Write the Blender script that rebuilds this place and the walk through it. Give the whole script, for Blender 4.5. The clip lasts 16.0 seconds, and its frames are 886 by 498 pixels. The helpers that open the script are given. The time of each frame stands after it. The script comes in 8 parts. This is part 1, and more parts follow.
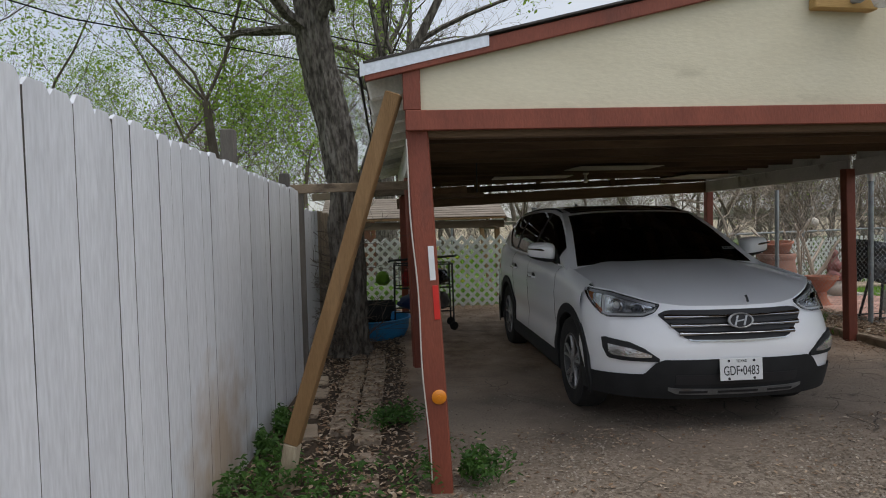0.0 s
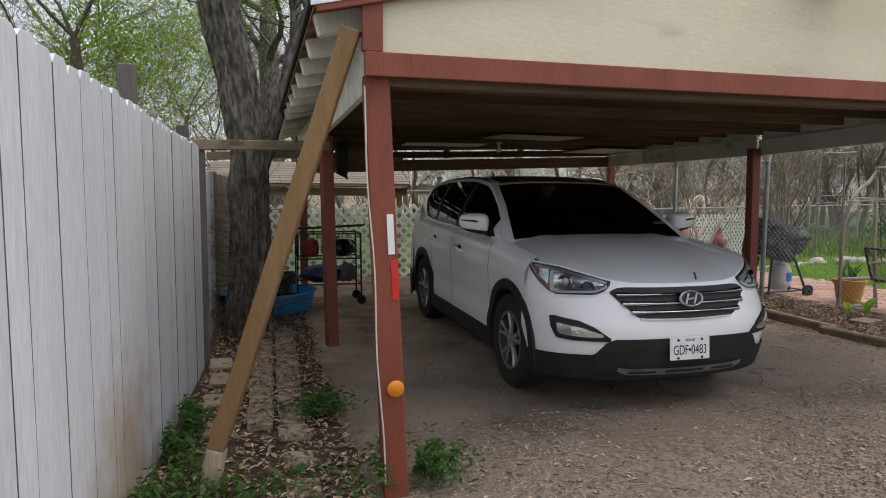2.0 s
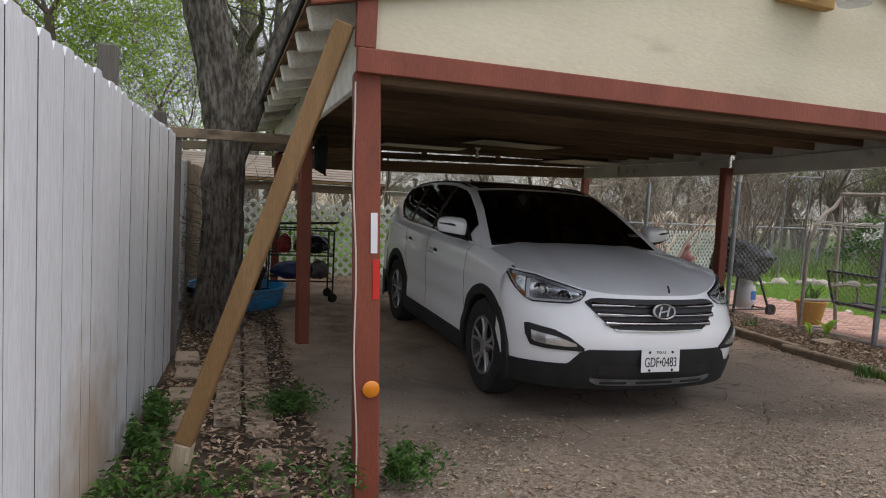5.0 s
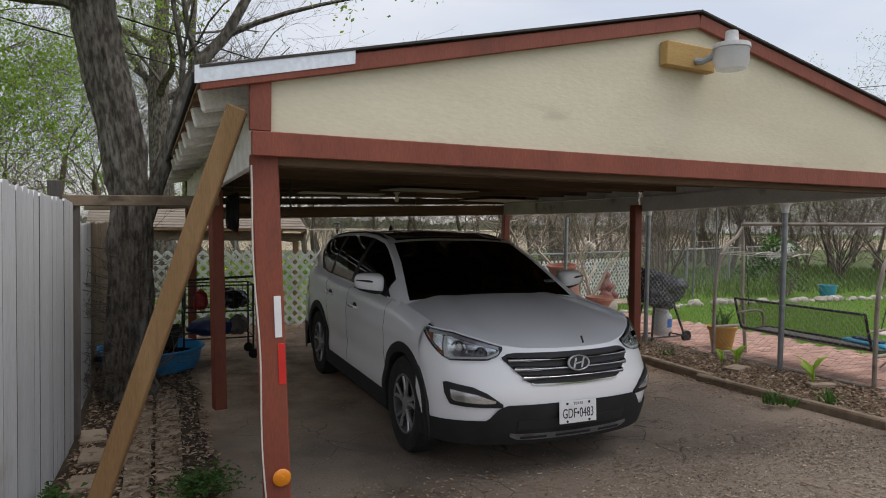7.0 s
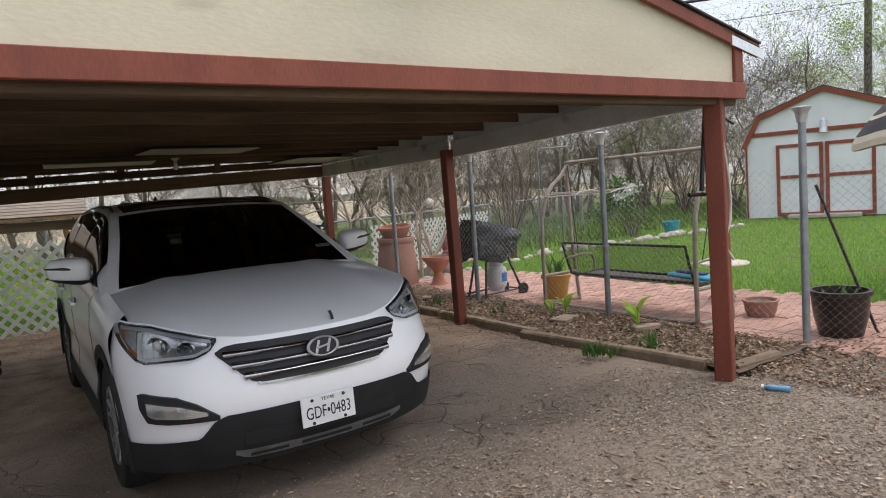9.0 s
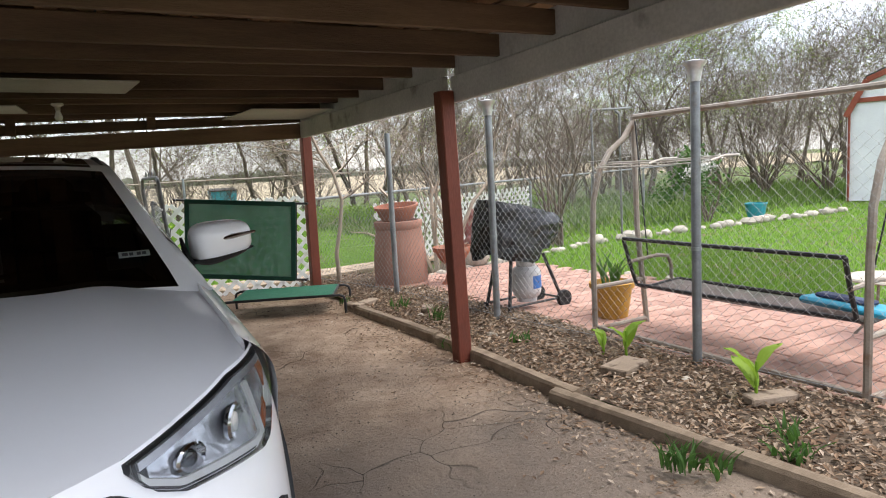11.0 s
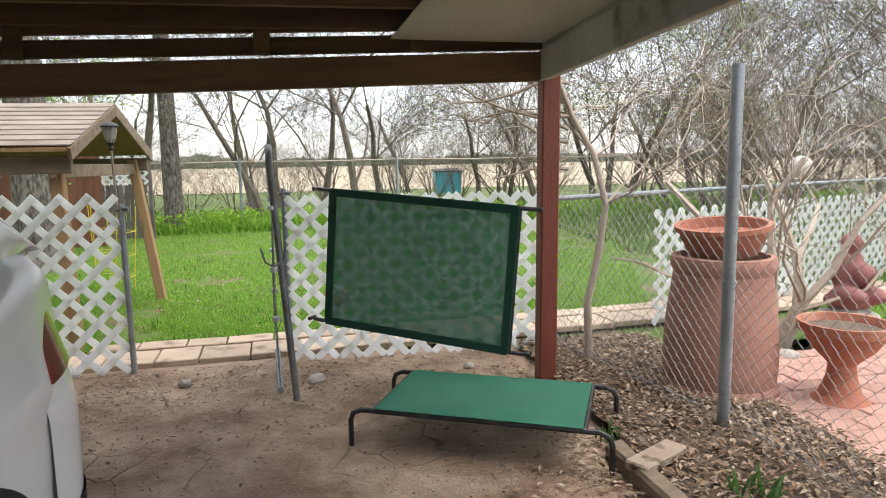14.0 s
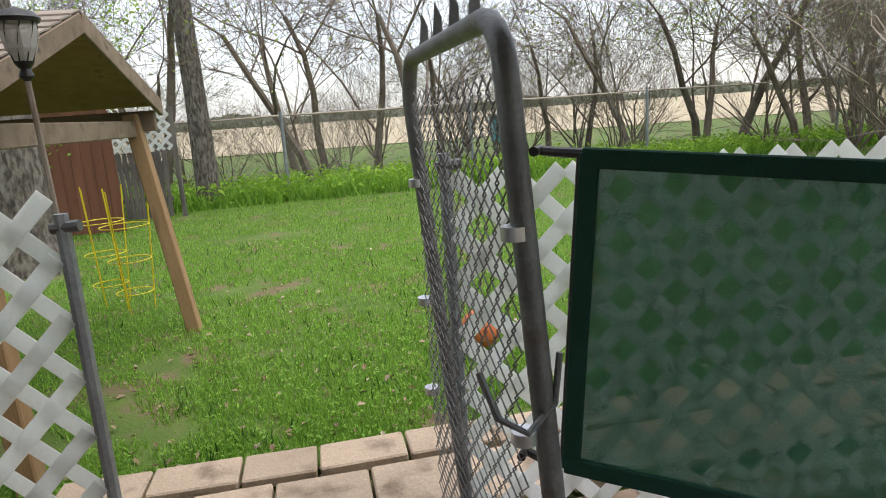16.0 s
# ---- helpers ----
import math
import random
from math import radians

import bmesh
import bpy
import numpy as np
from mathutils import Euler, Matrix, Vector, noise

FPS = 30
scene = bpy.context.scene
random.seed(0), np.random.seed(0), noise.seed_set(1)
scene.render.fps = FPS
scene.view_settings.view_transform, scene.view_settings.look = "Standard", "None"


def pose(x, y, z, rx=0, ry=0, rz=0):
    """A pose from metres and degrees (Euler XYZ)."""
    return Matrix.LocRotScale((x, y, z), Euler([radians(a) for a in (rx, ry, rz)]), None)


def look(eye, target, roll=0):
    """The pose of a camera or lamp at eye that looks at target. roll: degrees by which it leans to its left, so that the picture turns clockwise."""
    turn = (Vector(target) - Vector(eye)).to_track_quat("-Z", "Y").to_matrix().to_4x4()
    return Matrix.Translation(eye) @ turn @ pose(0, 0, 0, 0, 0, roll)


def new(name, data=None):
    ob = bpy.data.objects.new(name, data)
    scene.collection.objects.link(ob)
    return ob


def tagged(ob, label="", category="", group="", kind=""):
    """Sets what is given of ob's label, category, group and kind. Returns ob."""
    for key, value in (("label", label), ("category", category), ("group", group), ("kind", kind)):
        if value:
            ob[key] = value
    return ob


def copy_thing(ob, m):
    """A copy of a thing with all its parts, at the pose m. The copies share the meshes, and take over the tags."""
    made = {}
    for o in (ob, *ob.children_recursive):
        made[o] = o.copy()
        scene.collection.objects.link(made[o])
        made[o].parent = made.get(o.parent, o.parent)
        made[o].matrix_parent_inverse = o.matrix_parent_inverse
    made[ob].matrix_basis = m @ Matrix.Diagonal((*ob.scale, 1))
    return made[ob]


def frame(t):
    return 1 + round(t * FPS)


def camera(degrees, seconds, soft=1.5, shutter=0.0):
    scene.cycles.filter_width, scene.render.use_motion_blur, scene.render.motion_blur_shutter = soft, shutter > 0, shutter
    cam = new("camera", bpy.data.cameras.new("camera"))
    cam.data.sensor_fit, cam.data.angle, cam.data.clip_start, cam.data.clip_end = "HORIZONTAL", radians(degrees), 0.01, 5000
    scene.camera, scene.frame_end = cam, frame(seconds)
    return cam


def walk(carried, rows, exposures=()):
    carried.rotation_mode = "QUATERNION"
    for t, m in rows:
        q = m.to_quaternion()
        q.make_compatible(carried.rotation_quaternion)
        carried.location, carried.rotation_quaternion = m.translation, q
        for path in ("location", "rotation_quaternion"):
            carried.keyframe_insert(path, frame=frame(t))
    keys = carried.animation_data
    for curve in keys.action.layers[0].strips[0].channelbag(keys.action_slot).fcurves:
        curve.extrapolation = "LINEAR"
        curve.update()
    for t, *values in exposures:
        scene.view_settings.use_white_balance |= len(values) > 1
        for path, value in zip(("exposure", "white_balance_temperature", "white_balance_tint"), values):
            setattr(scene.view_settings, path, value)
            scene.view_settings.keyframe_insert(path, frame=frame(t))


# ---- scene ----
cam = camera(68.0, 16.0, soft=1.0)
METRES, EYE, TILT, LEAN, TURN = 12.7, 1.53, -1.8, 1.2, -5.0
ROWS = [
    (0.0, 0.0, 0.0, 0.0, -0.0, -0.44, 0.21),
    (0.5, -0.0166, 0.0184, -0.0005, -2.46, -1.22, 0.18),
    (1.0, -0.0335, 0.0359, -0.0008, -5.21, -2.45, -0.36),
    (1.5, -0.0343, 0.0413, -0.0009, -7.93, -2.81, -0.88),
    (2.0, -0.0328, 0.0441, -0.0005, -10.66, -3.02, -1.16),
    (2.5, -0.0335, 0.0457, 0.0001, -12.08, -3.13, -1.78),
    (3.0, -0.0402, 0.0443, 0.0008, -12.8, -2.92, -2.55),
    (5.5, -0.0363, 0.047, -0.0017, -13.25, -2.59, -4.25),
    (6.0, -0.0338, 0.0466, 0.0048, -14.09, -2.58, -3.84),
    (6.5, -0.0311, 0.0461, 0.013, -16.25, -1.34, -3.13),
    (7.0, -0.0289, 0.0452, 0.0182, -19.27, 0.06, -1.46),
    (7.5, -0.0166, 0.0458, 0.016, -23.38, 0.03, 0.61),
    (8.0, 0.0135, 0.0504, 0.0115, -27.28, -1.1, 2.24),
    (8.5, 0.0443, 0.067, 0.0097, -29.42, -2.49, 4.04),
    (11.0, 0.2137, 0.2661, 0.0102, -24.86, -4.87, 2.98),
    (11.5, 0.2404, 0.3148, 0.0113, -20.75, -6.2, 2.0),
    (12.0, 0.2605, 0.3642, 0.0135, -16.03, -7.27, 1.24),
    (12.5, 0.2761, 0.4174, 0.0146, -11.98, -7.46, 0.58),
    (13.0, 0.2845, 0.4728, 0.0172, -9.09, -6.66, 0.63),
    (13.5, 0.2878, 0.5265, 0.0188, -7.39, -5.73, 0.45),
    (14.0, 0.2839, 0.5801, 0.0198, -5.16, -5.69, -0.05),
    (14.5, 0.2738, 0.6358, 0.0185, -2.73, -6.84, -0.16),
    (15.0, 0.2612, 0.6911, 0.0194, -0.82, -8.04, 0.5),
    (15.5, 0.2426, 0.7483, 0.0187, -1.36, -9.15, 1.44),
    (16.0, 0.2194, 0.8073, 0.0219, -2.49, -10.05, 2.88),
]
EXPOSURES = [(0.0, 0.10, 6980, 10), (0.5, 0.40, 7100, 12), (2.0, 0.44, 7180, 13), (5.5, 0.44, 7180, 13), (7.0, 0.24, 7180, 12), (8.6, 0.52, 7180, 13), (10.8, 1.28, 7120, 12), (12.5, 1.52, 7200, 12), (14.5, 1.34, 7120, 12), (16.0, 1.04, 7100, 12)]
walk(cam, [(t, pose(0, 0, EYE, TILT, LEAN, TURN) @ pose(METRES * x, METRES * y, METRES * z, 90 + pitch, roll, yaw)) for t, x, y, z, yaw, pitch, roll in ROWS], EXPOSURES)

# ---- world and light ----
world = bpy.data.worlds.new("overcast")
scene.world = world
world.use_nodes = True
wn, wl = world.node_tree.nodes, world.node_tree.links
wn.clear()
w_sky = wn.new("ShaderNodeTexSky")
w_sky.sky_type, w_sky.sun_disc = "NISHITA", False
w_sky.sun_elevation, w_sky.sun_rotation = radians(66), radians(121)
w_bg1 = wn.new("ShaderNodeBackground")
w_bg1.inputs[1].default_value = 0.05
w_co = wn.new("ShaderNodeTexCoord")
w_map = wn.new("ShaderNodeMapping")
w_map.inputs["Scale"].default_value = (1.0, 1.0, 3.0)
w_noise = wn.new("ShaderNodeTexNoise")
w_noise.inputs["Scale"].default_value, w_noise.inputs["Detail"].default_value = 2.2, 5
w_ramp = wn.new("ShaderNodeValToRGB")
w_ramp.color_ramp.elements[0].position, w_ramp.color_ramp.elements[0].color = 0.35, (0.60, 0.66, 0.78, 1)
w_ramp.color_ramp.elements[1].position, w_ramp.color_ramp.elements[1].color = 0.7, (0.84, 0.88, 0.95, 1)
w_bg2 = wn.new("ShaderNodeBackground")
w_bg2.inputs[1].default_value = 0.64
w_add = wn.new("ShaderNodeAddShader")
w_out = wn.new("ShaderNodeOutputWorld")
wl.new(w_sky.outputs[0], w_bg1.inputs[0])
wl.new(w_co.outputs["Generated"], w_map.inputs[0])
wl.new(w_map.outputs[0], w_noise.inputs["Vector"])
wl.new(w_noise.outputs["Fac"], w_ramp.inputs[0])
w_sep, w_zen = wn.new("ShaderNodeSeparateXYZ"), wn.new("ShaderNodeMath")
w_zen.operation, w_zen.inputs[1].default_value, w_zen.inputs[2].default_value = "MULTIPLY_ADD", 0.66, 0.46   # an overcast sky is brightest overhead
wl.new(w_co.outputs["Generated"], w_sep.inputs[0])
wl.new(w_sep.outputs["Z"], w_zen.inputs[0])
wl.new(w_zen.outputs[0], w_bg2.inputs[1])
wl.new(w_ramp.outputs[0], w_bg2.inputs[0])
wl.new(w_bg1.outputs[0], w_add.inputs[0])
wl.new(w_bg2.outputs[0], w_add.inputs[1])
wl.new(w_add.outputs[0], w_out.inputs[0])
sun_data = bpy.data.lights.new("sun", "SUN")
sun_data.energy, sun_data.angle, sun_data.color = 1.15, radians(50), (1.0, 0.97, 0.93)
sun = new("sun", sun_data)
sun.matrix_world = look((5, -3, 13), (0, 0, 0))


# ---- materials ----
def mat(name, c1, c2=None, rough=0.7, scale=6.0, fine=70.0, bump=0.25, metal=0.0, coat=0.0, stretch=(1, 1, 1), contrast=(0.35, 0.7),
        third=None, third_at=(0.6, 0.72), third_scale=3.0, vary=0.12, grain=0.5):
    """A surface with broad variation between two colours, fine grain, an optional third colour in patches, relief, and a change from piece to piece."""
    m = bpy.data.materials.new(name)
    m.use_nodes = True
    n, l = m.node_tree.nodes, m.node_tree.links
    b = n["Principled BSDF"]
    c2 = c2 or tuple(v * 0.8 for v in c1)
    geo, obi = n.new("ShaderNodeNewGeometry"), n.new("ShaderNodeObjectInfo")
    mp = n.new("ShaderNodeMapping")
    mp.inputs["Scale"].default_value = stretch
    l.new(geo.outputs["Position"], mp.inputs[0])
    off = n.new("ShaderNodeVectorMath")
    off.operation = "SCALE"
    off.inputs[0].default_value = (7.3, 3.1, 5.7)
    l.new(obi.outputs["Random"], off.inputs["Scale"])
    add = n.new("ShaderNodeVectorMath")
    l.new(mp.outputs[0], add.inputs[0])
    l.new(off.outputs[0], add.inputs[1])
    n1, n2 = n.new("ShaderNodeTexNoise"), n.new("ShaderNodeTexNoise")
    n1.inputs["Scale"].default_value, n1.inputs["Detail"].default_value = scale, 6
    n2.inputs["Scale"].default_value, n2.inputs["Detail"].default_value = fine, 4
    for q in (n1, n2):
        l.new(add.outputs[0], q.inputs["Vector"])
    ramp = n.new("ShaderNodeValToRGB")
    for e, at, c in zip(ramp.color_ramp.elements, contrast, (c1, c2)):
        e.position, e.color = at, (*c, 1)
    l.new(n1.outputs["Fac"], ramp.inputs[0])
    last = ramp.outputs[0]
    if third:
        n3 = n.new("ShaderNodeTexNoise")
        n3.inputs["Scale"].default_value, n3.inputs["Detail"].default_value = third_scale, 7
        l.new(add.outputs[0], n3.inputs["Vector"])
        r3 = n.new("ShaderNodeMapRange")
        r3.inputs["From Min"].default_value, r3.inputs["From Max"].default_value = third_at
        l.new(n3.outputs["Fac"], r3.inputs[0])
        mx = n.new("ShaderNodeMixRGB")
        mx.inputs[2].default_value = (*third, 1)
        l.new(r3.outputs[0], mx.inputs[0])
        l.new(last, mx.inputs[1])
        last = mx.outputs[0]
    hsv = n.new("ShaderNodeHueSaturation")
    val = n.new("ShaderNodeMath")
    val.operation, val.inputs[1].default_value, val.inputs[2].default_value = "MULTIPLY_ADD", 2 * vary, 1 - vary
    l.new(obi.outputs["Random"], val.inputs[0])
    val2 = n.new("ShaderNodeMath")
    val2.operation, val2.inputs[1].default_value, val2.inputs[2].default_value = "MULTIPLY_ADD", grain, 1 - grain / 2
    l.new(n2.outputs["Fac"], val2.inputs[0])
    mul = n.new("ShaderNodeMath")
    mul.operation = "MULTIPLY"
    l.new(val.outputs[0], mul.inputs[0])
    l.new(val2.outputs[0], mul.inputs[1])
    l.new(mul.outputs[0], hsv.inputs["Value"])
    l.new(last, hsv.inputs["Color"])
    l.new(hsv.outputs[0], b.inputs["Base Color"])
    if bump:
        bp = n.new("ShaderNodeBump")
        bp.inputs["Strength"].default_value, bp.inputs["Distance"].default_value = bump, 0.01
        l.new(n2.outputs["Fac"], bp.inputs["Height"])
        l.new(bp.outputs[0], b.inputs["Normal"])
    rr = n.new("ShaderNodeMapRange")
    rr.inputs["To Min"].default_value, rr.inputs["To Max"].default_value = max(rough - 0.08, 0.02), min(rough + 0.08, 1)
    l.new(n1.outputs["Fac"], rr.inputs[0])
    l.new(rr.outputs[0], b.inputs["Roughness"])
    b.inputs["Metallic"].default_value = metal
    b.inputs["Coat Weight"].default_value = coat
    b.inputs["Coat Roughness"].default_value = 0.05
    if rough > 0.6:
        b.inputs["Specular IOR Level"].default_value = 0.25
    return m


def plain(name, c, rough=0.5, metal=0.0, coat=0.0, emit=0.0):
    return mat(name, c, tuple(v * 0.88 for v in c), rough, 9, 120, 0.06, metal, coat, vary=0.04, grain=0.15)


def thin_glass(name, tint, rough=0.02, ior=1.5):
    m = bpy.data.materials.new(name)
    m.use_nodes = True
    n, l = m.node_tree.nodes, m.node_tree.links
    n.remove(n["Principled BSDF"])
    tr, gl, fr, mx = n.new("ShaderNodeBsdfTransparent"), n.new("ShaderNodeBsdfGlossy"), n.new("ShaderNodeFresnel"), n.new("ShaderNodeMixShader")
    tr.inputs[0].default_value = (*tint, 1)
    gl.inputs["Roughness"].default_value = rough
    fr.inputs[0].default_value = ior
    l.new(fr.outputs[0], mx.inputs[0])
    l.new(tr.outputs[0], mx.inputs[1])
    l.new(gl.outputs[0], mx.inputs[2])
    l.new(mx.outputs[0], n["Material Output"].inputs[0])
    return m


def mesh_cloth(name, c1, c2, see):
    """Woven shade cloth: a cloth surface through whose weave a share of the light passes."""
    m = mat(name, c1, c2, 0.75, 5, 220, 0.35, vary=0.03)
    n, l = m.node_tree.nodes, m.node_tree.links
    b, out = n["Principled BSDF"], n["Material Output"]
    tr, mx = n.new("ShaderNodeBsdfTransparent"), n.new("ShaderNodeMixShader")
    mx.inputs[0].default_value = see
    l.new(b.outputs[0], mx.inputs[1])
    l.new(tr.outputs[0], mx.inputs[2])
    l.new(mx.outputs[0], out.inputs[0])
    return m


def leaf_mat(name, c1, c2):
    m = mat(name, c1, c2, 0.6, 3, 40, 0.1, vary=0.0)
    n, l = m.node_tree.nodes, m.node_tree.links
    b, out, geo = n["Principled BSDF"], n["Material Output"], n.new("ShaderNodeNewGeometry")
    ramp = n.new("ShaderNodeValToRGB")
    ramp.color_ramp.elements[0].color, ramp.color_ramp.elements[1].color = (*c1, 1), (*c2, 1)
    l.new(geo.outputs["Random Per Island"], ramp.inputs[0])
    l.new(ramp.outputs[0], b.inputs["Base Color"])
    tl, mx = n.new("ShaderNodeBsdfTranslucent"), n.new("ShaderNodeMixShader")
    mx.inputs[0].default_value = 0.45
    l.new(ramp.outputs[0], tl.inputs[0])
    l.new(b.outputs[0], mx.inputs[1])
    l.new(tl.outputs[0], mx.inputs[2])
    l.new(mx.outputs[0], out.inputs[0])
    return m


def island_mat(name, colours, rough=0.85):
    """Scattered small pieces, each with its own colour out of a few."""
    m = bpy.data.materials.new(name)
    m.use_nodes = True
    n, l = m.node_tree.nodes, m.node_tree.links
    b, geo, ramp = n["Principled BSDF"], n.new("ShaderNodeNewGeometry"), n.new("ShaderNodeValToRGB")
    ramp.color_ramp.interpolation = "LINEAR"
    while len(ramp.color_ramp.elements) < len(colours):
        ramp.color_ramp.elements.new(0.5)
    for i, (e, c) in enumerate(zip(ramp.color_ramp.elements, colours)):
        e.position, e.color = i / (len(colours) - 1), (*c, 1)
    l.new(geo.outputs["Random Per Island"], ramp.inputs[0])
    l.new(ramp.outputs[0], b.inputs["Base Color"])
    b.inputs["Roughness"].default_value = rough
    b.inputs["Specular IOR Level"].default_value = 0.2
    return m


def driveway_mat():
    """Worn cracked asphalt under dust, running out into limestone gravel towards the street."""
    m = mat("driveway", (0.22, 0.175, 0.14), (0.30, 0.24, 0.19), 0.9, 1.3, 55, 0.5, third=(0.155, 0.125, 0.10), third_at=(0.52, 0.68), third_scale=1.1, vary=0)
    n, l = m.node_tree.nodes, m.node_tree.links
    b, geo = n["Principled BSDF"], n["Geometry"]
    old = b.inputs["Base Color"].links[0].from_socket
    warp = n.new("ShaderNodeTexNoise")
    warp.inputs["Scale"].default_value = 1.7
    l.new(geo.outputs["Position"], warp.inputs["Vector"])
    wa = n.new("ShaderNodeVectorMath")
    wa.operation = "MULTIPLY_ADD"
    wa.inputs[1].default_value = (0.7, 0.7, 0)
    l.new(warp.outputs["Color"], wa.inputs[0])
    l.new(geo.outputs["Position"], wa.inputs[2])
    crack = n.new("ShaderNodeTexVoronoi")
    crack.feature = "DISTANCE_TO_EDGE"
    crack.inputs["Scale"].default_value = 2.3
    l.new(wa.outputs[0], crack.inputs["Vector"])
    cr = n.new("ShaderNodeMapRange")
    cr.inputs["From Min"].default_value, cr.inputs["From Max"].default_value = 0.001, 0.013
    cr.inputs["To Min"].default_value, cr.inputs["To Max"].default_value = 0.40, 1.0
    l.new(crack.outputs["Distance"], cr.inputs[0])
    dark = n.new("ShaderNodeMixRGB")
    dark.blend_type, dark.inputs[0].default_value = "MULTIPLY", 1
    l.new(old, dark.inputs[1])
    l.new(cr.outputs[0], dark.inputs[2])
    part_ = n.new("ShaderNodeTexNoise")   # the cracks run out here and there
    part_.inputs["Scale"].default_value, part_.inputs["Detail"].default_value = 0.9, 4
    l.new(geo.outputs["Position"], part_.inputs["Vector"])
    pr_ = n.new("ShaderNodeMapRange")
    pr_.inputs["From Min"].default_value, pr_.inputs["From Max"].default_value = 0.47, 0.60
    l.new(part_.outputs["Fac"], pr_.inputs[0])
    l.new(pr_.outputs[0], dark.inputs[0])
    # gravel
    stones = n.new("ShaderNodeTexVoronoi")
    stones.inputs["Scale"].default_value = 48
    l.new(geo.outputs["Position"], stones.inputs["Vector"])
    sr = n.new("ShaderNodeValToRGB")
    for e, at, c in zip(sr.color_ramp.elements, (0.0, 1.0), ((0.125, 0.098, 0.076), (0.30, 0.25, 0.20))):
        e.position, e.color = at, (*c, 1)
    sep = n.new("ShaderNodeSeparateColor")
    l.new(stones.outputs["Color"], sep.inputs[0])
    l.new(sep.outputs[0], sr.inputs[0])
    sp = n.new("ShaderNodeSeparateXYZ")
    l.new(geo.outputs["Position"], sp.inputs[0])
    edge = n.new("ShaderNodeTexNoise")
    edge.inputs["Scale"].default_value, edge.inputs["Detail"].default_value = 1.4, 9
    l.new(geo.outputs["Position"], edge.inputs["Vector"])
    em = n.new("ShaderNodeMath")
    em.operation, em.inputs[1].default_value = "MULTIPLY_ADD", 3.4
    l.new(edge.outputs["Fac"], em.inputs[0])
    l.new(sp.outputs["Y"], em.inputs[2])
    er = n.new("ShaderNodeMapRange")
    er.inputs["From Min"].default_value, er.inputs["From Max"].default_value = 6.5, 5.2
    l.new(em.outputs[0], er.inputs[0])
    mx = n.new("ShaderNodeMixRGB")
    l.new(er.outputs[0], mx.inputs[0])
    l.new(dark.outputs[0], mx.inputs[1])
    l.new(sr.outputs[0], mx.inputs[2])
    # bare brown dirt at the far end
    dr = n.new("ShaderNodeMapRange")
    dr.inputs["From Min"].default_value, dr.inputs["From Max"].default_value = 7.4, 9.6
    l.new(em.outputs[0], dr.inputs[0])
    dn = n.new("ShaderNodeTexNoise")
    dn.inputs["Scale"].default_value, dn.inputs["Detail"].default_value, dn.inputs["Roughness"].default_value = 1.9, 12, 0.68
    l.new(geo.outputs["Position"], dn.inputs["Vector"])
    dc = n.new("ShaderNodeValToRGB")
    for e, at, c in zip(dc.color_ramp.elements, (0.36, 0.64), ((0.22, 0.145, 0.098), (0.50, 0.375, 0.275))):
        e.position, e.color = at, (*c, 1)
    l.new(dn.outputs["Fac"], dc.inputs[0])
    soft = n.new("ShaderNodeMixRGB")
    soft.blend_type = "MULTIPLY"
    l.new(pr_.outputs[0], soft.inputs[0])
    l.new(dc.outputs[0], soft.inputs[1])
    l.new(cr.outputs[0], soft.inputs[2])
    mx2 = n.new("ShaderNodeMixRGB")
    l.new(dr.outputs[0], mx2.inputs[0])
    l.new(mx.outputs[0], mx2.inputs[1])
    l.new(soft.outputs[0], mx2.inputs[2])
    l.new(mx2.outputs[0], b.inputs["Base Color"])
    bp = n.new("ShaderNodeBump")
    bp.inputs["Distance"].default_value = 0.010
    l.new(pr_.outputs[0], bp.inputs["Strength"])
    l.new(cr.outputs[0], bp.inputs["Height"])
    l.new(n["Bump"].outputs[0], bp.inputs["Normal"])
    lump = n.new("ShaderNodeTexNoise")
    lump.inputs["Scale"].default_value, lump.inputs["Detail"].default_value, lump.inputs["Roughness"].default_value = 13, 12, 0.72
    l.new(geo.outputs["Position"], lump.inputs["Vector"])
    bp2 = n.new("ShaderNodeBump")
    bp2.inputs["Strength"].default_value, bp2.inputs["Distance"].default_value = 0.8, 0.03
    l.new(lump.outputs["Fac"], bp2.inputs["Height"])
    l.new(bp.outputs[0], bp2.inputs["Normal"])
    l.new(bp2.outputs[0], b.inputs["Normal"])
    return m


M_DRIVE = driveway_mat()
M_LAWN = mat("lawn_soil", (0.075, 0.13, 0.026), (0.115, 0.175, 0.042), 0.95, 2.1, 60, 0.8, third=(0.17, 0.125, 0.08), third_at=(0.52, 0.64), third_scale=2.2, vary=0)
M_SOIL = mat("garden_soil", (0.10, 0.075, 0.055), (0.17, 0.13, 0.095), 0.95, 5, 60, 1.0, vary=0)
# the garden soil in a darker tone, for the strip along the fence
M_SOIL_DARK = mat("dark_soil", (0.05, 0.037, 0.028), (0.10, 0.075, 0.055), 0.95, 5, 60, 1.0, vary=0)
M_WHITE_FENCE = mat("fence_paint", (0.68, 0.70, 0.745), (0.58, 0.60, 0.645), 0.6, 1.6, 60, 0.15, stretch=(1, 1, 0.16), third=(0.36, 0.33, 0.30), third_at=(0.68, 0.8), third_scale=2.6, vary=0.05)


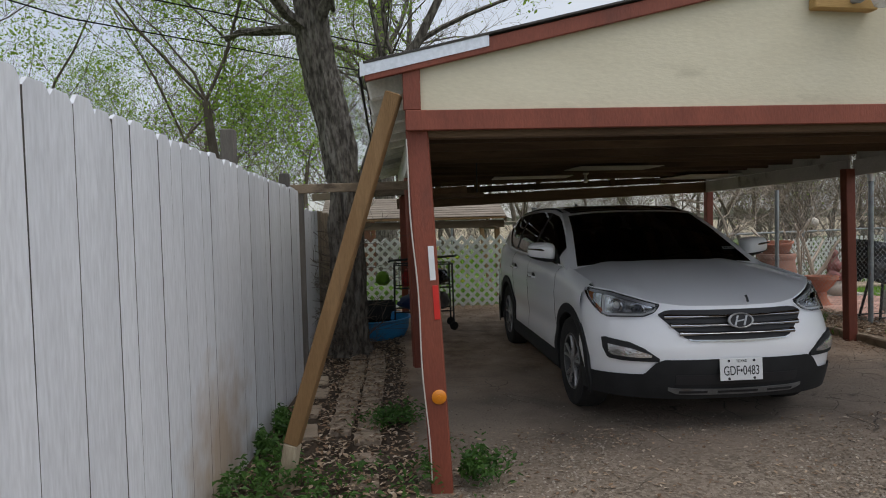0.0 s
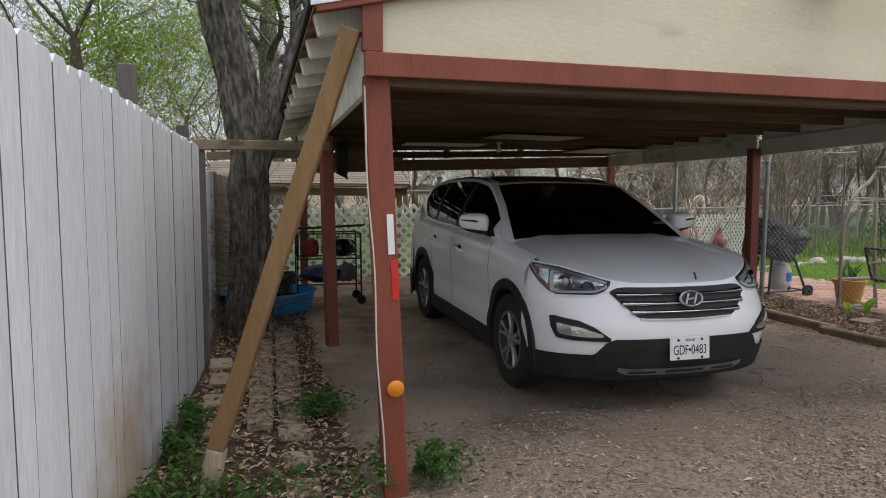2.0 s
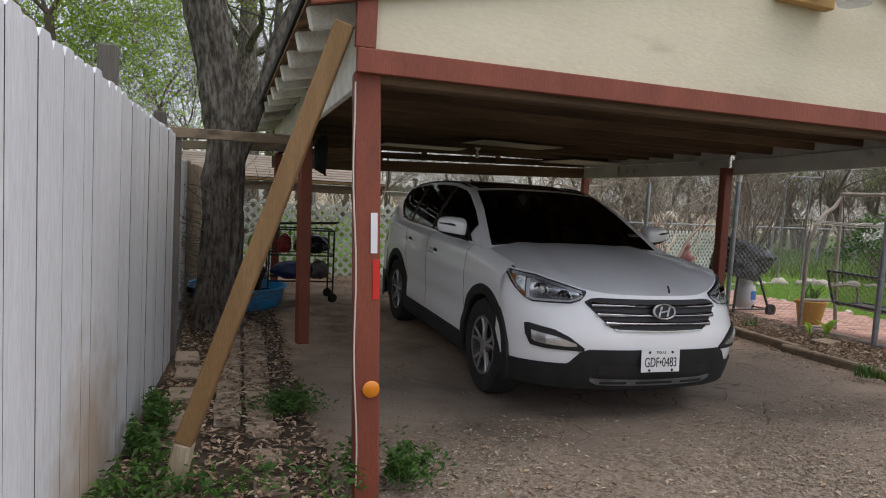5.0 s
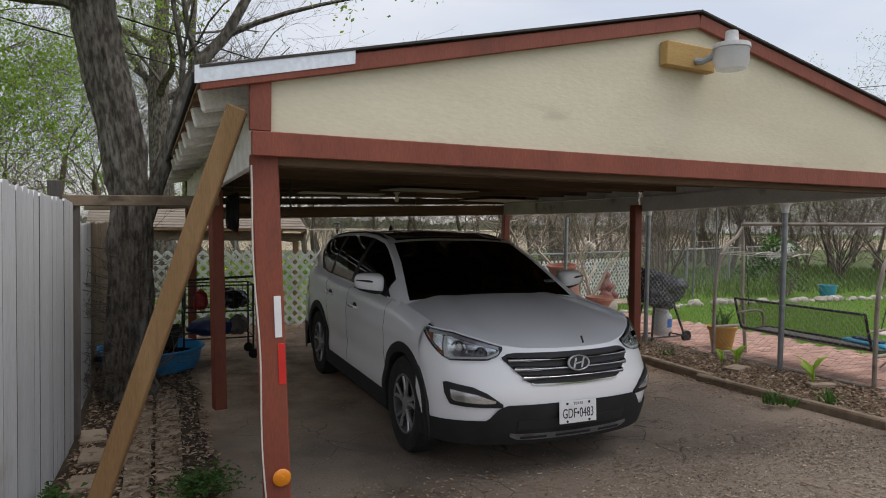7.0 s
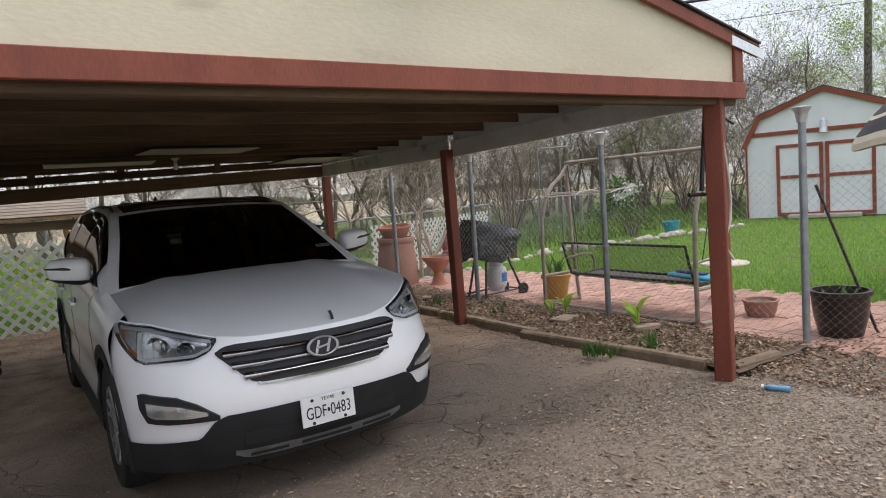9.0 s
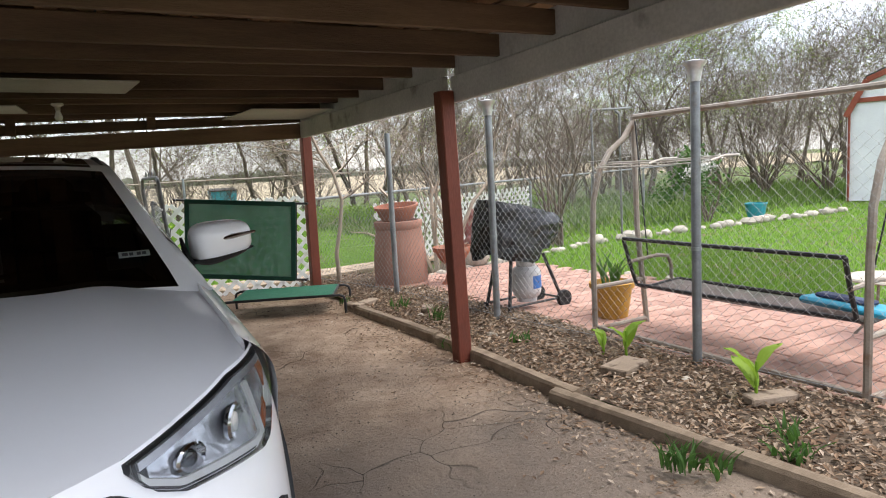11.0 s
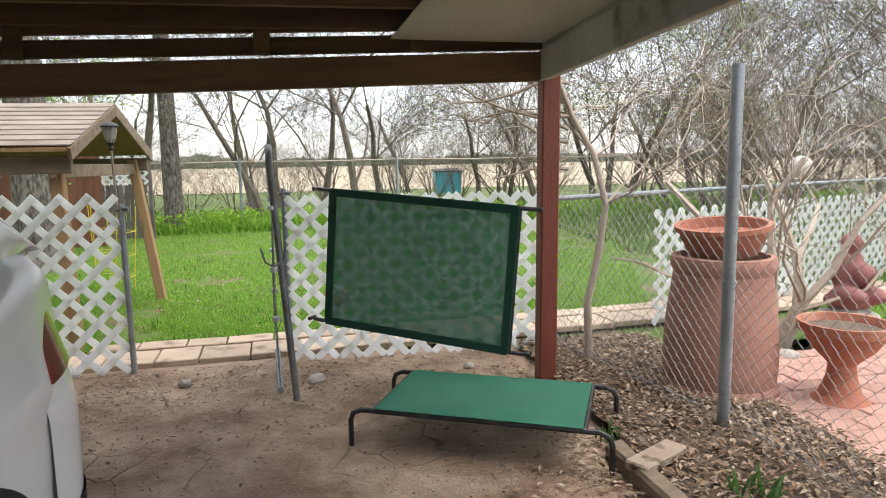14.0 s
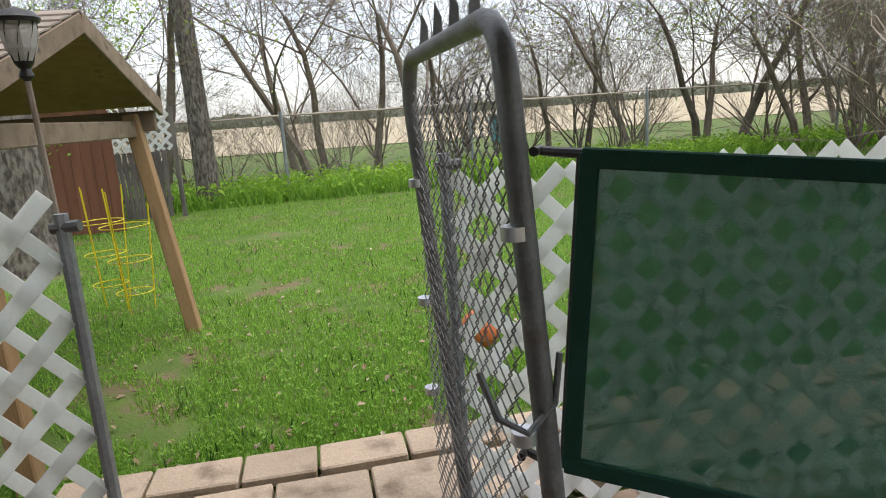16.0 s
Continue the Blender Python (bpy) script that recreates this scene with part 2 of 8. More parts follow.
def rust_stain(m, centre, size, colour):
    """A brown splash stain on the paint, with a ragged edge."""
    n, l = m.node_tree.nodes, m.node_tree.links
    b = n["Principled BSDF"]
    old = b.inputs["Base Color"].links[0].from_socket
    d = n.new("ShaderNodeVectorMath")
    d.operation, d.inputs[1].default_value = "SUBTRACT", centre
    l.new(n["Geometry"].outputs["Position"], d.inputs[0])
    e = n.new("ShaderNodeVectorMath")
    e.operation, e.inputs[1].default_value = "MULTIPLY", tuple(1 / q for q in size)
    l.new(d.outputs[0], e.inputs[0])
    ln = n.new("ShaderNodeVectorMath")
    ln.operation = "LENGTH"
    l.new(e.outputs[0], ln.inputs[0])
    tx = n.new("ShaderNodeTexNoise")
    tx.inputs["Scale"].default_value, tx.inputs["Detail"].default_value = 5, 8
    l.new(n["Geometry"].outputs["Position"], tx.inputs["Vector"])
    ad = n.new("ShaderNodeMath")
    ad.operation, ad.inputs[1].default_value = "MULTIPLY_ADD", 1.1
    l.new(tx.outputs["Fac"], ad.inputs[0])
    l.new(ln.outputs["Value"], ad.inputs[2])
    mr = n.new("ShaderNodeMapRange")
    mr.inputs["From Min"].default_value, mr.inputs["From Max"].default_value = 1.45, 0.75
    mr.inputs["To Max"].default_value = 0.75
    l.new(ad.outputs[0], mr.inputs[0])
    mx = n.new("ShaderNodeMixRGB")
    mx.inputs[2].default_value = (*colour, 1)
    l.new(mr.outputs[0], mx.inputs[0])
    l.new(old, mx.inputs[1])
    l.new(mx.outputs[0], b.inputs["Base Color"])


rust_stain(M_WHITE_FENCE, (-1.0, 3.9, 0.15), (5, 0.85, 0.8), (0.34, 0.225, 0.125))
M_LATTICE = mat("lattice_paint", (0.93, 0.94, 0.94), (0.86, 0.86, 0.84), 0.55, 3, 80, 0.1, third=(0.50, 0.47, 0.40), third_at=(0.70, 0.9), third_scale=4, vary=0.05, grain=0.15)


def let_light_through(m, share):
    """Thin white plastic: part of the light that falls on its back shows on its front."""
    n, l = m.node_tree.nodes, m.node_tree.links
    b, out = n["Principled BSDF"], n["Material Output"]
    tl, mx = n.new("ShaderNodeBsdfTranslucent"), n.new("ShaderNodeMixShader")
    mx.inputs[0].default_value = share
    l.new(b.inputs["Base Color"].links[0].from_socket, tl.inputs[0])
    l.new(b.outputs[0], mx.inputs[1])
    l.new(tl.outputs[0], mx.inputs[2])
    l.new(mx.outputs[0], out.inputs[0])


let_light_through(M_LATTICE, 0.85)
M_RED = mat("barn_red", (0.235, 0.058, 0.032), (0.175, 0.042, 0.024), 0.6, 5, 90, 0.25, stretch=(1, 1, 0.3), third=(0.10, 0.035, 0.025), third_at=(0.64, 0.8), vary=0.08)
M_CREAM = mat("siding_paint", (0.67, 0.62, 0.48), (0.59, 0.54, 0.41), 0.7, 1.6, 40, 0.16, stretch=(0.6, 1, 1.6), third=(0.42, 0.38, 0.28), third_at=(0.62, 0.84), third_scale=3.0, vary=0.03, grain=0.16)
M_GREYPAINT = mat("beam_paint", (0.55, 0.53, 0.49), (0.42, 0.40, 0.37), 0.7, 2, 50, 0.3, third=(0.20, 0.17, 0.14), third_at=(0.62, 0.75), vary=0.08)
M_OLDWHITE = mat("rafter_tail_paint", (0.78, 0.75, 0.69), (0.60, 0.56, 0.50), 0.7, 6, 60, 0.3, vary=0.1)
M_JOIST = mat("joist_wood", (0.088, 0.056, 0.036), (0.175, 0.112, 0.068), 0.8, 3, 60, 0.4, stretch=(0.3, 3, 3), third=(0.05, 0.034, 0.024), third_at=(0.58, 0.75), vary=0.3)
M_DECK = mat("roof_boards", (0.13, 0.08, 0.05), (0.30, 0.165, 0.085), 0.8, 2, 50, 0.4, third=(0.05, 0.035, 0.025), third_at=(0.5, 0.7), vary=0.4)
M_SHINGLE = mat("asphalt_shingle", (0.055, 0.05, 0.05), (0.09, 0.085, 0.08), 0.95, 4, 120, 0.6)
M_FLASH = mat("flashing", (0.72, 0.74, 0.77), (0.60, 0.62, 0.66), 0.35, 3, 40, 0.1, metal=0.8)
M_TIMBER = mat("brown_timber", (0.20, 0.115, 0.052), (0.27, 0.165, 0.08), 0.75, 3, 60, 0.35, stretch=(3, 3, 0.4), third=(0.10, 0.058, 0.03), third_at=(0.58, 0.76), vary=0.1)
M_WORNEND = mat("weathered_timber", (0.45, 0.38, 0.28), (0.30, 0.24, 0.17), 0.85, 5, 70, 0.4, stretch=(3, 3, 0.5), vary=0.1)
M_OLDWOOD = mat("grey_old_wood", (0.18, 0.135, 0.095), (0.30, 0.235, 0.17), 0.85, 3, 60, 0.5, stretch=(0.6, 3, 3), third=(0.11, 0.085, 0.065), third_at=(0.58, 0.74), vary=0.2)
M_DARKPOST = mat("dark_old_wood", (0.10, 0.09, 0.085), (0.17, 0.155, 0.14), 0.9, 4, 60, 0.5, stretch=(3, 3, 0.4), vary=0.15)
M_GOLDWOOD = mat("new_pine", (0.46, 0.30, 0.12), (0.36, 0.22, 0.085), 0.65, 3, 60, 0.2, stretch=(0.5, 3, 3), vary=0.08)
M_GALV = mat("galvanised_steel", (0.34, 0.37, 0.39), (0.25, 0.27, 0.29), 0.5, 9, 90, 0.15, metal=0.7, third=(0.30, 0.25, 0.2), third_at=(0.64, 0.8), third_scale=8)
M_RUSTPIPE = mat("weathered_pipe", (0.36, 0.32, 0.27), (0.26, 0.21, 0.17), 0.6, 7, 80, 0.2, metal=0.35, third=(0.2, 0.11, 0.06), third_at=(0.6, 0.75), third_scale=7)
M_WIRE = mat("fence_wire", (0.32, 0.33, 0.33), (0.22, 0.22, 0.215), 0.55, 20, 90, 0, metal=0.4)
M_BLACKSTEEL = mat("black_steel", (0.022, 0.022, 0.024), (0.04, 0.04, 0.042), 0.4, 12, 90, 0.1, metal=0.3)
M_BLACK = mat("black_plastic", (0.018, 0.019, 0.02), (0.026, 0.027, 0.029), 0.62, 8, 150, 0.15)
M_RUBBER = mat("tyre_rubber", (0.02, 0.02, 0.021), (0.035, 0.034, 0.032), 0.85, 12, 100, 0.2)
M_CARPAINT = mat("car_paint", (0.88, 0.89, 0.92), (0.86, 0.87, 0.90), 0.38, 1.5, 30, 0.0, coat=1.0, third=(0.80, 0.79, 0.76), third_at=(0.6, 1.0), third_scale=1.2, vary=0, grain=0.02)
M_CHROME = mat("chrome", (0.42, 0.43, 0.45), (0.36, 0.37, 0.39), 0.09, 8, 60, 0.0, metal=1.0, vary=0)
M_ALLOY = mat("alloy_rim", (0.42, 0.42, 0.43), (0.33, 0.33, 0.34), 0.3, 8, 60, 0.05, metal=0.6, vary=0)
M_TINT = thin_glass("tinted_glass", (0.045, 0.05, 0.05))
M_SIDE_TINT = thin_glass("side_glass", (0.07, 0.08, 0.08), 0.02, 1.6)
M_CLEAR = thin_glass("clear_lens", (0.86, 0.88, 0.9), 0.03)
M_LAMP_IN = mat("lamp_reflector", (0.78, 0.79, 0.81), (0.42, 0.43, 0.45), 0.16, 14, 40, 0.2, metal=0.75, vary=0, contrast=(0.38, 0.62))
M_AMBER = plain("amber_lens", (0.36, 0.085, 0.02), 0.25)
M_TAIL = plain("tail_lens", (0.28, 0.012, 0.012), 0.15, coat=1)
M_INTERIOR = plain("seat_cloth", (0.045, 0.045, 0.05), 0.9)
M_PLATE = plain("plate_white", (0.78, 0.79, 0.80), 0.4)
M_INK = plain("ink_black", (0.015, 0.015, 0.018), 0.6)
M_ORANGE = plain("orange_reflector", (0.75, 0.24, 0.01), 0.3, coat=0.6)
M_TAPEW = plain("white_reflective_tape", (0.75, 0.76, 0.78), 0.4)
M_TAPER = plain("red_reflective_tape", (0.62, 0.025, 0.02), 0.4)
M_POOL = mat("pool_plastic", (0.02, 0.22, 0.50), (0.025, 0.27, 0.58), 0.45, 3, 60, 0.1)
M_WATER = thin_glass("pool_water", (0.75, 0.88, 0.92))
M_GREEN_CLOTH = mesh_cloth("green_shade_cloth", (0.034, 0.175, 0.105), (0.050, 0.215, 0.135), 0.075)
M_GREEN_CLOTH2 = mesh_cloth("green_bed_cloth", (0.022, 0.145, 0.088), (0.032, 0.175, 0.108), 0.05)
M_GREEN_HEM = mat("green_hem", (0.010, 0.050, 0.034), (0.014, 0.062, 0.042), 0.8, 6, 200, 0.3)
M_TERRA = mat("terracotta", (0.42, 0.17, 0.11), (0.34, 0.135, 0.085), 0.85, 4, 70, 0.25, third=(0.47, 0.29, 0.22), third_at=(0.58, 0.8), third_scale=3)
M_TERRA2 = mat("old_pink_pot", (0.38, 0.20, 0.15), (0.31, 0.165, 0.125), 0.9, 4, 70, 0.3)
M_BRICK = mat("pink_paver", (0.46, 0.28, 0.225), (0.38, 0.23, 0.185), 0.9, 4, 80, 0.4, third=(0.30, 0.20, 0.15), third_at=(0.58, 0.8), vary=0.18)
M_PAVER = mat("tan_paver", (0.52, 0.41, 0.31), (0.43, 0.335, 0.25), 0.9, 3, 80, 0.4, third=(0.20, 0.15, 0.11), third_at=(0.55, 0.75), third_scale=6, vary=0.15)
M_PATHSTONE = mat("path_slab", (0.36, 0.285, 0.22), (0.26, 0.205, 0.155), 0.92, 4, 80, 0.5, third=(0.10, 0.07, 0.05), third_at=(0.56, 0.68), third_scale=9, vary=0.15)
M_STONE = mat("pale_stone", (0.48, 0.44, 0.38), (0.36, 0.33, 0.28), 0.9, 6, 60, 0.6, vary=0.25)
M_YELLOWPOT = mat("yellow_pot", (0.55, 0.30, 0.045), (0.46, 0.24, 0.035), 0.6, 4, 60, 0.15)
M_TEAL = mat("teal_glaze", (0.02, 0.26, 0.34), (0.025, 0.32, 0.40), 0.35, 5, 60, 0.05)
M_CYAN = mat("cyan_plastic", (0.02, 0.38, 0.58), (0.025, 0.44, 0.66), 0.4, 5, 60, 0.05)
M_NAVY = plain("navy_plastic", (0.012, 0.03, 0.10), 0.5)
M_COVER = mat("black_vinyl_cover", (0.008, 0.009, 0.011), (0.014, 0.015, 0.018), 0.26, 5, 16, 1.0)
M_TANK = mat("tank_enamel", (0.60, 0.61, 0.62), (0.50, 0.50, 0.50), 0.4, 6, 60, 0.1)
M_BLUELABEL = plain("blue_label", (0.03, 0.16, 0.5), 0.5)
M_DARKGLAZE = mat("dark_brown_glaze", (0.016, 0.011, 0.010), (0.032, 0.020, 0.017), 0.3, 4, 60, 0.1)
M_SHEDWHITE = mat("shed_paint", (0.74, 0.77, 0.80), (0.66, 0.69, 0.72), 0.6, 1.5, 60, 0.1, vary=0.02)
M_SHEDTRIM = mat("shed_trim", (0.27, 0.075, 0.045), (0.21, 0.055, 0.035), 0.65, 3, 60, 0.2)
M_UMB1 = plain("beige_canvas", (0.52, 0.47, 0.38), 0.9)
M_UMB2 = plain("charcoal_canvas", (0.06, 0.06, 0.065), 0.9)
M_BARK = mat("bark", (0.058, 0.050, 0.043), (0.17, 0.152, 0.13), 0.95, 26, 80, 1.0, stretch=(1, 1, 0.35), contrast=(0.38, 0.62), third=(0.20, 0.185, 0.165), third_at=(0.55, 0.72), third_scale=13, vary=0.1)
M_TWIG = mat("grey_twig", (0.115, 0.092, 0.075), (0.20, 0.165, 0.135), 0.95, 4, 50, 0.4, vary=0.2)
M_PALEBARK = mat("pale_bark", (0.40, 0.335, 0.27), (0.30, 0.245, 0.19), 0.9, 5, 50, 0.4, vary=0.1)
M_LEAF = leaf_mat("spring_leaf", (0.16, 0.30, 0.03), (0.34, 0.50, 0.075))
M_LEAF2 = leaf_mat("olive_leaf", (0.18, 0.24, 0.05), (0.30, 0.36, 0.10))
M_WEED = leaf_mat("weed_leaf", (0.035, 0.10, 0.018), (0.08, 0.18, 0.035))
M_GRASS = leaf_mat("grass_blade", (0.13, 0.30, 0.034), (0.33, 0.56, 0.09))
M_CANNA = leaf_mat("bright_leaf", (0.20, 0.40, 0.04), (0.32, 0.50, 0.06))
M_LITTER = island_mat("dry_leaf", [(0.11, 0.068, 0.045), (0.26, 0.17, 0.11), (0.42, 0.32, 0.23), (0.17, 0.12, 0.085), (0.52, 0.43, 0.34)])
M_GRAVEL = island_mat("gravel_stone", [(0.10, 0.08, 0.062), (0.22, 0.18, 0.14), (0.33, 0.285, 0.235), (0.16, 0.12, 0.09), (0.40, 0.36, 0.31)])
M_FIELD = mat("dry_field", (0.34, 0.285, 0.19), (0.42, 0.36, 0.25), 0.95, 0.2, 8, 0.3, vary=0)
M_BROWNBOARD = mat("brown_board", (0.19, 0.085, 0.052), (0.145, 0.065, 0.04), 0.8, 3, 60, 0.3, stretch=(3, 3, 0.4))
M_ROOFTAN = mat("tan_shingle", (0.31, 0.265, 0.225), (0.23, 0.195, 0.165), 0.95, 4, 90, 0.5, vary=0.12)
M_CEDAR = mat("cedar_post", (0.27, 0.165, 0.085), (0.36, 0.235, 0.13), 0.8, 3, 60, 0.4, stretch=(3, 3, 0.4), third=(0.13, 0.08, 0.045), third_at=(0.6, 0.75), vary=0.12)
M_MILKY = mesh_cloth("milky_glass", (0.72, 0.73, 0.70), (0.62, 0.63, 0.60), 0.4)
M_CABLE = plain("cable_black", (0.02, 0.02, 0.022), 0.7)
M_PANELWHITE = mat("white_panel", (0.52, 0.49, 0.43), (0.44, 0.41, 0.36), 0.75, 2, 60, 0.1)
M_BULB = plain("bulb_glass", (0.78, 0.77, 0.74), 0.2)
M_YELLOWWIRE = plain("yellow_wire", (0.62, 0.50, 0.02), 0.5)
M_REDPLASTIC = plain("red_plastic", (0.38, 0.02, 0.02), 0.5)
M_BIRD = plain("painted_figure", (0.30, 0.13, 0.12), 0.7)
M_GATEPIPE = mat("gate_pipe", (0.15, 0.155, 0.16), (0.25, 0.255, 0.26), 0.5, 10, 90, 0.25, metal=0.55, third=(0.15, 0.12, 0.10), third_at=(0.56, 0.7), third_scale=9)
M_ROPE = plain("white_rope", (0.62, 0.58, 0.52), 0.9)


# ---- builders ----
def V(*a):
    return Vector(a)


def thing(name, label, category, base=(0, 0, 0), rz=0.0, group="", kind=""):
    ob = new(name)
    ob.empty_display_size = 0.1
    ob.matrix_basis = pose(*base, 0, 0, rz)
    return tagged(ob, label, category, group, kind)


def finish(bm, name, smooth=False):
    me = bpy.data.meshes.new(name)
    bmesh.ops.recalc_face_normals(bm, faces=bm.faces[:])
    bm.to_mesh(me)
    bm.free()
    if smooth:
        me.polygons.foreach_set("use_smooth", [True] * len(me.polygons))
        me.set_sharp_from_angle(angle=radians(38))
    return me


def part(name, bm, material, parent=None, label="", smooth=False, kind=""):
    me = finish(bm, name, smooth)
    me.materials.append(material)
    ob = new(name, me)
    ob.parent = parent
    return tagged(ob, label, kind=kind)


def piece(name, me, parent, m):
    ob = new(name, me)
    ob.parent = parent
    ob.matrix_basis = m
    return ob


def bm_new():
    return bmesh.new()


def box(bm, c, s, rot=None, bevel=0.0):
    m = Matrix.Translation(c) @ (rot or Matrix()) @ Matrix.Diagonal((*s, 1))
    r = bmesh.ops.create_cube(bm, size=1, matrix=m)
    if bevel:
        es = {e for v in r["verts"] for e in v.link_edges}
        bmesh.ops.bevel(bm, geom=list(es), offset=bevel, segments=1, affect="EDGES", profile=0.5)
    return bm


def beam(bm, a, b, w, h, bevel=0.006, roll=0.0):
    """A sawn timber from a to b, w wide and h high."""
    a, b = Vector(a), Vector(b)
    d = b - a
    q = d.to_track_quat("X", "Z").to_matrix().to_4x4()
    return box(bm, (a + b) / 2, (d.length, w, h), q @ Matrix.Rotation(roll, 4, "X"), bevel)


def tube(bm, pts, r, sides=8, cap=True, closed=False):
    pts = [Vector(p) for p in pts]
    rs = r if isinstance(r, (list, tuple)) else [r] * len(pts)
    rings, n = [], len(pts)
    up = None
    for i, p in enumerate(pts):
        if closed:
            d = pts[(i + 1) % n] - pts[i - 1]
        else:
            d = pts[min(i + 1, n - 1)] - pts[max(i - 1, 0)]
        d.normalize()
        if up is None:
            up = Vector((0, 0, 1)) if abs(d.z) < 0.9 else Vector((1, 0, 0))
        side = d.cross(up).normalized()
        up = side.cross(d).normalized()
        rings.append([bm.verts.new(p + rs[i] * (math.cos(t) * side + math.sin(t) * up)) for t in [2 * math.pi * k / sides for k in range(sides)]])
    for i in range(n if closed else n - 1):
        a, b = rings[i], rings[(i + 1) % n]
        for k in range(sides):
            bm.faces.new((a[k], a[(k + 1) % sides], b[(k + 1) % sides], b[k]))
    if cap and not closed and sides > 2:
        bm.faces.new(rings[0][::-1])
        bm.faces.new(rings[-1])
    return bm


def lathe(bm, prof, seg=28, c=(0, 0, 0), wob=0.0, cap=True):
    rings = []
    for r, z in prof:
        rings.append([bm.verts.new((c[0] + r * math.cos(t) * (1 + wob * math.sin(3 * t + z * 4)), c[1] + r * math.sin(t) * (1 + wob * math.sin(3 * t + z * 4)), c[2] + z))
                      for t in [2 * math.pi * k / seg for k in range(seg)]])
    for a, b in zip(rings, rings[1:]):
        for k in range(seg):
            bm.faces.new((a[k], a[(k + 1) % seg], b[(k + 1) % seg], b[k]))
    if cap and prof[0][0] > 1e-4:
        bm.faces.new(rings[0][::-1])
    if cap and prof[-1][0] > 1e-4:
        bm.faces.new(rings[-1])
    bmesh.ops.remove_doubles(bm, verts=bm.verts[:], dist=1e-5)
    return bm


def prism(bm, pts, d):
    """A flat polygon pushed out along the vector d."""
    d = Vector(d)
    a = [bm.verts.new(p) for p in pts]
    b = [bm.verts.new(Vector(p) + d) for p in pts]
    n = len(pts)
    bm.faces.new(a)
    bm.faces.new(b[::-1])
    for i in range(n):
        bm.faces.new((a[i], b[i], b[(i + 1) % n], a[(i + 1) % n]))
    return bm


def grid_faces(bm, rows, close=False):
    vs = [[bm.verts.new(p) for p in row] for row in rows]
    for a, b in zip(vs, vs[1:]):
        for k in range(len(a) - (0 if close else 1)):
            j = (k + 1) % len(a)
            bm.faces.new((a[k], a[j], b[j], b[k]))
    return vs


def raw(name, verts, faces, material, parent=None, label="", kind="", category=""):
    me = bpy.data.meshes.new(name)
    me.from_pydata(verts, [], faces)
    me.materials.append(material)
    ob = new(name, me)
    ob.parent = parent
    return tagged(ob, label, category, kind=kind)


def letters(name, words, size, material, parent, m, depth=0.0008):
    cu = bpy.data.curves.new(name, "FONT")
    cu.body, cu.size, cu.extrude, cu.align_x, cu.align_y = words, size, depth, "CENTER", "CENTER"
    tmp = bpy.data.objects.new(name, cu)
    me = bpy.data.meshes.new_from_object(tmp)
    bpy.data.objects.remove(tmp)
    me.materials.append(material)
    ob = new(name, me)
    ob.parent = parent
    ob.matrix_basis = m
    return ob


def arc(c, r, a0, a1, n, plane="xz"):
    out = []
    for i in range(n + 1):
        t = radians(a0 + (a1 - a0) * i / n)
        p = (r * math.cos(t), r * math.sin(t))
        out.append(V(c[0] + p[0], c[1], c[2] + p[1]) if plane == "xz" else V(c[0], c[1] + p[0], c[2] + p[1]) if plane == "yz" else V(c[0] + p[0], c[1] + p[1], c[2]))
    return out


# ---- ground ----
def dip(x, y):
    """The drive lies a little lower in front of and under the car."""
    kx = min(1, max(0, (5.3 - x) / 1.8))
    ky = min(1, max(0, (9.5 - y) / 3.0))
    return -0.065 * kx * kx * (3 - 2 * kx) * ky * ky * (3 - 2 * ky)


def sheet(name, x0, x1, y0, y1, z, nx, ny, material, label, category, wave=0.01, rag=0.0):
    rnd = random.Random(name)
    rows = []
    for j in range(ny + 1):
        row = []
        for i in range(nx + 1):
            x, y = x0 + (x1 - x0) * i / nx, y0 + (y1 - y0) * j / ny
            if rag and (i in (0, nx) or j in (0, ny)):
                x, y = x + rnd.uniform(-rag, rag), y + rnd.uniform(-rag, rag)
            row.append((x, y, z + wave * noise.noise((x * 0.7, y * 0.7, 3.1)) + (dip(x, y) if name in ("driveway", "side_strip") else 0.004 * (y - 34) if name == "field" else 0)))
        rows.append(row)
    bm = bm_new()
    grid_faces(bm, rows)
    ob = part(name, bm, material, smooth=True)
    return tagged(ob, label, category, kind="structure")


sheet("ground", -400, 400, -300, 600, -0.14, 60, 60, M_LAWN, "green spring lawn with bare earth patches", "ground", 0.0)
sheet("lawn", -30, 60, 11.7, 60, -0.03, 60, 40, M_LAWN, "green spring lawn with bare earth patches", "lawn", 0.0)
sheet("lawn", 8.8, 60, 3.4, 11.7, -0.03, 40, 10, M_LAWN, "green spring lawn beside the patio", "lawn", 0.0)
sheet("lawn", -30, -1.0, -6, 11.7, -0.03, 40, 10, M_LAWN, "rough grass behind the white fence", "lawn", 0.0)
sheet("driveway", -1.3, 5.72, -6, 12.08, 0.0, 40, 90, M_DRIVE, "cracked dusty asphalt drive turning into pale gravel", "driveway", 0.012, 0.03)
sheet("driveway_apron", 5.72, 16, -6, 3.9, -0.004, 40, 40, M_DRIVE, "pale gravel drive in front of the carport", "driveway", 0.012, 0.03)
sheet("planting_bed", 5.68, 6.75, 3.95, 12.0, 0.045, 12, 70, M_SOIL, "narrow planting bed covered in dry leaves", "planting bed", 0.03, 0.02)
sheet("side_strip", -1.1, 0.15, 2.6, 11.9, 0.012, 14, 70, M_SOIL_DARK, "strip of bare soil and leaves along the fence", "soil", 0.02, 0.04)
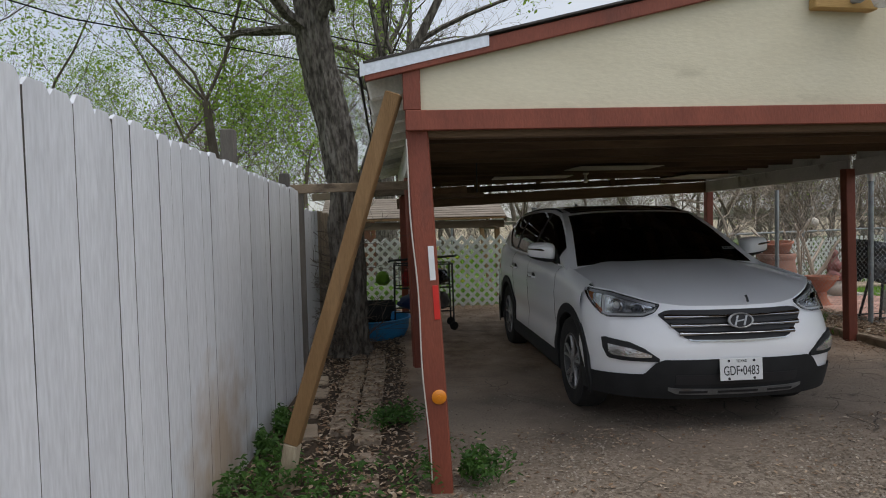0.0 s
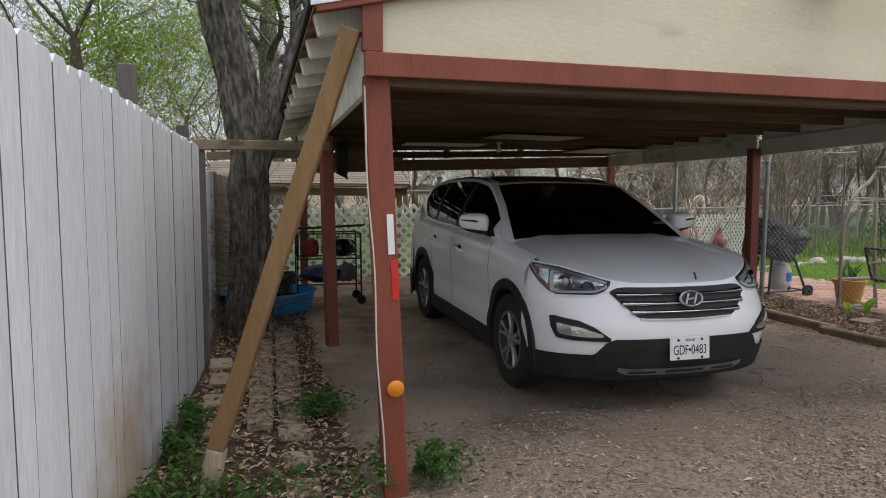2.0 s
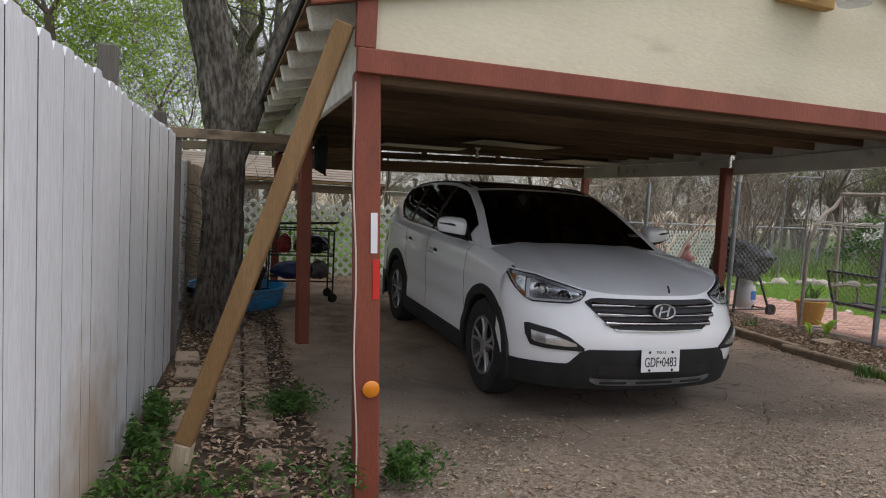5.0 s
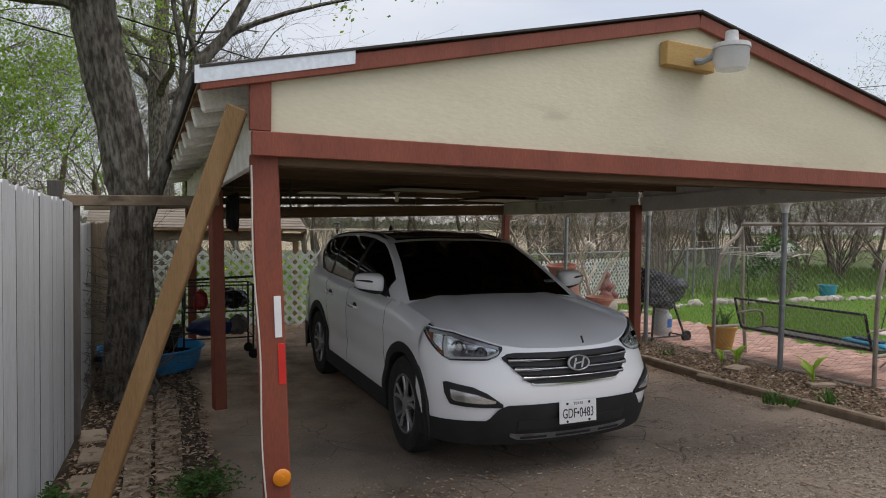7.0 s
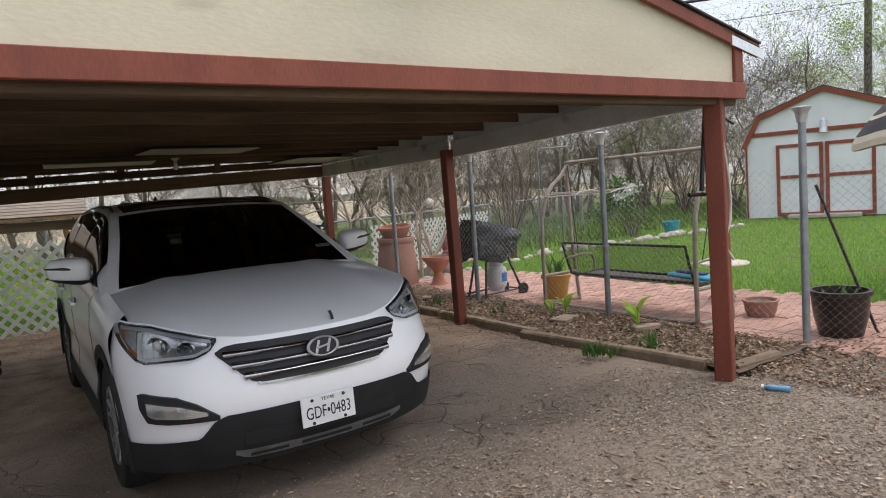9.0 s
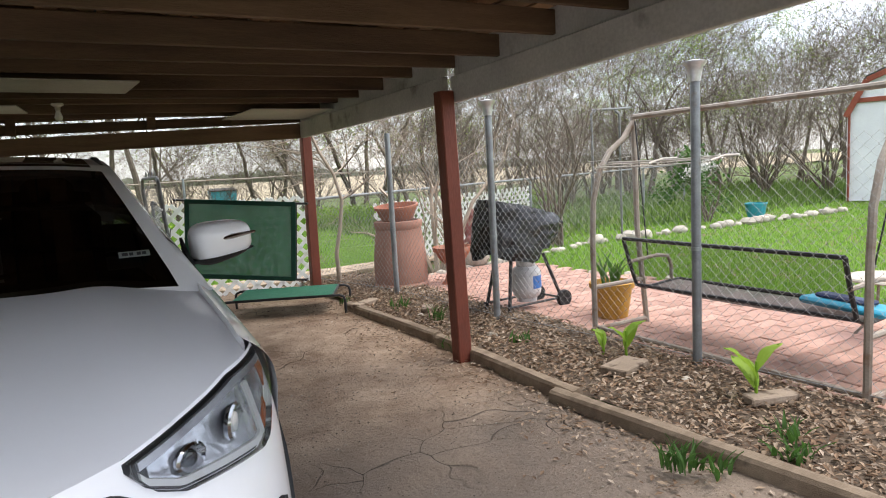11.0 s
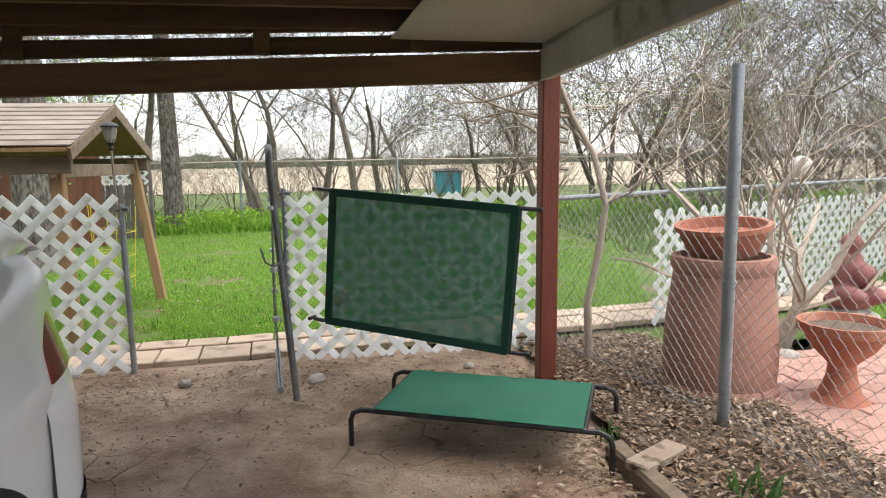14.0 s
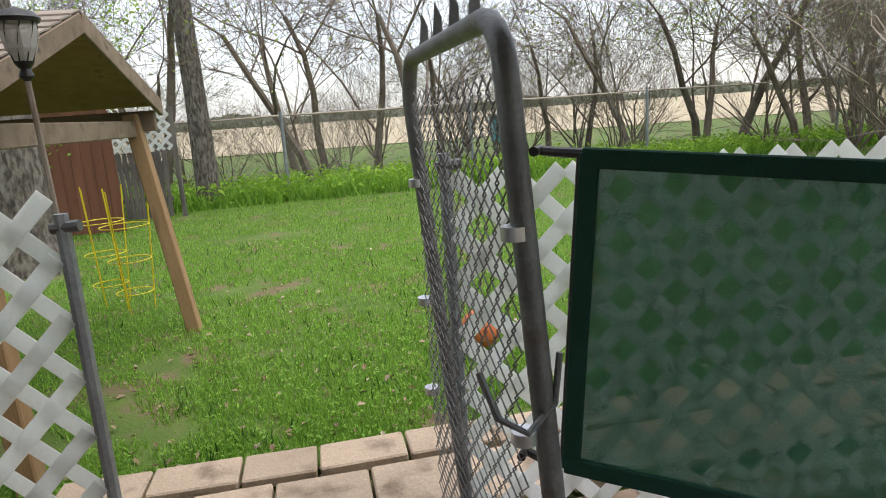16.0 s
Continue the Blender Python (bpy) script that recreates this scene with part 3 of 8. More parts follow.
sheet("patio_bed", 6.75, 9.0, 3.0, 11.2, -0.012, 10, 40, M_SOIL, "sand bed under the brick patio", "patio", 0.0)
sheet("field", -90, 140, 43, 190, -0.02, 30, 20, M_FIELD, "pale dry field beyond the trees", "field", 0.0)


# ---- carport ----
P1, P2, P3 = V(0.30, 3.87, 0), V(0.33, 7.25, 0), V(0.30, 11.05, 0)
P4, P5, P6 = V(5.58, 4.01, 0), V(5.55, 7.42, 0), V(5.62, 11.06, 0)
carport = thing("carport", "old wooden gable carport with cream siding and barn-red trim", "carport")
for a, top, label in ((P1, V(0.20, 3.88, 2.08), ""), (P2, V(0.28, 7.24, 2.06), ""), (P3, V(0.30, 11.05, 2.0), ""), (P4, V(5.50, 3.98, 2.12), ""), (P5, V(5.51, 7.42, 2.06), ""), (P6, V(5.64, 11.06, 2.02), "")):
    bm = bm_new()
    pw = 0.13 if a in (P1, P4) else 0.115
    beam(bm, a + V(0, 0, -0.12), top, pw, pw, 0.008)
    part("post", bm, M_RED, carport, "barn-red square wooden post")
FL, FR = V(0.13, 3.80, 2.065), V(5.73, 3.90, 2.105)


def front(x, z, out=0.0):
    k = (x - FL.x) / (FR.x - FL.x)
    return V(x, FL.y + k * (FR.y - FL.y) - out, z)


bm = bm_new()
beam(bm, FL + V(0, -0.02, 0.055), FR + V(0, -0.02, 0.055), 0.035, 0.115, 0.004)
part("front_beam", bm, M_RED, carport, "barn-red front beam board")
bm = bm_new()
beam(bm, FL + V(0.03, 0.07, 0.05), FR + V(-0.03, 0.07, 0.05), 0.09, 0.18, 0.005)
part("header", bm, M_JOIST, carport, "dark rough header behind the front board")
EL, AP, ER = (-0.10, 2.40), (2.90, 3.10), (5.92, 2.47)
bm = bm_new()
prism(bm, [front(0.21, 2.11), front(5.66, 2.15), front(5.66, 2.50), front(2.90, 3.075), front(0.21, 2.44)], (0, 0.02, 0))
part("siding", bm, M_CREAM, carport, "cream painted plywood siding with faint stains")
for x, z0, z1 in ((0.17, 2.18, 2.44), (5.67, 2.22, 2.50)):
    bm = bm_new()
    beam(bm, front(x, z0, 0.012), front(x, z1, 0.012), 0.03, 0.10, 0.004)
    part("corner_board", bm, M_RED, carport)
for (x0, z0), (x1, z1) in ((EL, AP), (AP, ER)):
    bm = bm_new()
    beam(bm, front(x0, z0 - 0.02, 0.03), front(x1, z1 - 0.02, 0.03), 0.03, 0.085, 0.004)
    part("rake_board", bm, M_RED, carport)
    bm = bm_new()
    a, b = front(x0, z0 + 0.035, 0.06), front(x1, z1 + 0.035, 0.06)
    prism(bm, [a, b, b + V(0, 7.62, 0.0), a + V(0, 7.62, 0.0)], (0, 0, 0.012))
    part("roof_slope", bm, M_SHINGLE, carport, "dark shingle roof slope")
# roof boards under the shingles, with gaps where light falls through
for side in (0, 1):
    (x0, z0), (x1, z1) = ((EL, AP), (AP, ER))[side]
    n = 18
    for i in range(n):
        a, b = (i + 0.06) / n, (i + 0.94 + random.uniform(-0.05, 0.03)) / n
        bm = bm_new()
        pa = V(x0 + (x1 - x0) * a, 3.85, z0 + (z1 - z0) * a + 0.006)
        pb = V(x0 + (x1 - x0) * b, 3.85, z0 + (z1 - z0) * b + 0.006)
        prism(bm, [pa, pb, pb + V(0, 7.5, 0), pa + V(0, 7.5, 0)], (0, 0, 0.019))
        part("roof_board", bm, M_DECK, carport)
bm = bm_new()
pl = front(EL[0] - 0.02, EL[1] + 0.0, 0.05)
pr = front(0.62, EL[1] + 0.735 * 0.235, 0.05)
prism(bm, [pl + V(0, 0, -0.035), pr + V(0, 0, -0.035), pr + V(0, 0, 0.045), pl + V(0, 0, 0.045)], (0, 0.008, 0))
part("flashing", bm, M_FLASH, carport, "loose silver metal flashing strip")
bm = bm_new()
pl, pr = front(5.55, 2.505, 0.05), front(5.97, 2.425, 0.05)
prism(bm, [pl + V(0, 0, -0.03), pr + V(0, 0, -0.03), pr + V(0, 0, 0.04), pl + V(0, 0, 0.04)], (0, 0.008, 0))
part("flashing", bm, M_FLASH, carport, "silver metal flashing strip")
bm = bm_new()
beam(bm, (-0.125, 3.78, 2.395), (-0.125, 11.4, 2.395), 0.012, 0.05, 0.002)
part("drip_edge", bm, M_BLACK, carport, "dark drip edge along the eave")
# rafters with their tails, cross ties
for i in range(13):
    y = 4.0 + 0.57 * i
    for (x0, z0), (x1, z1) in (((-0.08, 2.345), (2.90, 3.045)), ((2.90, 3.045), (5.88, 2.415))):
        bm = bm_new()
        beam(bm, (x0, y, z0), (x1, y, z1), 0.04, 0.09, 0.003)
        part("rafter", bm, M_JOIST, carport)
    bm = bm_new()
    box(bm, (0.075, y, 2.368), (0.32, 0.052, 0.12), Matrix.Rotation(-0.23, 4, "Y"), 0.012)
    part("rafter_tail", bm, M_OLDWHITE, carport, "peeling white rafter tail")
for i in range(12):
    y = 4.45 + 0.585 * i
    bm = bm_new()
    sag = random.uniform(-0.02, 0.015)
    beam(bm, (0.25, y, 2.27 + sag), (5.6, y + 0.02, 2.30 + sag), 0.04, 0.14, 0.004)
    part("ceiling_joist", bm, M_JOIST, carport)
for i in range(5):
    x = 0.9 + i * 1.05
    bm = bm_new()
    beam(bm, (x, 4.2, 2.40), (x + 0.05, 10.9, 2.40), 0.10, 0.03, 0.003)
    part("cross_board", bm, M_DECK, carport)
for x, y, z, sx, sy, r in ((2.95, 8.3, 2.19, 1.1, 0.62, 4), (2.2, 9.75, 2.185, 1.15, 0.6, -5), (5.15, 10.42, 2.19, 0.95, 1.15, 3), (4.4, 10.6, 2.30, 0.5, 0.2, 0), (4.6, 5.2, 2.36, 0.6, 0.4, 15), (5.1, 7.4, 2.37, 0.4, 0.4, 2)):
    bm = bm_new()
    box(bm, (x, y, z), (sx, sy, 0.01), Matrix.Rotation(radians(r), 4, "Z"), 0.002)
    part("ceiling_panel", bm, M_PANELWHITE, carport, "off-white plywood ceiling panel")
for y0, z0, y1, z1 in ((3.95, 2.165, 7.42, 2.07), (7.42, 2.07, 11.15, 2.055)):
    bm = bm_new()
    beam(bm, (5.53, y0, z0 + 0.0), (5.60, y1, z1 + 0.0), 0.045, 0.19, 0.005)
    part("side_beam", bm, M_GREYPAINT, carport, "faded white side beam")
for y0, z0, y1, z1 in ((3.97, 2.33, 7.4, 2.27), (7.42, 2.27, 11.1, 2.26)):
    bm = bm_new()
    beam(bm, (5.545, y0, z0), (5.61, y1, z1), 0.02, 0.20, 0.003)
    part("blocking", bm, M_GREYPAINT, carport, "faded white board between the rafters")
    bm = bm_new()
    beam(bm, (0.235, y0, z0), (0.235, y1, z1 + 0.02), 0.02, 0.19, 0.003)
    part("blocking", bm, M_OLDWHITE, carport, "peeling white board between the rafters")
bm = bm_new()
beam(bm, (0.24, 3.95, 2.17), (0.24, 11.15, 2.08), 0.045, 0.19, 0.005)
part("side_beam", bm, M_OLDWHITE, carport, "peeling white side beam")
bm = bm_new()
beam(bm, (0.2, 11.06, 1.87), (5.62, 11.06, 2.05), 0.05, 0.175, 0.006)
part("rear_beam", bm, M_JOIST, carport, "dark brown rear beam")
for k, (o, hh) in enumerate(((0.165, 0.10), (0.29, 0.10), (0.42, 0.12))):
    bm = bm_new()
    beam(bm, (0.2, 11.09, 1.885 + o), (5.62, 11.09, 2.04 + o), 0.03, hh, 0.004)
    part("gable_board", bm, M_JOIST, carport, "dark board above the rear beam")
for x in (0.9, 1.55, 2.6, 3.9, 4.8):
    bm = bm_new()
    beam(bm, (x, 11.03, 1.98 + 0.03 * x), (x + 0.03, 11.03, 2.5), 0.04, 0.09, 0.004)
    part("gable_stud", bm, M_JOIST, carport)
bm = bm_new()
lathe(bm, [(0.0, 0), (0.040, 0.0), (0.044, 0.004), (0.036, 0.010), (0.012, 0.011), (0.010, 0.015), (0, 0.015)], 24)
ob = part("reflector", bm, M_ORANGE, carport, "round orange reflector", True)
ob.matrix_basis = pose(0.285, 3.798, 0.515, 90, 0, 0)
for z, m_, x in ((1.30, M_TAPEW, 0.262), (1.07, M_TAPER, 0.283)):
    bm = bm_new()
    box(bm, (x, 3.804, z), (0.034, 0.004, 0.2), Matrix.Rotation(-0.045, 4, "Y"), 0.001)
    part("reflective_tape", bm, m_, carport)
bm = bm_new()
tube(bm, [(0.232 - 0.052 * z + 0.006 * math.sin(z * 7), 3.797, z) for z in [0.02 + 0.1 * i for i in range(21)]], 0.0045, 5)
part("wire", bm, M_ROPE, carport, "thin pale cable down the post", True)

brace = thing("timber_brace", "long brown timber propping the leaning carport eave", "brace")
A0, A1 = V(-0.68, 3.97, -0.04), V(0.07, 3.80, 2.28)
bm = bm_new()
beam(bm, A0.lerp(A1, 0.12), A1, 0.088, 0.088, 0.006)
part("timber", bm, M_TIMBER, brace, smooth=False)
bm = bm_new()
beam(bm, A0 + V(0.02, 0, -0.10), A0.lerp(A1, 0.122), 0.089, 0.0885, 0.012)
part("timber_foot", bm, M_WORNEND, brace, "pale weathered lower end")

# yard light on the gable
yl = thing("yard_light", "clear-lensed yard light on a pine block below the ridge", "lamp")
bm = bm_new()
box(bm, front(2.80, 2.835, 0.045), (0.40, 0.07, 0.15), Matrix.Rotation(0.03, 4, "Y"), 0.006)
part("block", bm, M_GOLDWOOD, yl, "pine mounting block")
bm = bm_new()
tube(bm, [front(2.83, 2.81, 0.08), front(2.85, 2.80, 0.12), front(2.87, 2.82, 0.18), front(2.89, 2.85, 0.22)], 0.022, 8)
part("arm", bm, M_GALV, yl, "", True)
LC = front(2.93, 2.83, 0.27)
bm = bm_new()
lathe(bm, [(0.036, 0.13), (0.04, 0.075), (0.045, 0.06), (0.108, 0.05), (0.112, 0.024), (0.10, 0.02)], 24, LC)
part("housing", bm, M_TANK, yl, "pale grey metal housing", True)
bm = bm_new()
lathe(bm, [(0.105, 0.024), (0.104, -0.05), (0.086, -0.10), (0.082, -0.10), (0.099, -0.05), (0.100, 0.024)], 24, LC, cap=False)
part("lens", bm, mesh_cloth("milky_lens", (0.8, 0.82, 0.84), (0.72, 0.74, 0.77), 0.62), yl, "clear ribbed plastic lens", True)
bm = bm_new()
lathe(bm, [(0.0, -0.07), (0.03, -0.06), (0.035, 0.0), (0.02, 0.05)], 12, LC)
part("bulb", bm, M_BULB, yl, "", True)

bulb = thing("ceiling_bulb", "bare white bulb in a porcelain holder under the joists", "lamp")
bm = bm_new()
lathe(bm, [(0.05, 0.0), (0.048, -0.015), (0.022, -0.03), (0.02, -0.06)], 16, (3.03, 9.72, 2.235))
part("holder", bm, M_PANELWHITE, bulb, "", True)
bm = bm_new()
lathe(bm, [(0.014, -0.06), (0.022, -0.08), (0.032, -0.115), (0.026, -0.14), (0, -0.152)], 16, (3.03, 9.72, 2.235))
part("bulb", bm, M_BULB, bulb, "", True)


# ---- white board fence ----
def fence_x(y):
    return -1.0 + 0.05 * (y - 4.1)


fence = thing("board_fence", "tall white painted board fence with dog-eared tops", "fence")
y, i = -2.6, 0
fr = random.Random(5)
pick_meshes = []
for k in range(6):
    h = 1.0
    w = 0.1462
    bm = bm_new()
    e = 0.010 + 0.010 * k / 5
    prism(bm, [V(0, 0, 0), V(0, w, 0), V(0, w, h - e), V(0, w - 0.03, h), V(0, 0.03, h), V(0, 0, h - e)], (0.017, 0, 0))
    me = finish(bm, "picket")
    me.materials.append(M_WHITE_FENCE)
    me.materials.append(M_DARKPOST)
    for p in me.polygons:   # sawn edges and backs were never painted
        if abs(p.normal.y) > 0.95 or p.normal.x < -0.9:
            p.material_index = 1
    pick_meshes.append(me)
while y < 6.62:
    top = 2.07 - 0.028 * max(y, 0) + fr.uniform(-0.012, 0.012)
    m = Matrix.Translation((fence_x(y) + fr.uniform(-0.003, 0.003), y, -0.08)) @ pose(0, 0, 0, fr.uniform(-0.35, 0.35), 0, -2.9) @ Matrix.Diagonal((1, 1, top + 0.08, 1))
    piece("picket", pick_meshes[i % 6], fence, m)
    y += 0.1464 + max(0, fr.uniform(-0.004, 0.0025))
    i += 1
for z in (0.35, 1.05, 1.7):
    bm = bm_new()
    beam(bm, (fence_x(-2.6) - 0.03, -2.6, z), (fence_x(6.7) - 0.03, 6.7, z), 0.04, 0.09)
    part("rail", bm, M_DARKPOST, fence)
for y, z in ((-1.0, 2.2), (4.72, 2.22), (6.62, 2.06)):
    bm = bm_new()
    beam(bm, (fence_x(y) - 0.105, y, -0.05), (fence_x(y) - 0.105, y, z), 0.095, 0.095, 0.008)
    part("fence_post", bm, M_DARKPOST, fence, "weathered grey fence post")
back_fence = thing("rear_board_fence", "weathered white and grey boards behind the tree", "fence")
y, i = 6.95, 0
while y < 11.9:
    m = Matrix.Translation((fence_x(6.7) - 0.02 + (y - 6.9) * 0.01, y, 0)) @ pose(0, 0, 0, fr.uniform(-0.6, 0.6), 0, -1) @ Matrix.Diagonal((1, 1, 1.72 + fr.uniform(-0.02, 0.02), 1))
    ob = piece("picket", pick_meshes[i % 6], back_fence, m)
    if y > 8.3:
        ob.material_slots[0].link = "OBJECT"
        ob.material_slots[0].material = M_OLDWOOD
    y += 0.148
    i += 1
bm = bm_new()
beam(bm, (-0.84, 6.7, -0.02), (-0.84, 6.7, 1.88), 0.035, 0.06)
part("edge_post", bm, M_DARKPOST, back_fence)

for a, b, w, h in (((-1.0, 6.62, 1.90), (0.30, 7.1, 1.95), 0.04, 0.09), ((-0.92, 8.55, 1.90), (0.28, 8.4, 1.95), 0.09, 0.09)):
    ob = thing("tie_beam", "grey weathered timber between fence and carport", "beam", group="tie beams")
    bm = bm_new()
    beam(bm, a, b, w, h)
    part("timber", bm, M_OLDWOOD, ob)


# ---- lattice ----
def lattice(name, a, b, h, z0, label, pitch=0.125, strip=0.053, slack=0.0):
    """A panel of crossed diagonal slats from a to b (x, y), h high."""
    a, b = Vector(a), Vector(b)
    L = (b - a).length
    th = thing(name, label, "lattice", (a.x, a.y, z0), math.degrees(math.atan2(b.y - a.y, b.x - a.x)))
    cache = {}
    step = pitch * math.sqrt(2)
    for layer, sgn in ((0, 1), (1, -1)):
        k = -int(h / step) - 1
        while k * step < L + h:
            s0 = k * step
            if sgn > 0:   # runs up to the right from (s0, 0)
                lo, hi = max(0.0, s0), min(L, s0 + h)
                p, q = (lo, lo - s0), (hi, hi - s0)
            else:
                lo, hi = max(0.0, s0), min(L, s0 + h)
                p, q = (lo, h - (lo - s0)), (hi, h - (hi - s0))
            k += 1
            if hi - lo < 0.04:
                continue
            ln = round((hi - lo) * math.sqrt(2) + 0.012, 3)
            if ln not in cache:
                bm = bm_new()
                box(bm, (0, 0, 0), (ln, 0.006, strip), None, 0.0015)
                me = finish(bm, "slat")
                me.materials.append(M_LATTICE)
                cache[ln] = me
            c = V((p[0] + q[0]) / 2, -0.004 + 0.0075 * layer, (p[1] + q[1]) / 2)
            piece("slat", cache[ln], th, Matrix.Translation(c) @ Matrix.Rotation(-sgn * math.pi / 4, 4, "Y"))
    return th


lattice("lattice_screen", (-0.9, 12.05), (1.0, 11.93), 1.24, 0.02, "white diagonal lattice panel along the back of the drive")
lattice("lattice_screen", (1.01, 11.93), (2.80, 11.91), 1.27, 0.01, "white diagonal lattice panel beside the garden opening")
lattice("lattice_screen", (3.95, 11.94), (5.86, 11.86), 1.21, 0.02, "white diagonal lattice panel behind the hanging cot")
for x, y, h in ((2.83, 11.92, 1.22), (3.93, 11.99, 1.3), (5.9, 11.78, 1.45)):
    ob = thing("lattice_post", "thin galvanised post holding a lattice panel", "post", (x, y, 0), group="lattice posts")
    bm = bm_new()
    tube(bm, [(0, 0, -0.02), (0, 0, h)], 0.021, 8)
    part("pipe", bm, M_GALV, ob, "", True)
    bm = bm_new()
    tube(bm, [(-0.03, 0.0, h - 0.04), (0.05, -0.01, h - 0.035)], 0.017, 8)
    part("pipe_stub", bm, M_GATEPIPE, ob, "", True)


# ---- car ----
car = thing("car", "white mid-size SUV parked nose-out under the carport", "car", (2.52, 4.50, -0.062))
car.scale = (1.05, 1.05, 1.05)
car.rotation_euler = (radians(0.45), 0, 0)
CAR_L = 4.69


def fascia(s, w, out=0.0):
    """A point of the nose: s from 0 at the middle to 1 at the flank (negative: other side), w the height."""
    sg, a = (1 if s >= 0 else -1), min(abs(s), 1.0) * math.pi / 2
    n = 2.6 - 0.6 * min(1.0, max(0.0, (w - 0.60) / 0.28))   # the plan is squarer low down
    sn = math.sin(a)
    cs = max(1 - sn ** n, 0) ** (1 / n)
    back = 0.13 * max(0, (w - 0.58) / 0.42) ** 2 if w > 0.58 else 0.10 * ((0.58 - w) / 0.36) ** 2
    hw = 0.932 - (0.045 * max(0, (w - 0.75) / 0.25) ** 2 if w > 0.75 else 0.02 * max(0, (0.5 - w) / 0.3))
    k = abs(s) ** 4
    u = 0.66 * (1 - cs) + back * (1 - k)
    v = hw * sn
    nx, ny = sn ** 2, -(cs ** 2) - 1e-6
    ln = math.hypot(nx, ny)
    return V(sg * (v + out * nx / ln), u + out * ny / ln, w)


def rear(s, w, out=0.0):
    sg, a = (1 if s >= 0 else -1), min(abs(s), 1.0) * math.pi / 2
    sn, cs = math.sin(a) ** (2 / 3.2), max(math.cos(a), 0) ** (2 / 3.2)
    back = 0.22 * max(0, (w - 0.75) / 0.45) ** 1.5 if w > 0.75 else 0.10 * ((0.75 - w) / 0.5) ** 2
    hw = 0.93 - (0.07 * max(0, (w - 0.8) / 0.4) if w > 0.8 else 0.0)
    u = CAR_L - 0.55 * (1 - cs) - back * (1 - abs(s) ** 4)
    return V(sg * (hw * sn + out * sn), u + out * cs, w)


def strip(fn, s0, s1, low, high, out, n=24, m=6, rim=0.02, dome=0.0):
    """A panel lying on a curved skin, with a rim turned inwards."""
    rows = []
    for i in range(n + 1):
        s = s0 + (s1 - s0) * i / n
        lo, hi = low(s), high(s)
        rows.append([fn(s, lo, out - rim)] + [fn(s, lo + (hi - lo) * j / m, out + dome * math.sin(math.pi * j / m)) for j in range(m + 1)] + [fn(s, hi, out - rim)])
    rows = [[fn(s0, p.z, out - rim) for p in rows[0]]] + rows + [[fn(s1, p.z, out - rim) for p in rows[-1]]]
    bm = bm_new()
    grid_faces(bm, rows)
    return bm


def lin(*pts):
    xs, ys = [p[0] for p in pts], [p[1] for p in pts]
    return lambda s: float(np.interp(abs(s), xs, ys))


def full(low, high, s1=1.0, n=60, m=14, fn=fascia, out=0.0):
    rows = [[fn(-s1 + 2 * s1 * i / n, low(-s1 + 2 * s1 * i / n) + (high(-s1 + 2 * s1 * i / n) - low(-s1 + 2 * s1 * i / n)) * j / m, out) for j in range(m + 1)] for i in range(n + 1)]
    bm = bm_new()
    grid_faces(bm, rows)
    return bm


hood_edge = lin((0, 0.897), (0.25, 0.899), (0.365, 0.917), (0.5, 0.958), (0.65, 0.996), (0.87, 1.012), (1.0, 1.03))
body = part("bumper", full(lambda s: 0.30, hood_edge, m=16), M_CARPAINT, car, "white front bumper and nose", True)


# flanks with wheel openings
WF, WR, WHEEL_R, ARCH_R = 0.915, 3.615, 0.366, 0.425
shoulder = lin((0.5, 1.025), (1.3, 1.12), (2.4, 1.14), (3.4, 1.165), (4.2, 1.215), (4.69, 1.22))


def flank(u, w):
    top = shoulder(u)
    v = 0.94 - 0.012 * ((w - 0.7) / 0.4) ** 2 - 0.02 * max(0, (0.42 - w) / 0.2)
    v -= 0.016 * math.exp(-((w - 0.57) / 0.09) ** 2) * (1 if 1.2 < u < 3.4 else 0.4)
    v += 0.008 * math.exp(-((w - 0.88) / 0.05) ** 2)
    if w > top - 0.11:
        v -= 0.085 * ((w - top + 0.11) / 0.11) ** 2
    if u < 0.75:
        v -= 0.04 * ((0.75 - u) / 0.25) ** 2 * 0.35
    if u > 3.9:
        v -= 0.16 * ((u - 3.9) / 0.75) ** 2
    return v


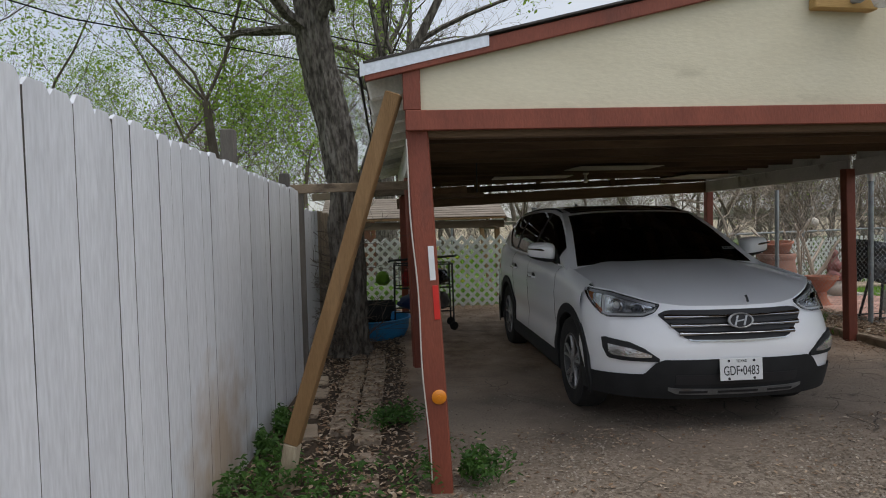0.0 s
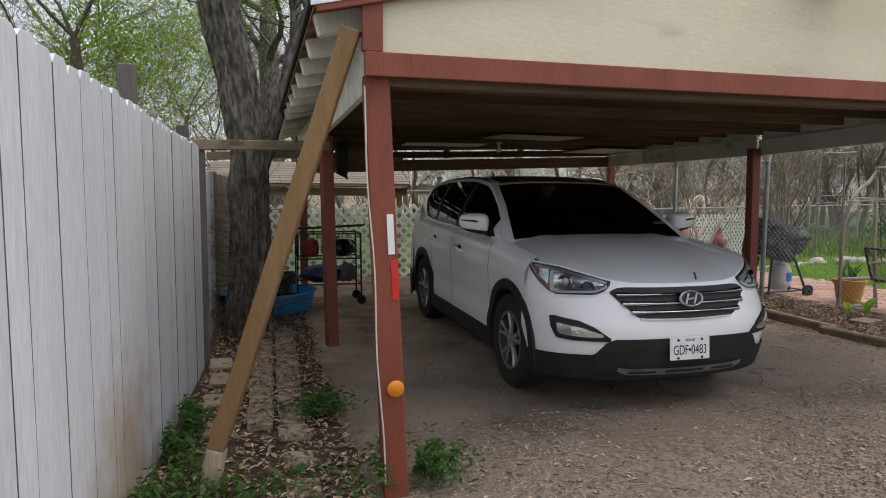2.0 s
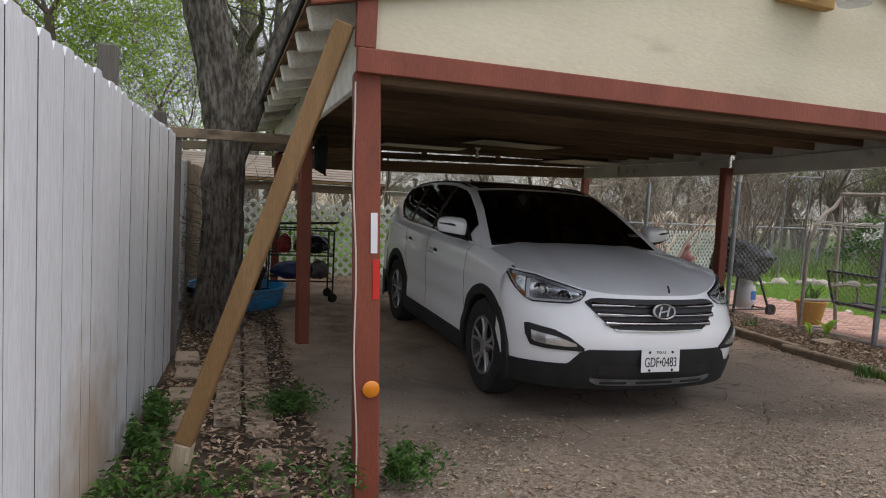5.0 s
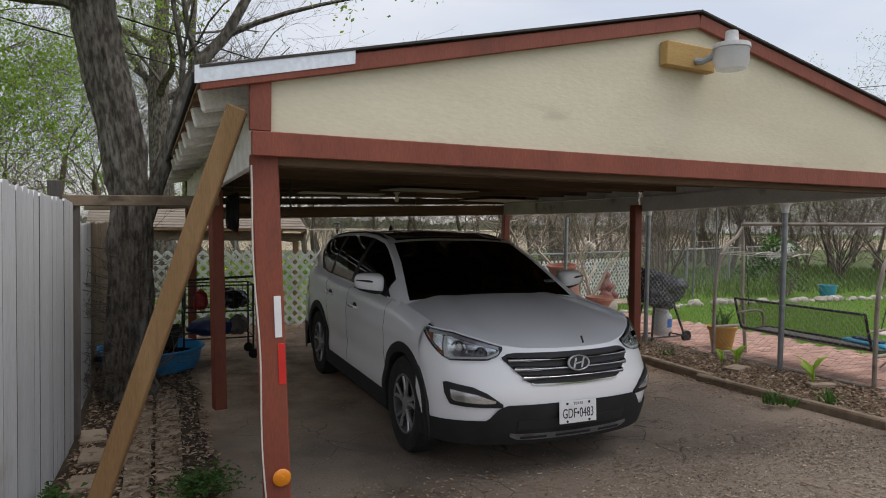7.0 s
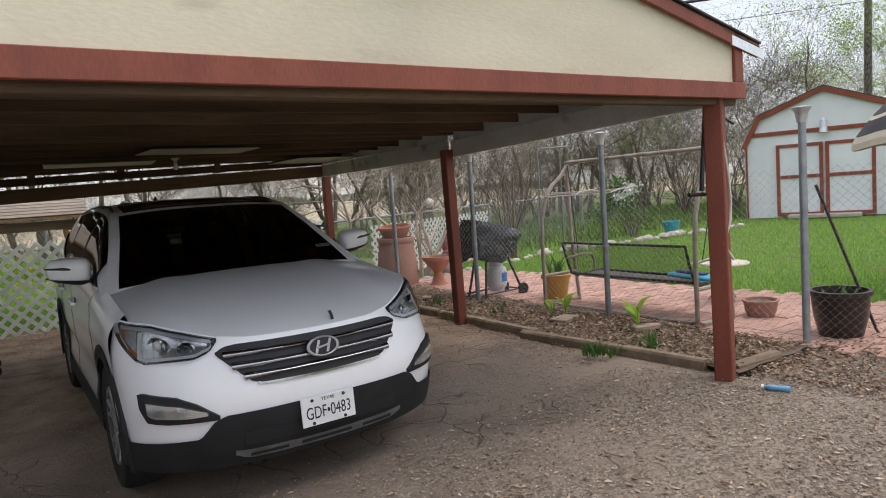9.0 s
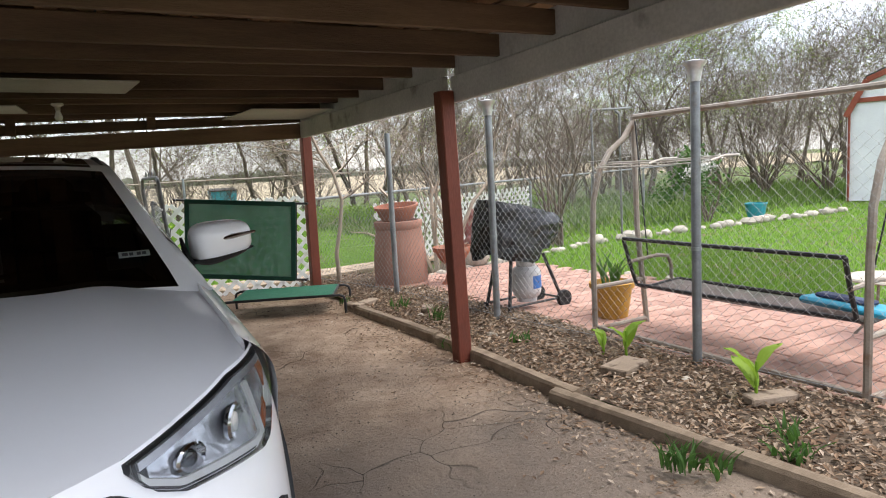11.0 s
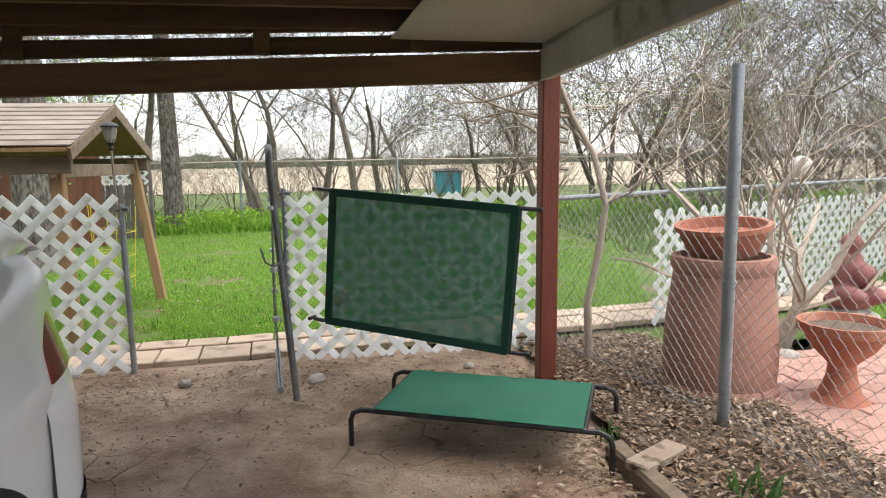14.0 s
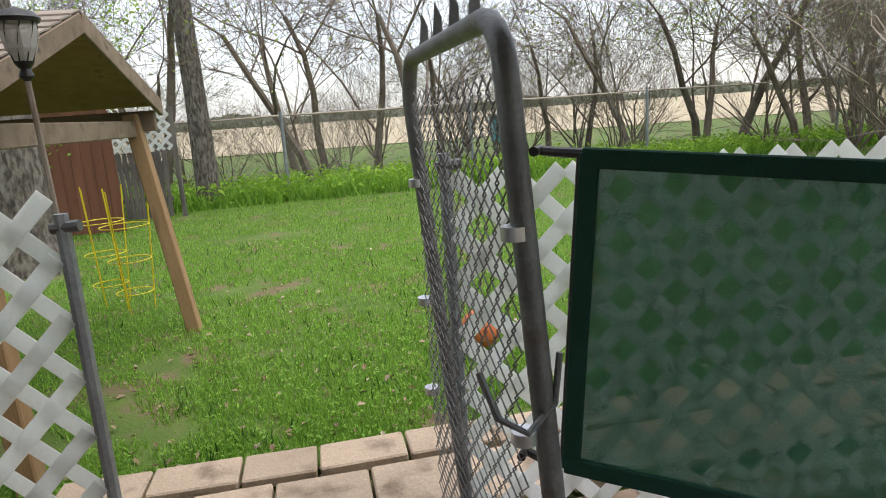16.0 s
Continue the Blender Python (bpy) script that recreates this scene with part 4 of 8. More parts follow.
for sg in (-1, 1):
    bm = bm_new()
    us = [0.60 + 0.025 * i for i in range(int((4.42 - 0.60) / 0.025) + 1)]
    rows = []
    for u in us:
        row = []
        for j in range(29):
            w = 0.30 + (shoulder(u) - 0.30) * j / 28
            uu, ww = u, w
            for c in (WF, WR):
                d = math.hypot(uu - c, ww - 0.366)
                if abs(d - ARCH_R) < 0.022 and d > 1e-3:
                    uu, ww = c + (uu - c) * ARCH_R / d, 0.366 + (ww - 0.366) * ARCH_R / d
            row.append((sg * flank(uu, ww), uu, ww))
        rows.append(row)
    grid_faces(bm, rows)
    dead = [f for f in bm.faces if any(math.hypot(f.calc_center_median().y - c, f.calc_center_median().z - 0.366) < ARCH_R for c in (WF, WR))]
    bmesh.ops.delete(bm, geom=dead, context="FACES")
    part("flank", bm, M_CARPAINT, car, "", True)
    for c in (WF, WR):
        bm = bm_new()
        rows = []
        for i in range(41):
            t = radians(-25 + 230 * i / 40)
            row = []
            for r, o in ((ARCH_R - 0.03, -0.08), (ARCH_R - 0.03, 0.008), (ARCH_R + 0.0, 0.014), (ARCH_R + 0.045, 0.010), (ARCH_R + 0.05, -0.01)):
                u, w = c + r * math.cos(t), max(0.22, 0.366 + r * math.sin(t))
                row.append((sg * (flank(min(max(u, 0.62), 4.3), w) + o - (0.05 * max(0, 0.58 - u) if c == WF else 0.12 * max(0, u - 4.1))), u, w))
            rows.append(row)
        grid_faces(bm, rows)
        part("arch_trim", bm, M_BLACK, car, "black plastic wheel-arch trim", True)
        bm = bm_new()
        rows = [[(sg * v, c + (ARCH_R - 0.02) * math.cos(t), max(0.2, 0.366 + (ARCH_R - 0.02) * math.sin(t))) for v in (0.92, 0.6)] for t in [radians(-20 + 220 * i / 24) for i in range(25)]]
        grid_faces(bm, rows)
        bm.faces.new([bm.verts.new((sg * 0.6, c + (ARCH_R - 0.02) * math.cos(t), max(0.2, 0.366 + (ARCH_R - 0.02) * math.sin(t)))) for t in [radians(-20 + 220 * i / 24) for i in range(25)]])
        part("wheel_well", bm, M_BLACK, car)
    bm = bm_new()
    rows = [[(sg * 0.70, u, 0.20), (sg * 0.90, u, 0.20), (sg * (flank(u, 0.33) + 0.012), u, 0.24), (sg * (flank(u, 0.33) + 0.014), u, 0.34), (sg * (flank(u, 0.37) + 0.0), u, 0.37)] for u in np.linspace(1.30, 3.25, 30)]
    grid_faces(bm, rows)
    part("sill", bm, M_BLACK, car, "black plastic sill cladding", True)
    for u0, bend in ((1.36, 0.0), (2.46, 0.0), (3.30, 0.18)):
        bm = bm_new()
        pts = []
        for i in range(20):
            w = 0.40 + (shoulder(u0) - 0.42) * i / 19
            u = u0 + bend * (1 - i / 19) * (-1 if u0 > 3 else 1)
            pts.append((sg * (flank(u, w) + 0.0006), u, w))
        tube(bm, pts, 0.0018, 4)
        part("door_seam", bm, M_INK, car)
    for u0 in (2.20, 3.10):
        w0 = 0.955 if u0 < 3 else 0.985
        bm = bm_new()
        tube(bm, [(sg * (flank(u0 + d, w0) + o), u0 + d, w0 + 0.012 * d / 0.1) for d, o in ((-0.10, 0.004), (-0.08, 0.028), (0.0, 0.036), (0.08, 0.030), (0.105, 0.004))], [0.011, 0.014, 0.015, 0.014, 0.011], 8)
        h_ = part("door_handle", bm, M_CARPAINT, car, "white door handle with chrome strip", True)
        bm = bm_new()
        tube(bm, [(sg * (flank(u0 + d, w0) + o + 0.012), u0 + d, w0 - 0.008) for d, o in ((-0.08, 0.026), (0.0, 0.034), (0.08, 0.028))], 0.006, 6)
        part("handle_strip", bm, M_CHROME, h_, "", True)
        bm = bm_new()
        lathe(bm, [(0.0, 0.0), (0.045, 0.0), (0.05, 0.004), (0.0, 0.005)], 18)
        ob = part("handle_cup", bm, M_INK, h_)
        ob.matrix_basis = Matrix.Translation((sg * (flank(u0, w0) - 0.002), u0 - 0.01, w0 - 0.005)) @ Matrix.Rotation(sg * math.pi / 2, 4, "Y") @ Matrix.Diagonal((0.75, 1.3, 1, 1))

# bonnet
rows = []
for i in range(31):
    t = i / 30
    row = []
    for j in range(41):
        s = -1 + 2 * j / 40
        e = fascia(0.80 * s, hood_edge(0.80 * s))
        k = 1 - (1 - t) ** 1.25
        x = e.x + k * (s * 0.835 - e.x)
        y = e.y + t * (1.30 + 0.10 * s * s - e.y)
        rise = 1.148 - 0.055 * abs(s) ** 3
        z = e.z + (rise - e.z) * (1 - (1 - t) ** 1.6)
        z += min(1, t / 0.15) * 0.011 * math.exp(-((abs(s) - 0.62) / 0.13) ** 2)
        row.append((x, y, z))
    rows.append(row)
bm = bm_new()
grid_faces(bm, rows)
part("bonnet", bm, M_CARPAINT, car, "white bonnet with two soft creases", True)
bonnet_rows = rows


def nose_edge(y):
    """The rim of the nose and wing at distance y behind the front."""
    if y > 0.62:
        return V(flank(y, shoulder(y)), y, shoulder(y))
    best = min((fascia(q / 200, hood_edge(q / 200)) for q in range(120, 201)), key=lambda p: abs(p.y - y))
    k = max(0.0, (y - 0.45) / 0.17)
    return V(best.x * (1 - k) + flank(0.62, shoulder(0.62)) * k, y, best.z * (1 - k) + shoulder(0.62) * k) if y > 0.45 else V(best.x, y, best.z)


for sg in (-1, 1):
    bm = bm_new()
    wing = []
    for row in bonnet_rows:
        a = Vector(row[-1] if sg > 0 else row[0]) + V(0, 0, -0.004)
        b = nose_edge(a.y)
        b = V(sg * max(b.x, abs(a.x) + 0.002), b.y, b.z)
        wing.append([a.lerp(b, j / 6) + V(0, 0, 0.014 * math.sin(math.pi * j / 6) * min(1, abs(b.x - a.x) / 0.08)) for j in range(7)])
    grid_faces(bm, wing)
    part("wing_top", bm, M_CARPAINT, car, "", True)

# cabin
ROOF = [(1.18, 1.12), (1.40, 1.25), (1.70, 1.42), (2.0, 1.555), (2.15, 1.60), (2.5, 1.64), (2.9, 1.65), (3.4, 1.635), (3.9, 1.59), (4.1, 1.55), (4.25, 1.46), (4.45, 1.30), (4.56, 1.20)]


def roof_z(u):
    return float(np.interp(u, [p[0] for p in ROOF], [p[1] for p in ROOF]))


def roof_half(u):
    z, b = roof_z(u), shoulder(u)
    return 0.855 - 0.24 * max(0, (z - b)) / 0.55 - 0.10 * max(0, (u - 3.6) / 1.0) ** 2


def cab(u, t, out=0.0):
    """t 0..1 up the side, 1..2 over the roof to the middle."""
    zb, zt, hb, ht = shoulder(u) - 0.02, roof_z(u), 0.868 - 0.13 * max(0, (u - 3.7) / 0.9) ** 2, roof_half(u)
    zt = max(zt, zb + 0.004)
    if t <= 1:
        bow = 0.025 * math.sin(math.pi * t)
        return V(hb + (ht - hb) * t + bow + out, u, zb + (zt - 0.035 - zb) * t)
    k = t - 1
    return V(ht * (1 - k), u, zt - 0.035 * (1 - k) ** 3 + out)


us = sorted(set([round(1.18 + 0.028 * i, 3) for i in range(121)]))
ts = [0, 0.06, 0.12, 0.2, 0.3, 0.4, 0.5, 0.6, 0.7, 0.8, 0.88, 0.94, 1.0, 1.04, 1.08, 1.13, 1.2, 1.3, 1.4, 1.5, 1.6, 1.7, 1.8, 1.9, 2.0]


def zone(u, t):
    if t > 1.10 and 1.22 < u < 2.06 and roof_z(u) > shoulder(u) + 0.01:
        return "windscreen"
    if t > 1.12 and 2.10 < u < 3.9:
        return "sunroof"
    if t > 1.12 and 4.13 < u < 4.5:
        return "rear_window"
    if 0.06 < t < 0.92:
        z = shoulder(u) + (roof_z(u) - shoulder(u)) * t
        lo = shoulder(u) + 0.02 + max(0, (u - 3.45) / 0.55) ** 2 * 0.24
        if z > lo and 1.52 < u < 4.0 and roof_z(u) - shoulder(u) > 0.14:
            if abs(u - 2.50 + 0.10 * (t - 0.5)) < 0.045 or abs(u - 3.34 - 0.05 * (t - 0.5)) < 0.035:
                return "pillar_trim"
            return "side_window_a" if u < 2.5 else ("side_window_b" if u < 3.34 else "side_window_c")
        if 1.50 < u < 4.06 and z > lo - 0.04:
            return "pillar_trim"
    return "cabin_shell"


zones = {}
for sg in (-1, 1):
    for a, b in zip(us, us[1:]):
        for t0, t1 in zip(ts, ts[1:]):
            z = zone((a + b) / 2, (t0 + t1) / 2)
            zones.setdefault((z, sg if z.startswith("side") else 0), []).append([cab(*q) * 1.0 for q in ((a, t0), (b, t0), (b, t1), (a, t1))] + [sg])
CAR_MATS = {"windscreen": M_TINT, "sunroof": M_TINT, "rear_window": M_TINT, "pillar_trim": M_BLACK, "cabin_shell": M_CARPAINT}
for (z, sg), quads in zones.items():
    bm = bm_new()
    for *q, s in quads:
        bm.faces.new([bm.verts.new((s * p.x, p.y, p.z)) for p in (q if s > 0 else q[::-1])])
    bmesh.ops.remove_doubles(bm, verts=bm.verts[:], dist=1e-4)
    if z == "pillar_trim":   # one part for each separate trim piece
        left = set(bm.faces)
        while left:
            todo, piece_ = [left.pop()], []
            while todo:
                g = todo.pop()
                piece_.append([v.co.copy() for v in g.verts])
                for e in g.edges:
                    for h in e.link_faces:
                        if h in left:
                            left.remove(h)
                            todo.append(h)
            pb = bm_new()
            for q in piece_:
                pb.faces.new([pb.verts.new(c) for c in q])
            bmesh.ops.remove_doubles(pb, verts=pb.verts[:], dist=1e-4)
            part("pillar_trim", pb, M_BLACK, car, "", True)
        bm.free()
        continue
    part("side_window" if z.startswith("side") else z, bm, CAR_MATS.get(z, M_SIDE_TINT), car, "dark tinted glass" if "win" in z or z == "sunroof" else "", True)


def mirror_shell(sg, k, under=False):
    """A rounded box, flat behind and bulging forwards, tapering outwards; under: its lowest fifth alone."""
    bm = bm_new()
    rows = []
    for i in range(15):
        la = -math.pi / 2 + math.pi * i / 14
        row = []
        for j in range(28):
            lo = 2 * math.pi * j / 28
            f = lambda c, e: math.copysign(abs(c) ** e, c)
            x, y, z = f(math.cos(la), 0.55) * f(math.cos(lo), 0.6), f(math.cos(la), 0.55) * f(math.sin(lo), 0.7), f(math.sin(la), 0.6)
            h = 0.082 - 0.014 * sg * x
            z = z * h
            if under:
                z = min(z, -0.052)
            row.append((x * 0.125 * k, y * (0.10 if y < 0 else 0.075) * k, z * k + 0.006 * sg * x))
        rows.append(row)
    grid_faces(bm, rows, True)
    bmesh.ops.remove_doubles(bm, verts=bm.verts[:], dist=1e-4)
    return bm


for sg in (-1, 1):
    bm = bm_new()
    line = []
    for u in np.linspace(1.5, 3.98, 40):
        t = min(0.92, 0.05 + max(0, (u - 3.45) / 0.55) ** 2 * 0.22 / max(roof_z(u) - shoulder(u), 0.05))
        p = cab(u, t, 0.003)
        line.append((sg * p.x, p.y, p.z))
    tube(bm, line, 0.008, 6)
    part("window_trim", bm, M_CHROME, car, "chrome window trim", True)
    bm = bm_new()
    tube(bm, [(sg * (roof_half(u) - 0.03), u, roof_z(u) - 0.026 + (0.0 if 2.3 < u < 3.9 else -0.012)) for u in np.linspace(2.2, 4.0, 24)], 0.012, 6)
    part("roof_rail", bm, M_BLACK, car, "black roof rail", True)
    # mirrors
    mir = part("mirror", mirror_shell(sg, 1.0), M_CARPAINT, car, "white door mirror", True)
    mir.matrix_basis = pose(sg * 1.0, 1.57, 1.228, 0, sg * -4, sg * 14)
    bm = bm_new()
    beam(bm, (sg * 0.84, 1.60, 1.145), (sg * 0.98, 1.58, 1.165), 0.08, 0.035, 0.01)
    part("mirror_foot", bm, M_BLACK, car)
    bm = bm_new()
    prism(bm, [V(sg * 0.865, 1.40, 1.12), V(sg * 0.86, 1.62, 1.13), V(sg * 0.845, 1.60, 1.25)], (sg * 0.012, 0, 0))
    part("mirror_triangle", bm, M_BLACK, car)
    bm = bm_new()
    tube(bm, [(sg * 0.955, 1.478, 1.232), (sg * 1.035, 1.472, 1.247), (sg * 1.135, 1.51, 1.255)], [0.004, 0.011, 0.005], 8)
    part("mirror_lamp", bm, M_CHROME, car, "", True)
    ob = part("mirror_underside", mirror_shell(sg, 1.02, True), M_BLACK, car, "black lower mirror shell", True)
    ob.matrix_basis = mir.matrix_basis.copy()
    bm = bm_new()
    lathe(bm, [(0, 0), (0.078, 0.001), (0.083, 0.004), (0, 0.006)], 20)
    ob = part("mirror_glass", bm, M_CHROME, car)
    ob.matrix_basis = Matrix.Translation((sg * 1.015, 1.641, 1.228)) @ pose(0, 0, 0, -90, 0, sg * 14) @ Matrix.Diagonal((1.05, 0.68, 1, 1))

# tail
part("tailgate", full(lambda s: 0.42, lambda s: 1.17, fn=rear, m=14), M_CARPAINT, car, "white tailgate and rear bumper", True)
part("rear_valance", full(lambda s: 0.20, lambda s: 0.52, fn=rear, out=0.006, m=6), M_BLACK, car, "black lower rear bumper", True)
for sg in (-1, 1):
    part("tail_lamp", strip(rear, sg * 0.5, sg * 0.985, lin((0.5, 0.97), (0.8, 0.90), (1, 0.88)), lin((0.5, 1.06), (0.8, 1.10), (1, 1.09)), 0.012), M_TAIL, car, "red tail lamp", True)

# nose details
part("lower_cladding", full(lambda s: 0.25, lin((0, 0.545), (0.37, 0.54), (0.415, 0.515), (0.475, 0.432), (0.7, 0.42), (1, 0.40)), out=0.012, n=120, m=8), M_BLACK, car, "black plastic lower bumper", True)
part("air_intake", strip(fascia, -0.31, 0.31, lambda s: 0.362, lambda s: 0.432, 0.017), M_INK, car, "", True)
skid = part("skid_trim", strip(fascia, -0.345, 0.345, lin((0, 0.282), (0.3, 0.288), (0.345, 0.318)), lin((0, 0.326), (0.3, 0.332), (0.345, 0.34)), 0.024), M_GATEPIPE, car, "grey lower trim bar", True)
for s0, s1 in ((-0.29, -0.15), (-0.1, 0.1), (0.15, 0.29)):
    part("slot", strip(fascia, s0, s1, lambda s: 0.297, lambda s: 0.315, 0.027, 12, 2), M_INK, skid, "", True)
g_lo = lin((0, 0.668), (0.23, 0.674), (0.265, 0.69), (0.377, 0.832))
g_hi = lin((0, 0.874), (0.30, 0.872), (0.345, 0.864), (0.377, 0.842))
grille = part("grille", strip(fascia, -0.377, 0.377, g_lo, g_hi, 0.006, 60), M_INK, car, "black six-sided grille with chrome bars", True)
for z0, ds, th in ((0.834, 0.348, 0.018), (0.776, 0.325, 0.020), (0.722, 0.288, 0.019)):
    part("chrome_bar", strip(fascia, -ds, ds, lambda s: z0 - th / 2 * (1 + 0.9 * max(0, abs(s) / ds - 0.55) / 0.45), lambda s: z0 + th / 2 * (1 + 0.5 * max(0, abs(s) / ds - 0.55) / 0.45), 0.024, 40, 6, 0.02, 0.009), M_CHROME, grille, "", True)
part("grille_rim", strip(fascia, -0.245, 0.245, lambda s: g_lo(s) - 0.006, lambda s: g_lo(s) + 0.005, 0.014, 40, 2), M_CHROME, grille, "", True)
badge = part("badge", lathe(bm_new(), [(0, 0.004), (0.052, 0.004), (0.052, 0.0), (0, 0)], 32), M_INK, grille, "oval chrome badge", True)
badge.matrix_basis = Matrix.Translation((0, fascia(0, 0.803).y - 0.040, 0.803)) @ pose(0, 0, 0, 78, 0, 0) @ Matrix.Diagonal((1.62, 0.95, 1, 1))
part("badge_ring", lathe(bm_new(), [(0.047, 0.003), (0.047, 0.009), (0.051, 0.011), (0.056, 0.008), (0.057, 0.0), (0.047, 0.003)], 40, cap=False), M_ALLOY, badge, "", True)
for x0, x1 in ((-0.027, -0.012), (0.012, 0.027)):
    bm = bm_new()
    beam(bm, (x0, -0.036, 0.007), (x1, 0.036, 0.007), 0.009, 0.006, 0.001)
    part("badge_bar", bm, M_ALLOY, badge)
bm = bm_new()
beam(bm, (-0.02, -0.006, 0.007), (0.02, 0.006, 0.007), 0.010, 0.006, 0.001)
part("badge_bar", bm, M_ALLOY, badge)
hl_lo = lin((0.365, 0.892), (0.395, 0.850), (0.45, 0.824), (0.66, 0.812), (0.70, 0.825), (0.90, 0.985))
hl_hi = lin((0.365, 0.909), (0.5, 0.950), (0.65, 0.988), (0.87, 1.004), (0.90, 1.002))
for sg in (-1, 1):
    head = part("headlight", strip(fascia, sg * 0.365, sg * 0.90, hl_lo, hl_hi, 0.003, 40, 8), M_INK, car, "swept-back clear headlight", True)
    part("reflector", strip(fascia, sg * 0.40, sg * 0.70, lambda s: hl_lo(s) + 0.022, lambda s: hl_hi(s) - 0.030, 0.006, 30, 6), M_LAMP_IN, head, "", True)
    part("reflector", strip(fascia, sg * 0.715, sg * 0.80, lambda s: hl_lo(s) + 0.018, lambda s: hl_hi(s) - 0.03, 0.008, 12, 5), M_LAMP_IN, head, "", True)
    part("lamp_brow", strip(fascia, sg * 0.385, sg * 0.84, lambda s: hl_hi(s) - 0.026, lambda s: hl_hi(s) - 0.010, 0.013, 34, 3), M_ALLOY, head, "grey brow over the lamps", True)
    part("light_guide", strip(fascia, sg * 0.385, sg * 0.685, lambda s: hl_lo(s) + 0.008, lambda s: hl_lo(s) + 0.021, 0.013, 30, 3), M_BULB, head, "", True)
    part("light_guide", strip(fascia, sg * 0.683, sg * 0.702, lambda s: hl_lo(s) + 0.008, lambda s: hl_hi(s) - 0.035, 0.013, 4, 5), M_BULB, head, "", True)
    part("indicator", strip(fascia, sg * 0.795, sg * 0.845, lambda s: hl_lo(s) + 0.012, lambda s: max(hl_lo(s) + 0.018, hl_hi(s) - 0.022), 0.011, 8, 4), M_AMBER, head, "amber indicator lens", True)
    part("side_marker", strip(fascia, sg * 0.71, sg * 0.755, lambda s: hl_lo(s) + 0.006, lambda s: hl_lo(s) + 0.026, 0.012, 6, 3), M_AMBER, head, "amber marker lens", True)
    for s_, w_, r in ((0.60, 0.893, 0.046), (0.475, 0.872, 0.035)):
        bm = bm_new()
        lathe(bm, [(r, 0), (r * 1.10, 0.012), (r * 0.95, 0.017), (r * 0.72, 0.004), (0, 0.0)], 22)
        ob = part("lamp_bowl", bm, M_CHROME, head, "", True)
        p, q = fascia(sg * s_, w_, 0.006), fascia(sg * s_, w_, 0.1)
        ob.matrix_basis = Matrix.Translation(p) @ (q - p).to_track_quat("Z", "Y").to_matrix().to_4x4() @ Matrix.Diagonal((1.25, 0.92, 1, 1))
        bm = bm_new()
        lathe(bm, [(r * 0.6, 0.002), (r * 0.5, 0.014), (0, 0.019)], 18)
        ob = part("lamp_lens", bm, M_BULB if r > 0.04 else M_CLEAR, head, "", True)
        ob.matrix_basis = Matrix.Translation(p) @ (q - p).to_track_quat("Z", "Y").to_matrix().to_4x4()
    part("lamp_glass", strip(fascia, sg * 0.37, sg * 0.895, hl_lo, hl_hi, 0.026, 34, 6), M_CLEAR, head, "", True)
    recess = part("fog_recess", strip(fascia, sg * 0.395, sg * 0.74, lin((0.395, 0.525), (0.6, 0.522), (0.70, 0.53), (0.74, 0.60)), lin((0.395, 0.545), (0.48, 0.615), (0.56, 0.652), (0.72, 0.672), (0.74, 0.668)), 0.016, 30, 5), M_BLACK, car, "black fog lamp surround", True)
    fog = part("fog_lamp", strip(fascia, sg * 0.435, sg * 0.69, lin((0.435, 0.556), (0.5, 0.550), (0.66, 0.556), (0.69, 0.575)), lin((0.435, 0.572), (0.54, 0.612), (0.69, 0.632)), 0.024, 20, 5), M_LAMP_IN, recess, "long clear fog lamp", True)
# number plate
bm = bm_new()
box(bm, (0, 0, 0), (0.305, 0.006, 0.152), None, 0.003)
plate = part("number_plate", bm, M_PLATE, car, "white number plate with black characters")
plate.matrix_basis = pose(-0.005, -0.022, 0.472, -4, 0, 0)
letters("plate_number", "GDF•0483", 0.073, M_INK, plate, Matrix.Translation((0, -0.0042, -0.012)) @ pose(0, 0, 0, 90, 0, 0) @ Matrix.Diagonal((0.82, 1.25, 1, 1)))
letters("plate_state", "TEXAS", 0.026, M_INK, plate, Matrix.Translation((0, -0.0042, 0.055)) @ pose(0, 0, 0, 90, 0, 0))
for x, z in ((-0.09, 0.058), (0.09, 0.058), (-0.09, -0.062), (0.09, -0.062)):
    bm = bm_new()
    lathe(bm, [(0.009, 0), (0.009, 0.003), (0, 0.004)], 10)
    ob = part("screw", bm, M_INK, plate)
    ob.matrix_basis = pose(x, -0.004, z, 90, 0, 0)
bm = bm_new()
box(bm, (0, 0, 0), (0.105, 0.036, 0.0015), None, 0.0005)
stk = part("sticker", bm, plain("sticker_film", (0.20, 0.22, 0.21), 0.3), car, "small pale windscreen sticker")
stk.matrix_basis = pose(0.655, 1.368, 1.226, 30.6, 0, 0)
for x0, x1 in ((-0.042, -0.022), (-0.017, -0.004), (0.008, 0.022), (0.026, 0.04)):
    bm = bm_new()
    box(bm, ((x0 + x1) / 2, 0, 0.0014), (x1 - x0, 0.018, 0.001))
    part("print_bar", bm, M_INK, stk)
bm = bm_new()
grid_faces(bm, [[(-0.012 * q, 0.012 * i, 0.010 * i * (1 - 0.1 * i) + 0.004 * q * q) for q in (-1, 0, 1)] for i in range(5)])
dry = part("stuck_leaf", bm, M_INK, car, "small dark dry leaf on the bonnet")
dry.matrix_basis = pose(0.12, fascia(0.1, 0.897).y + 0.035, 0.908, 40, 0, 20)
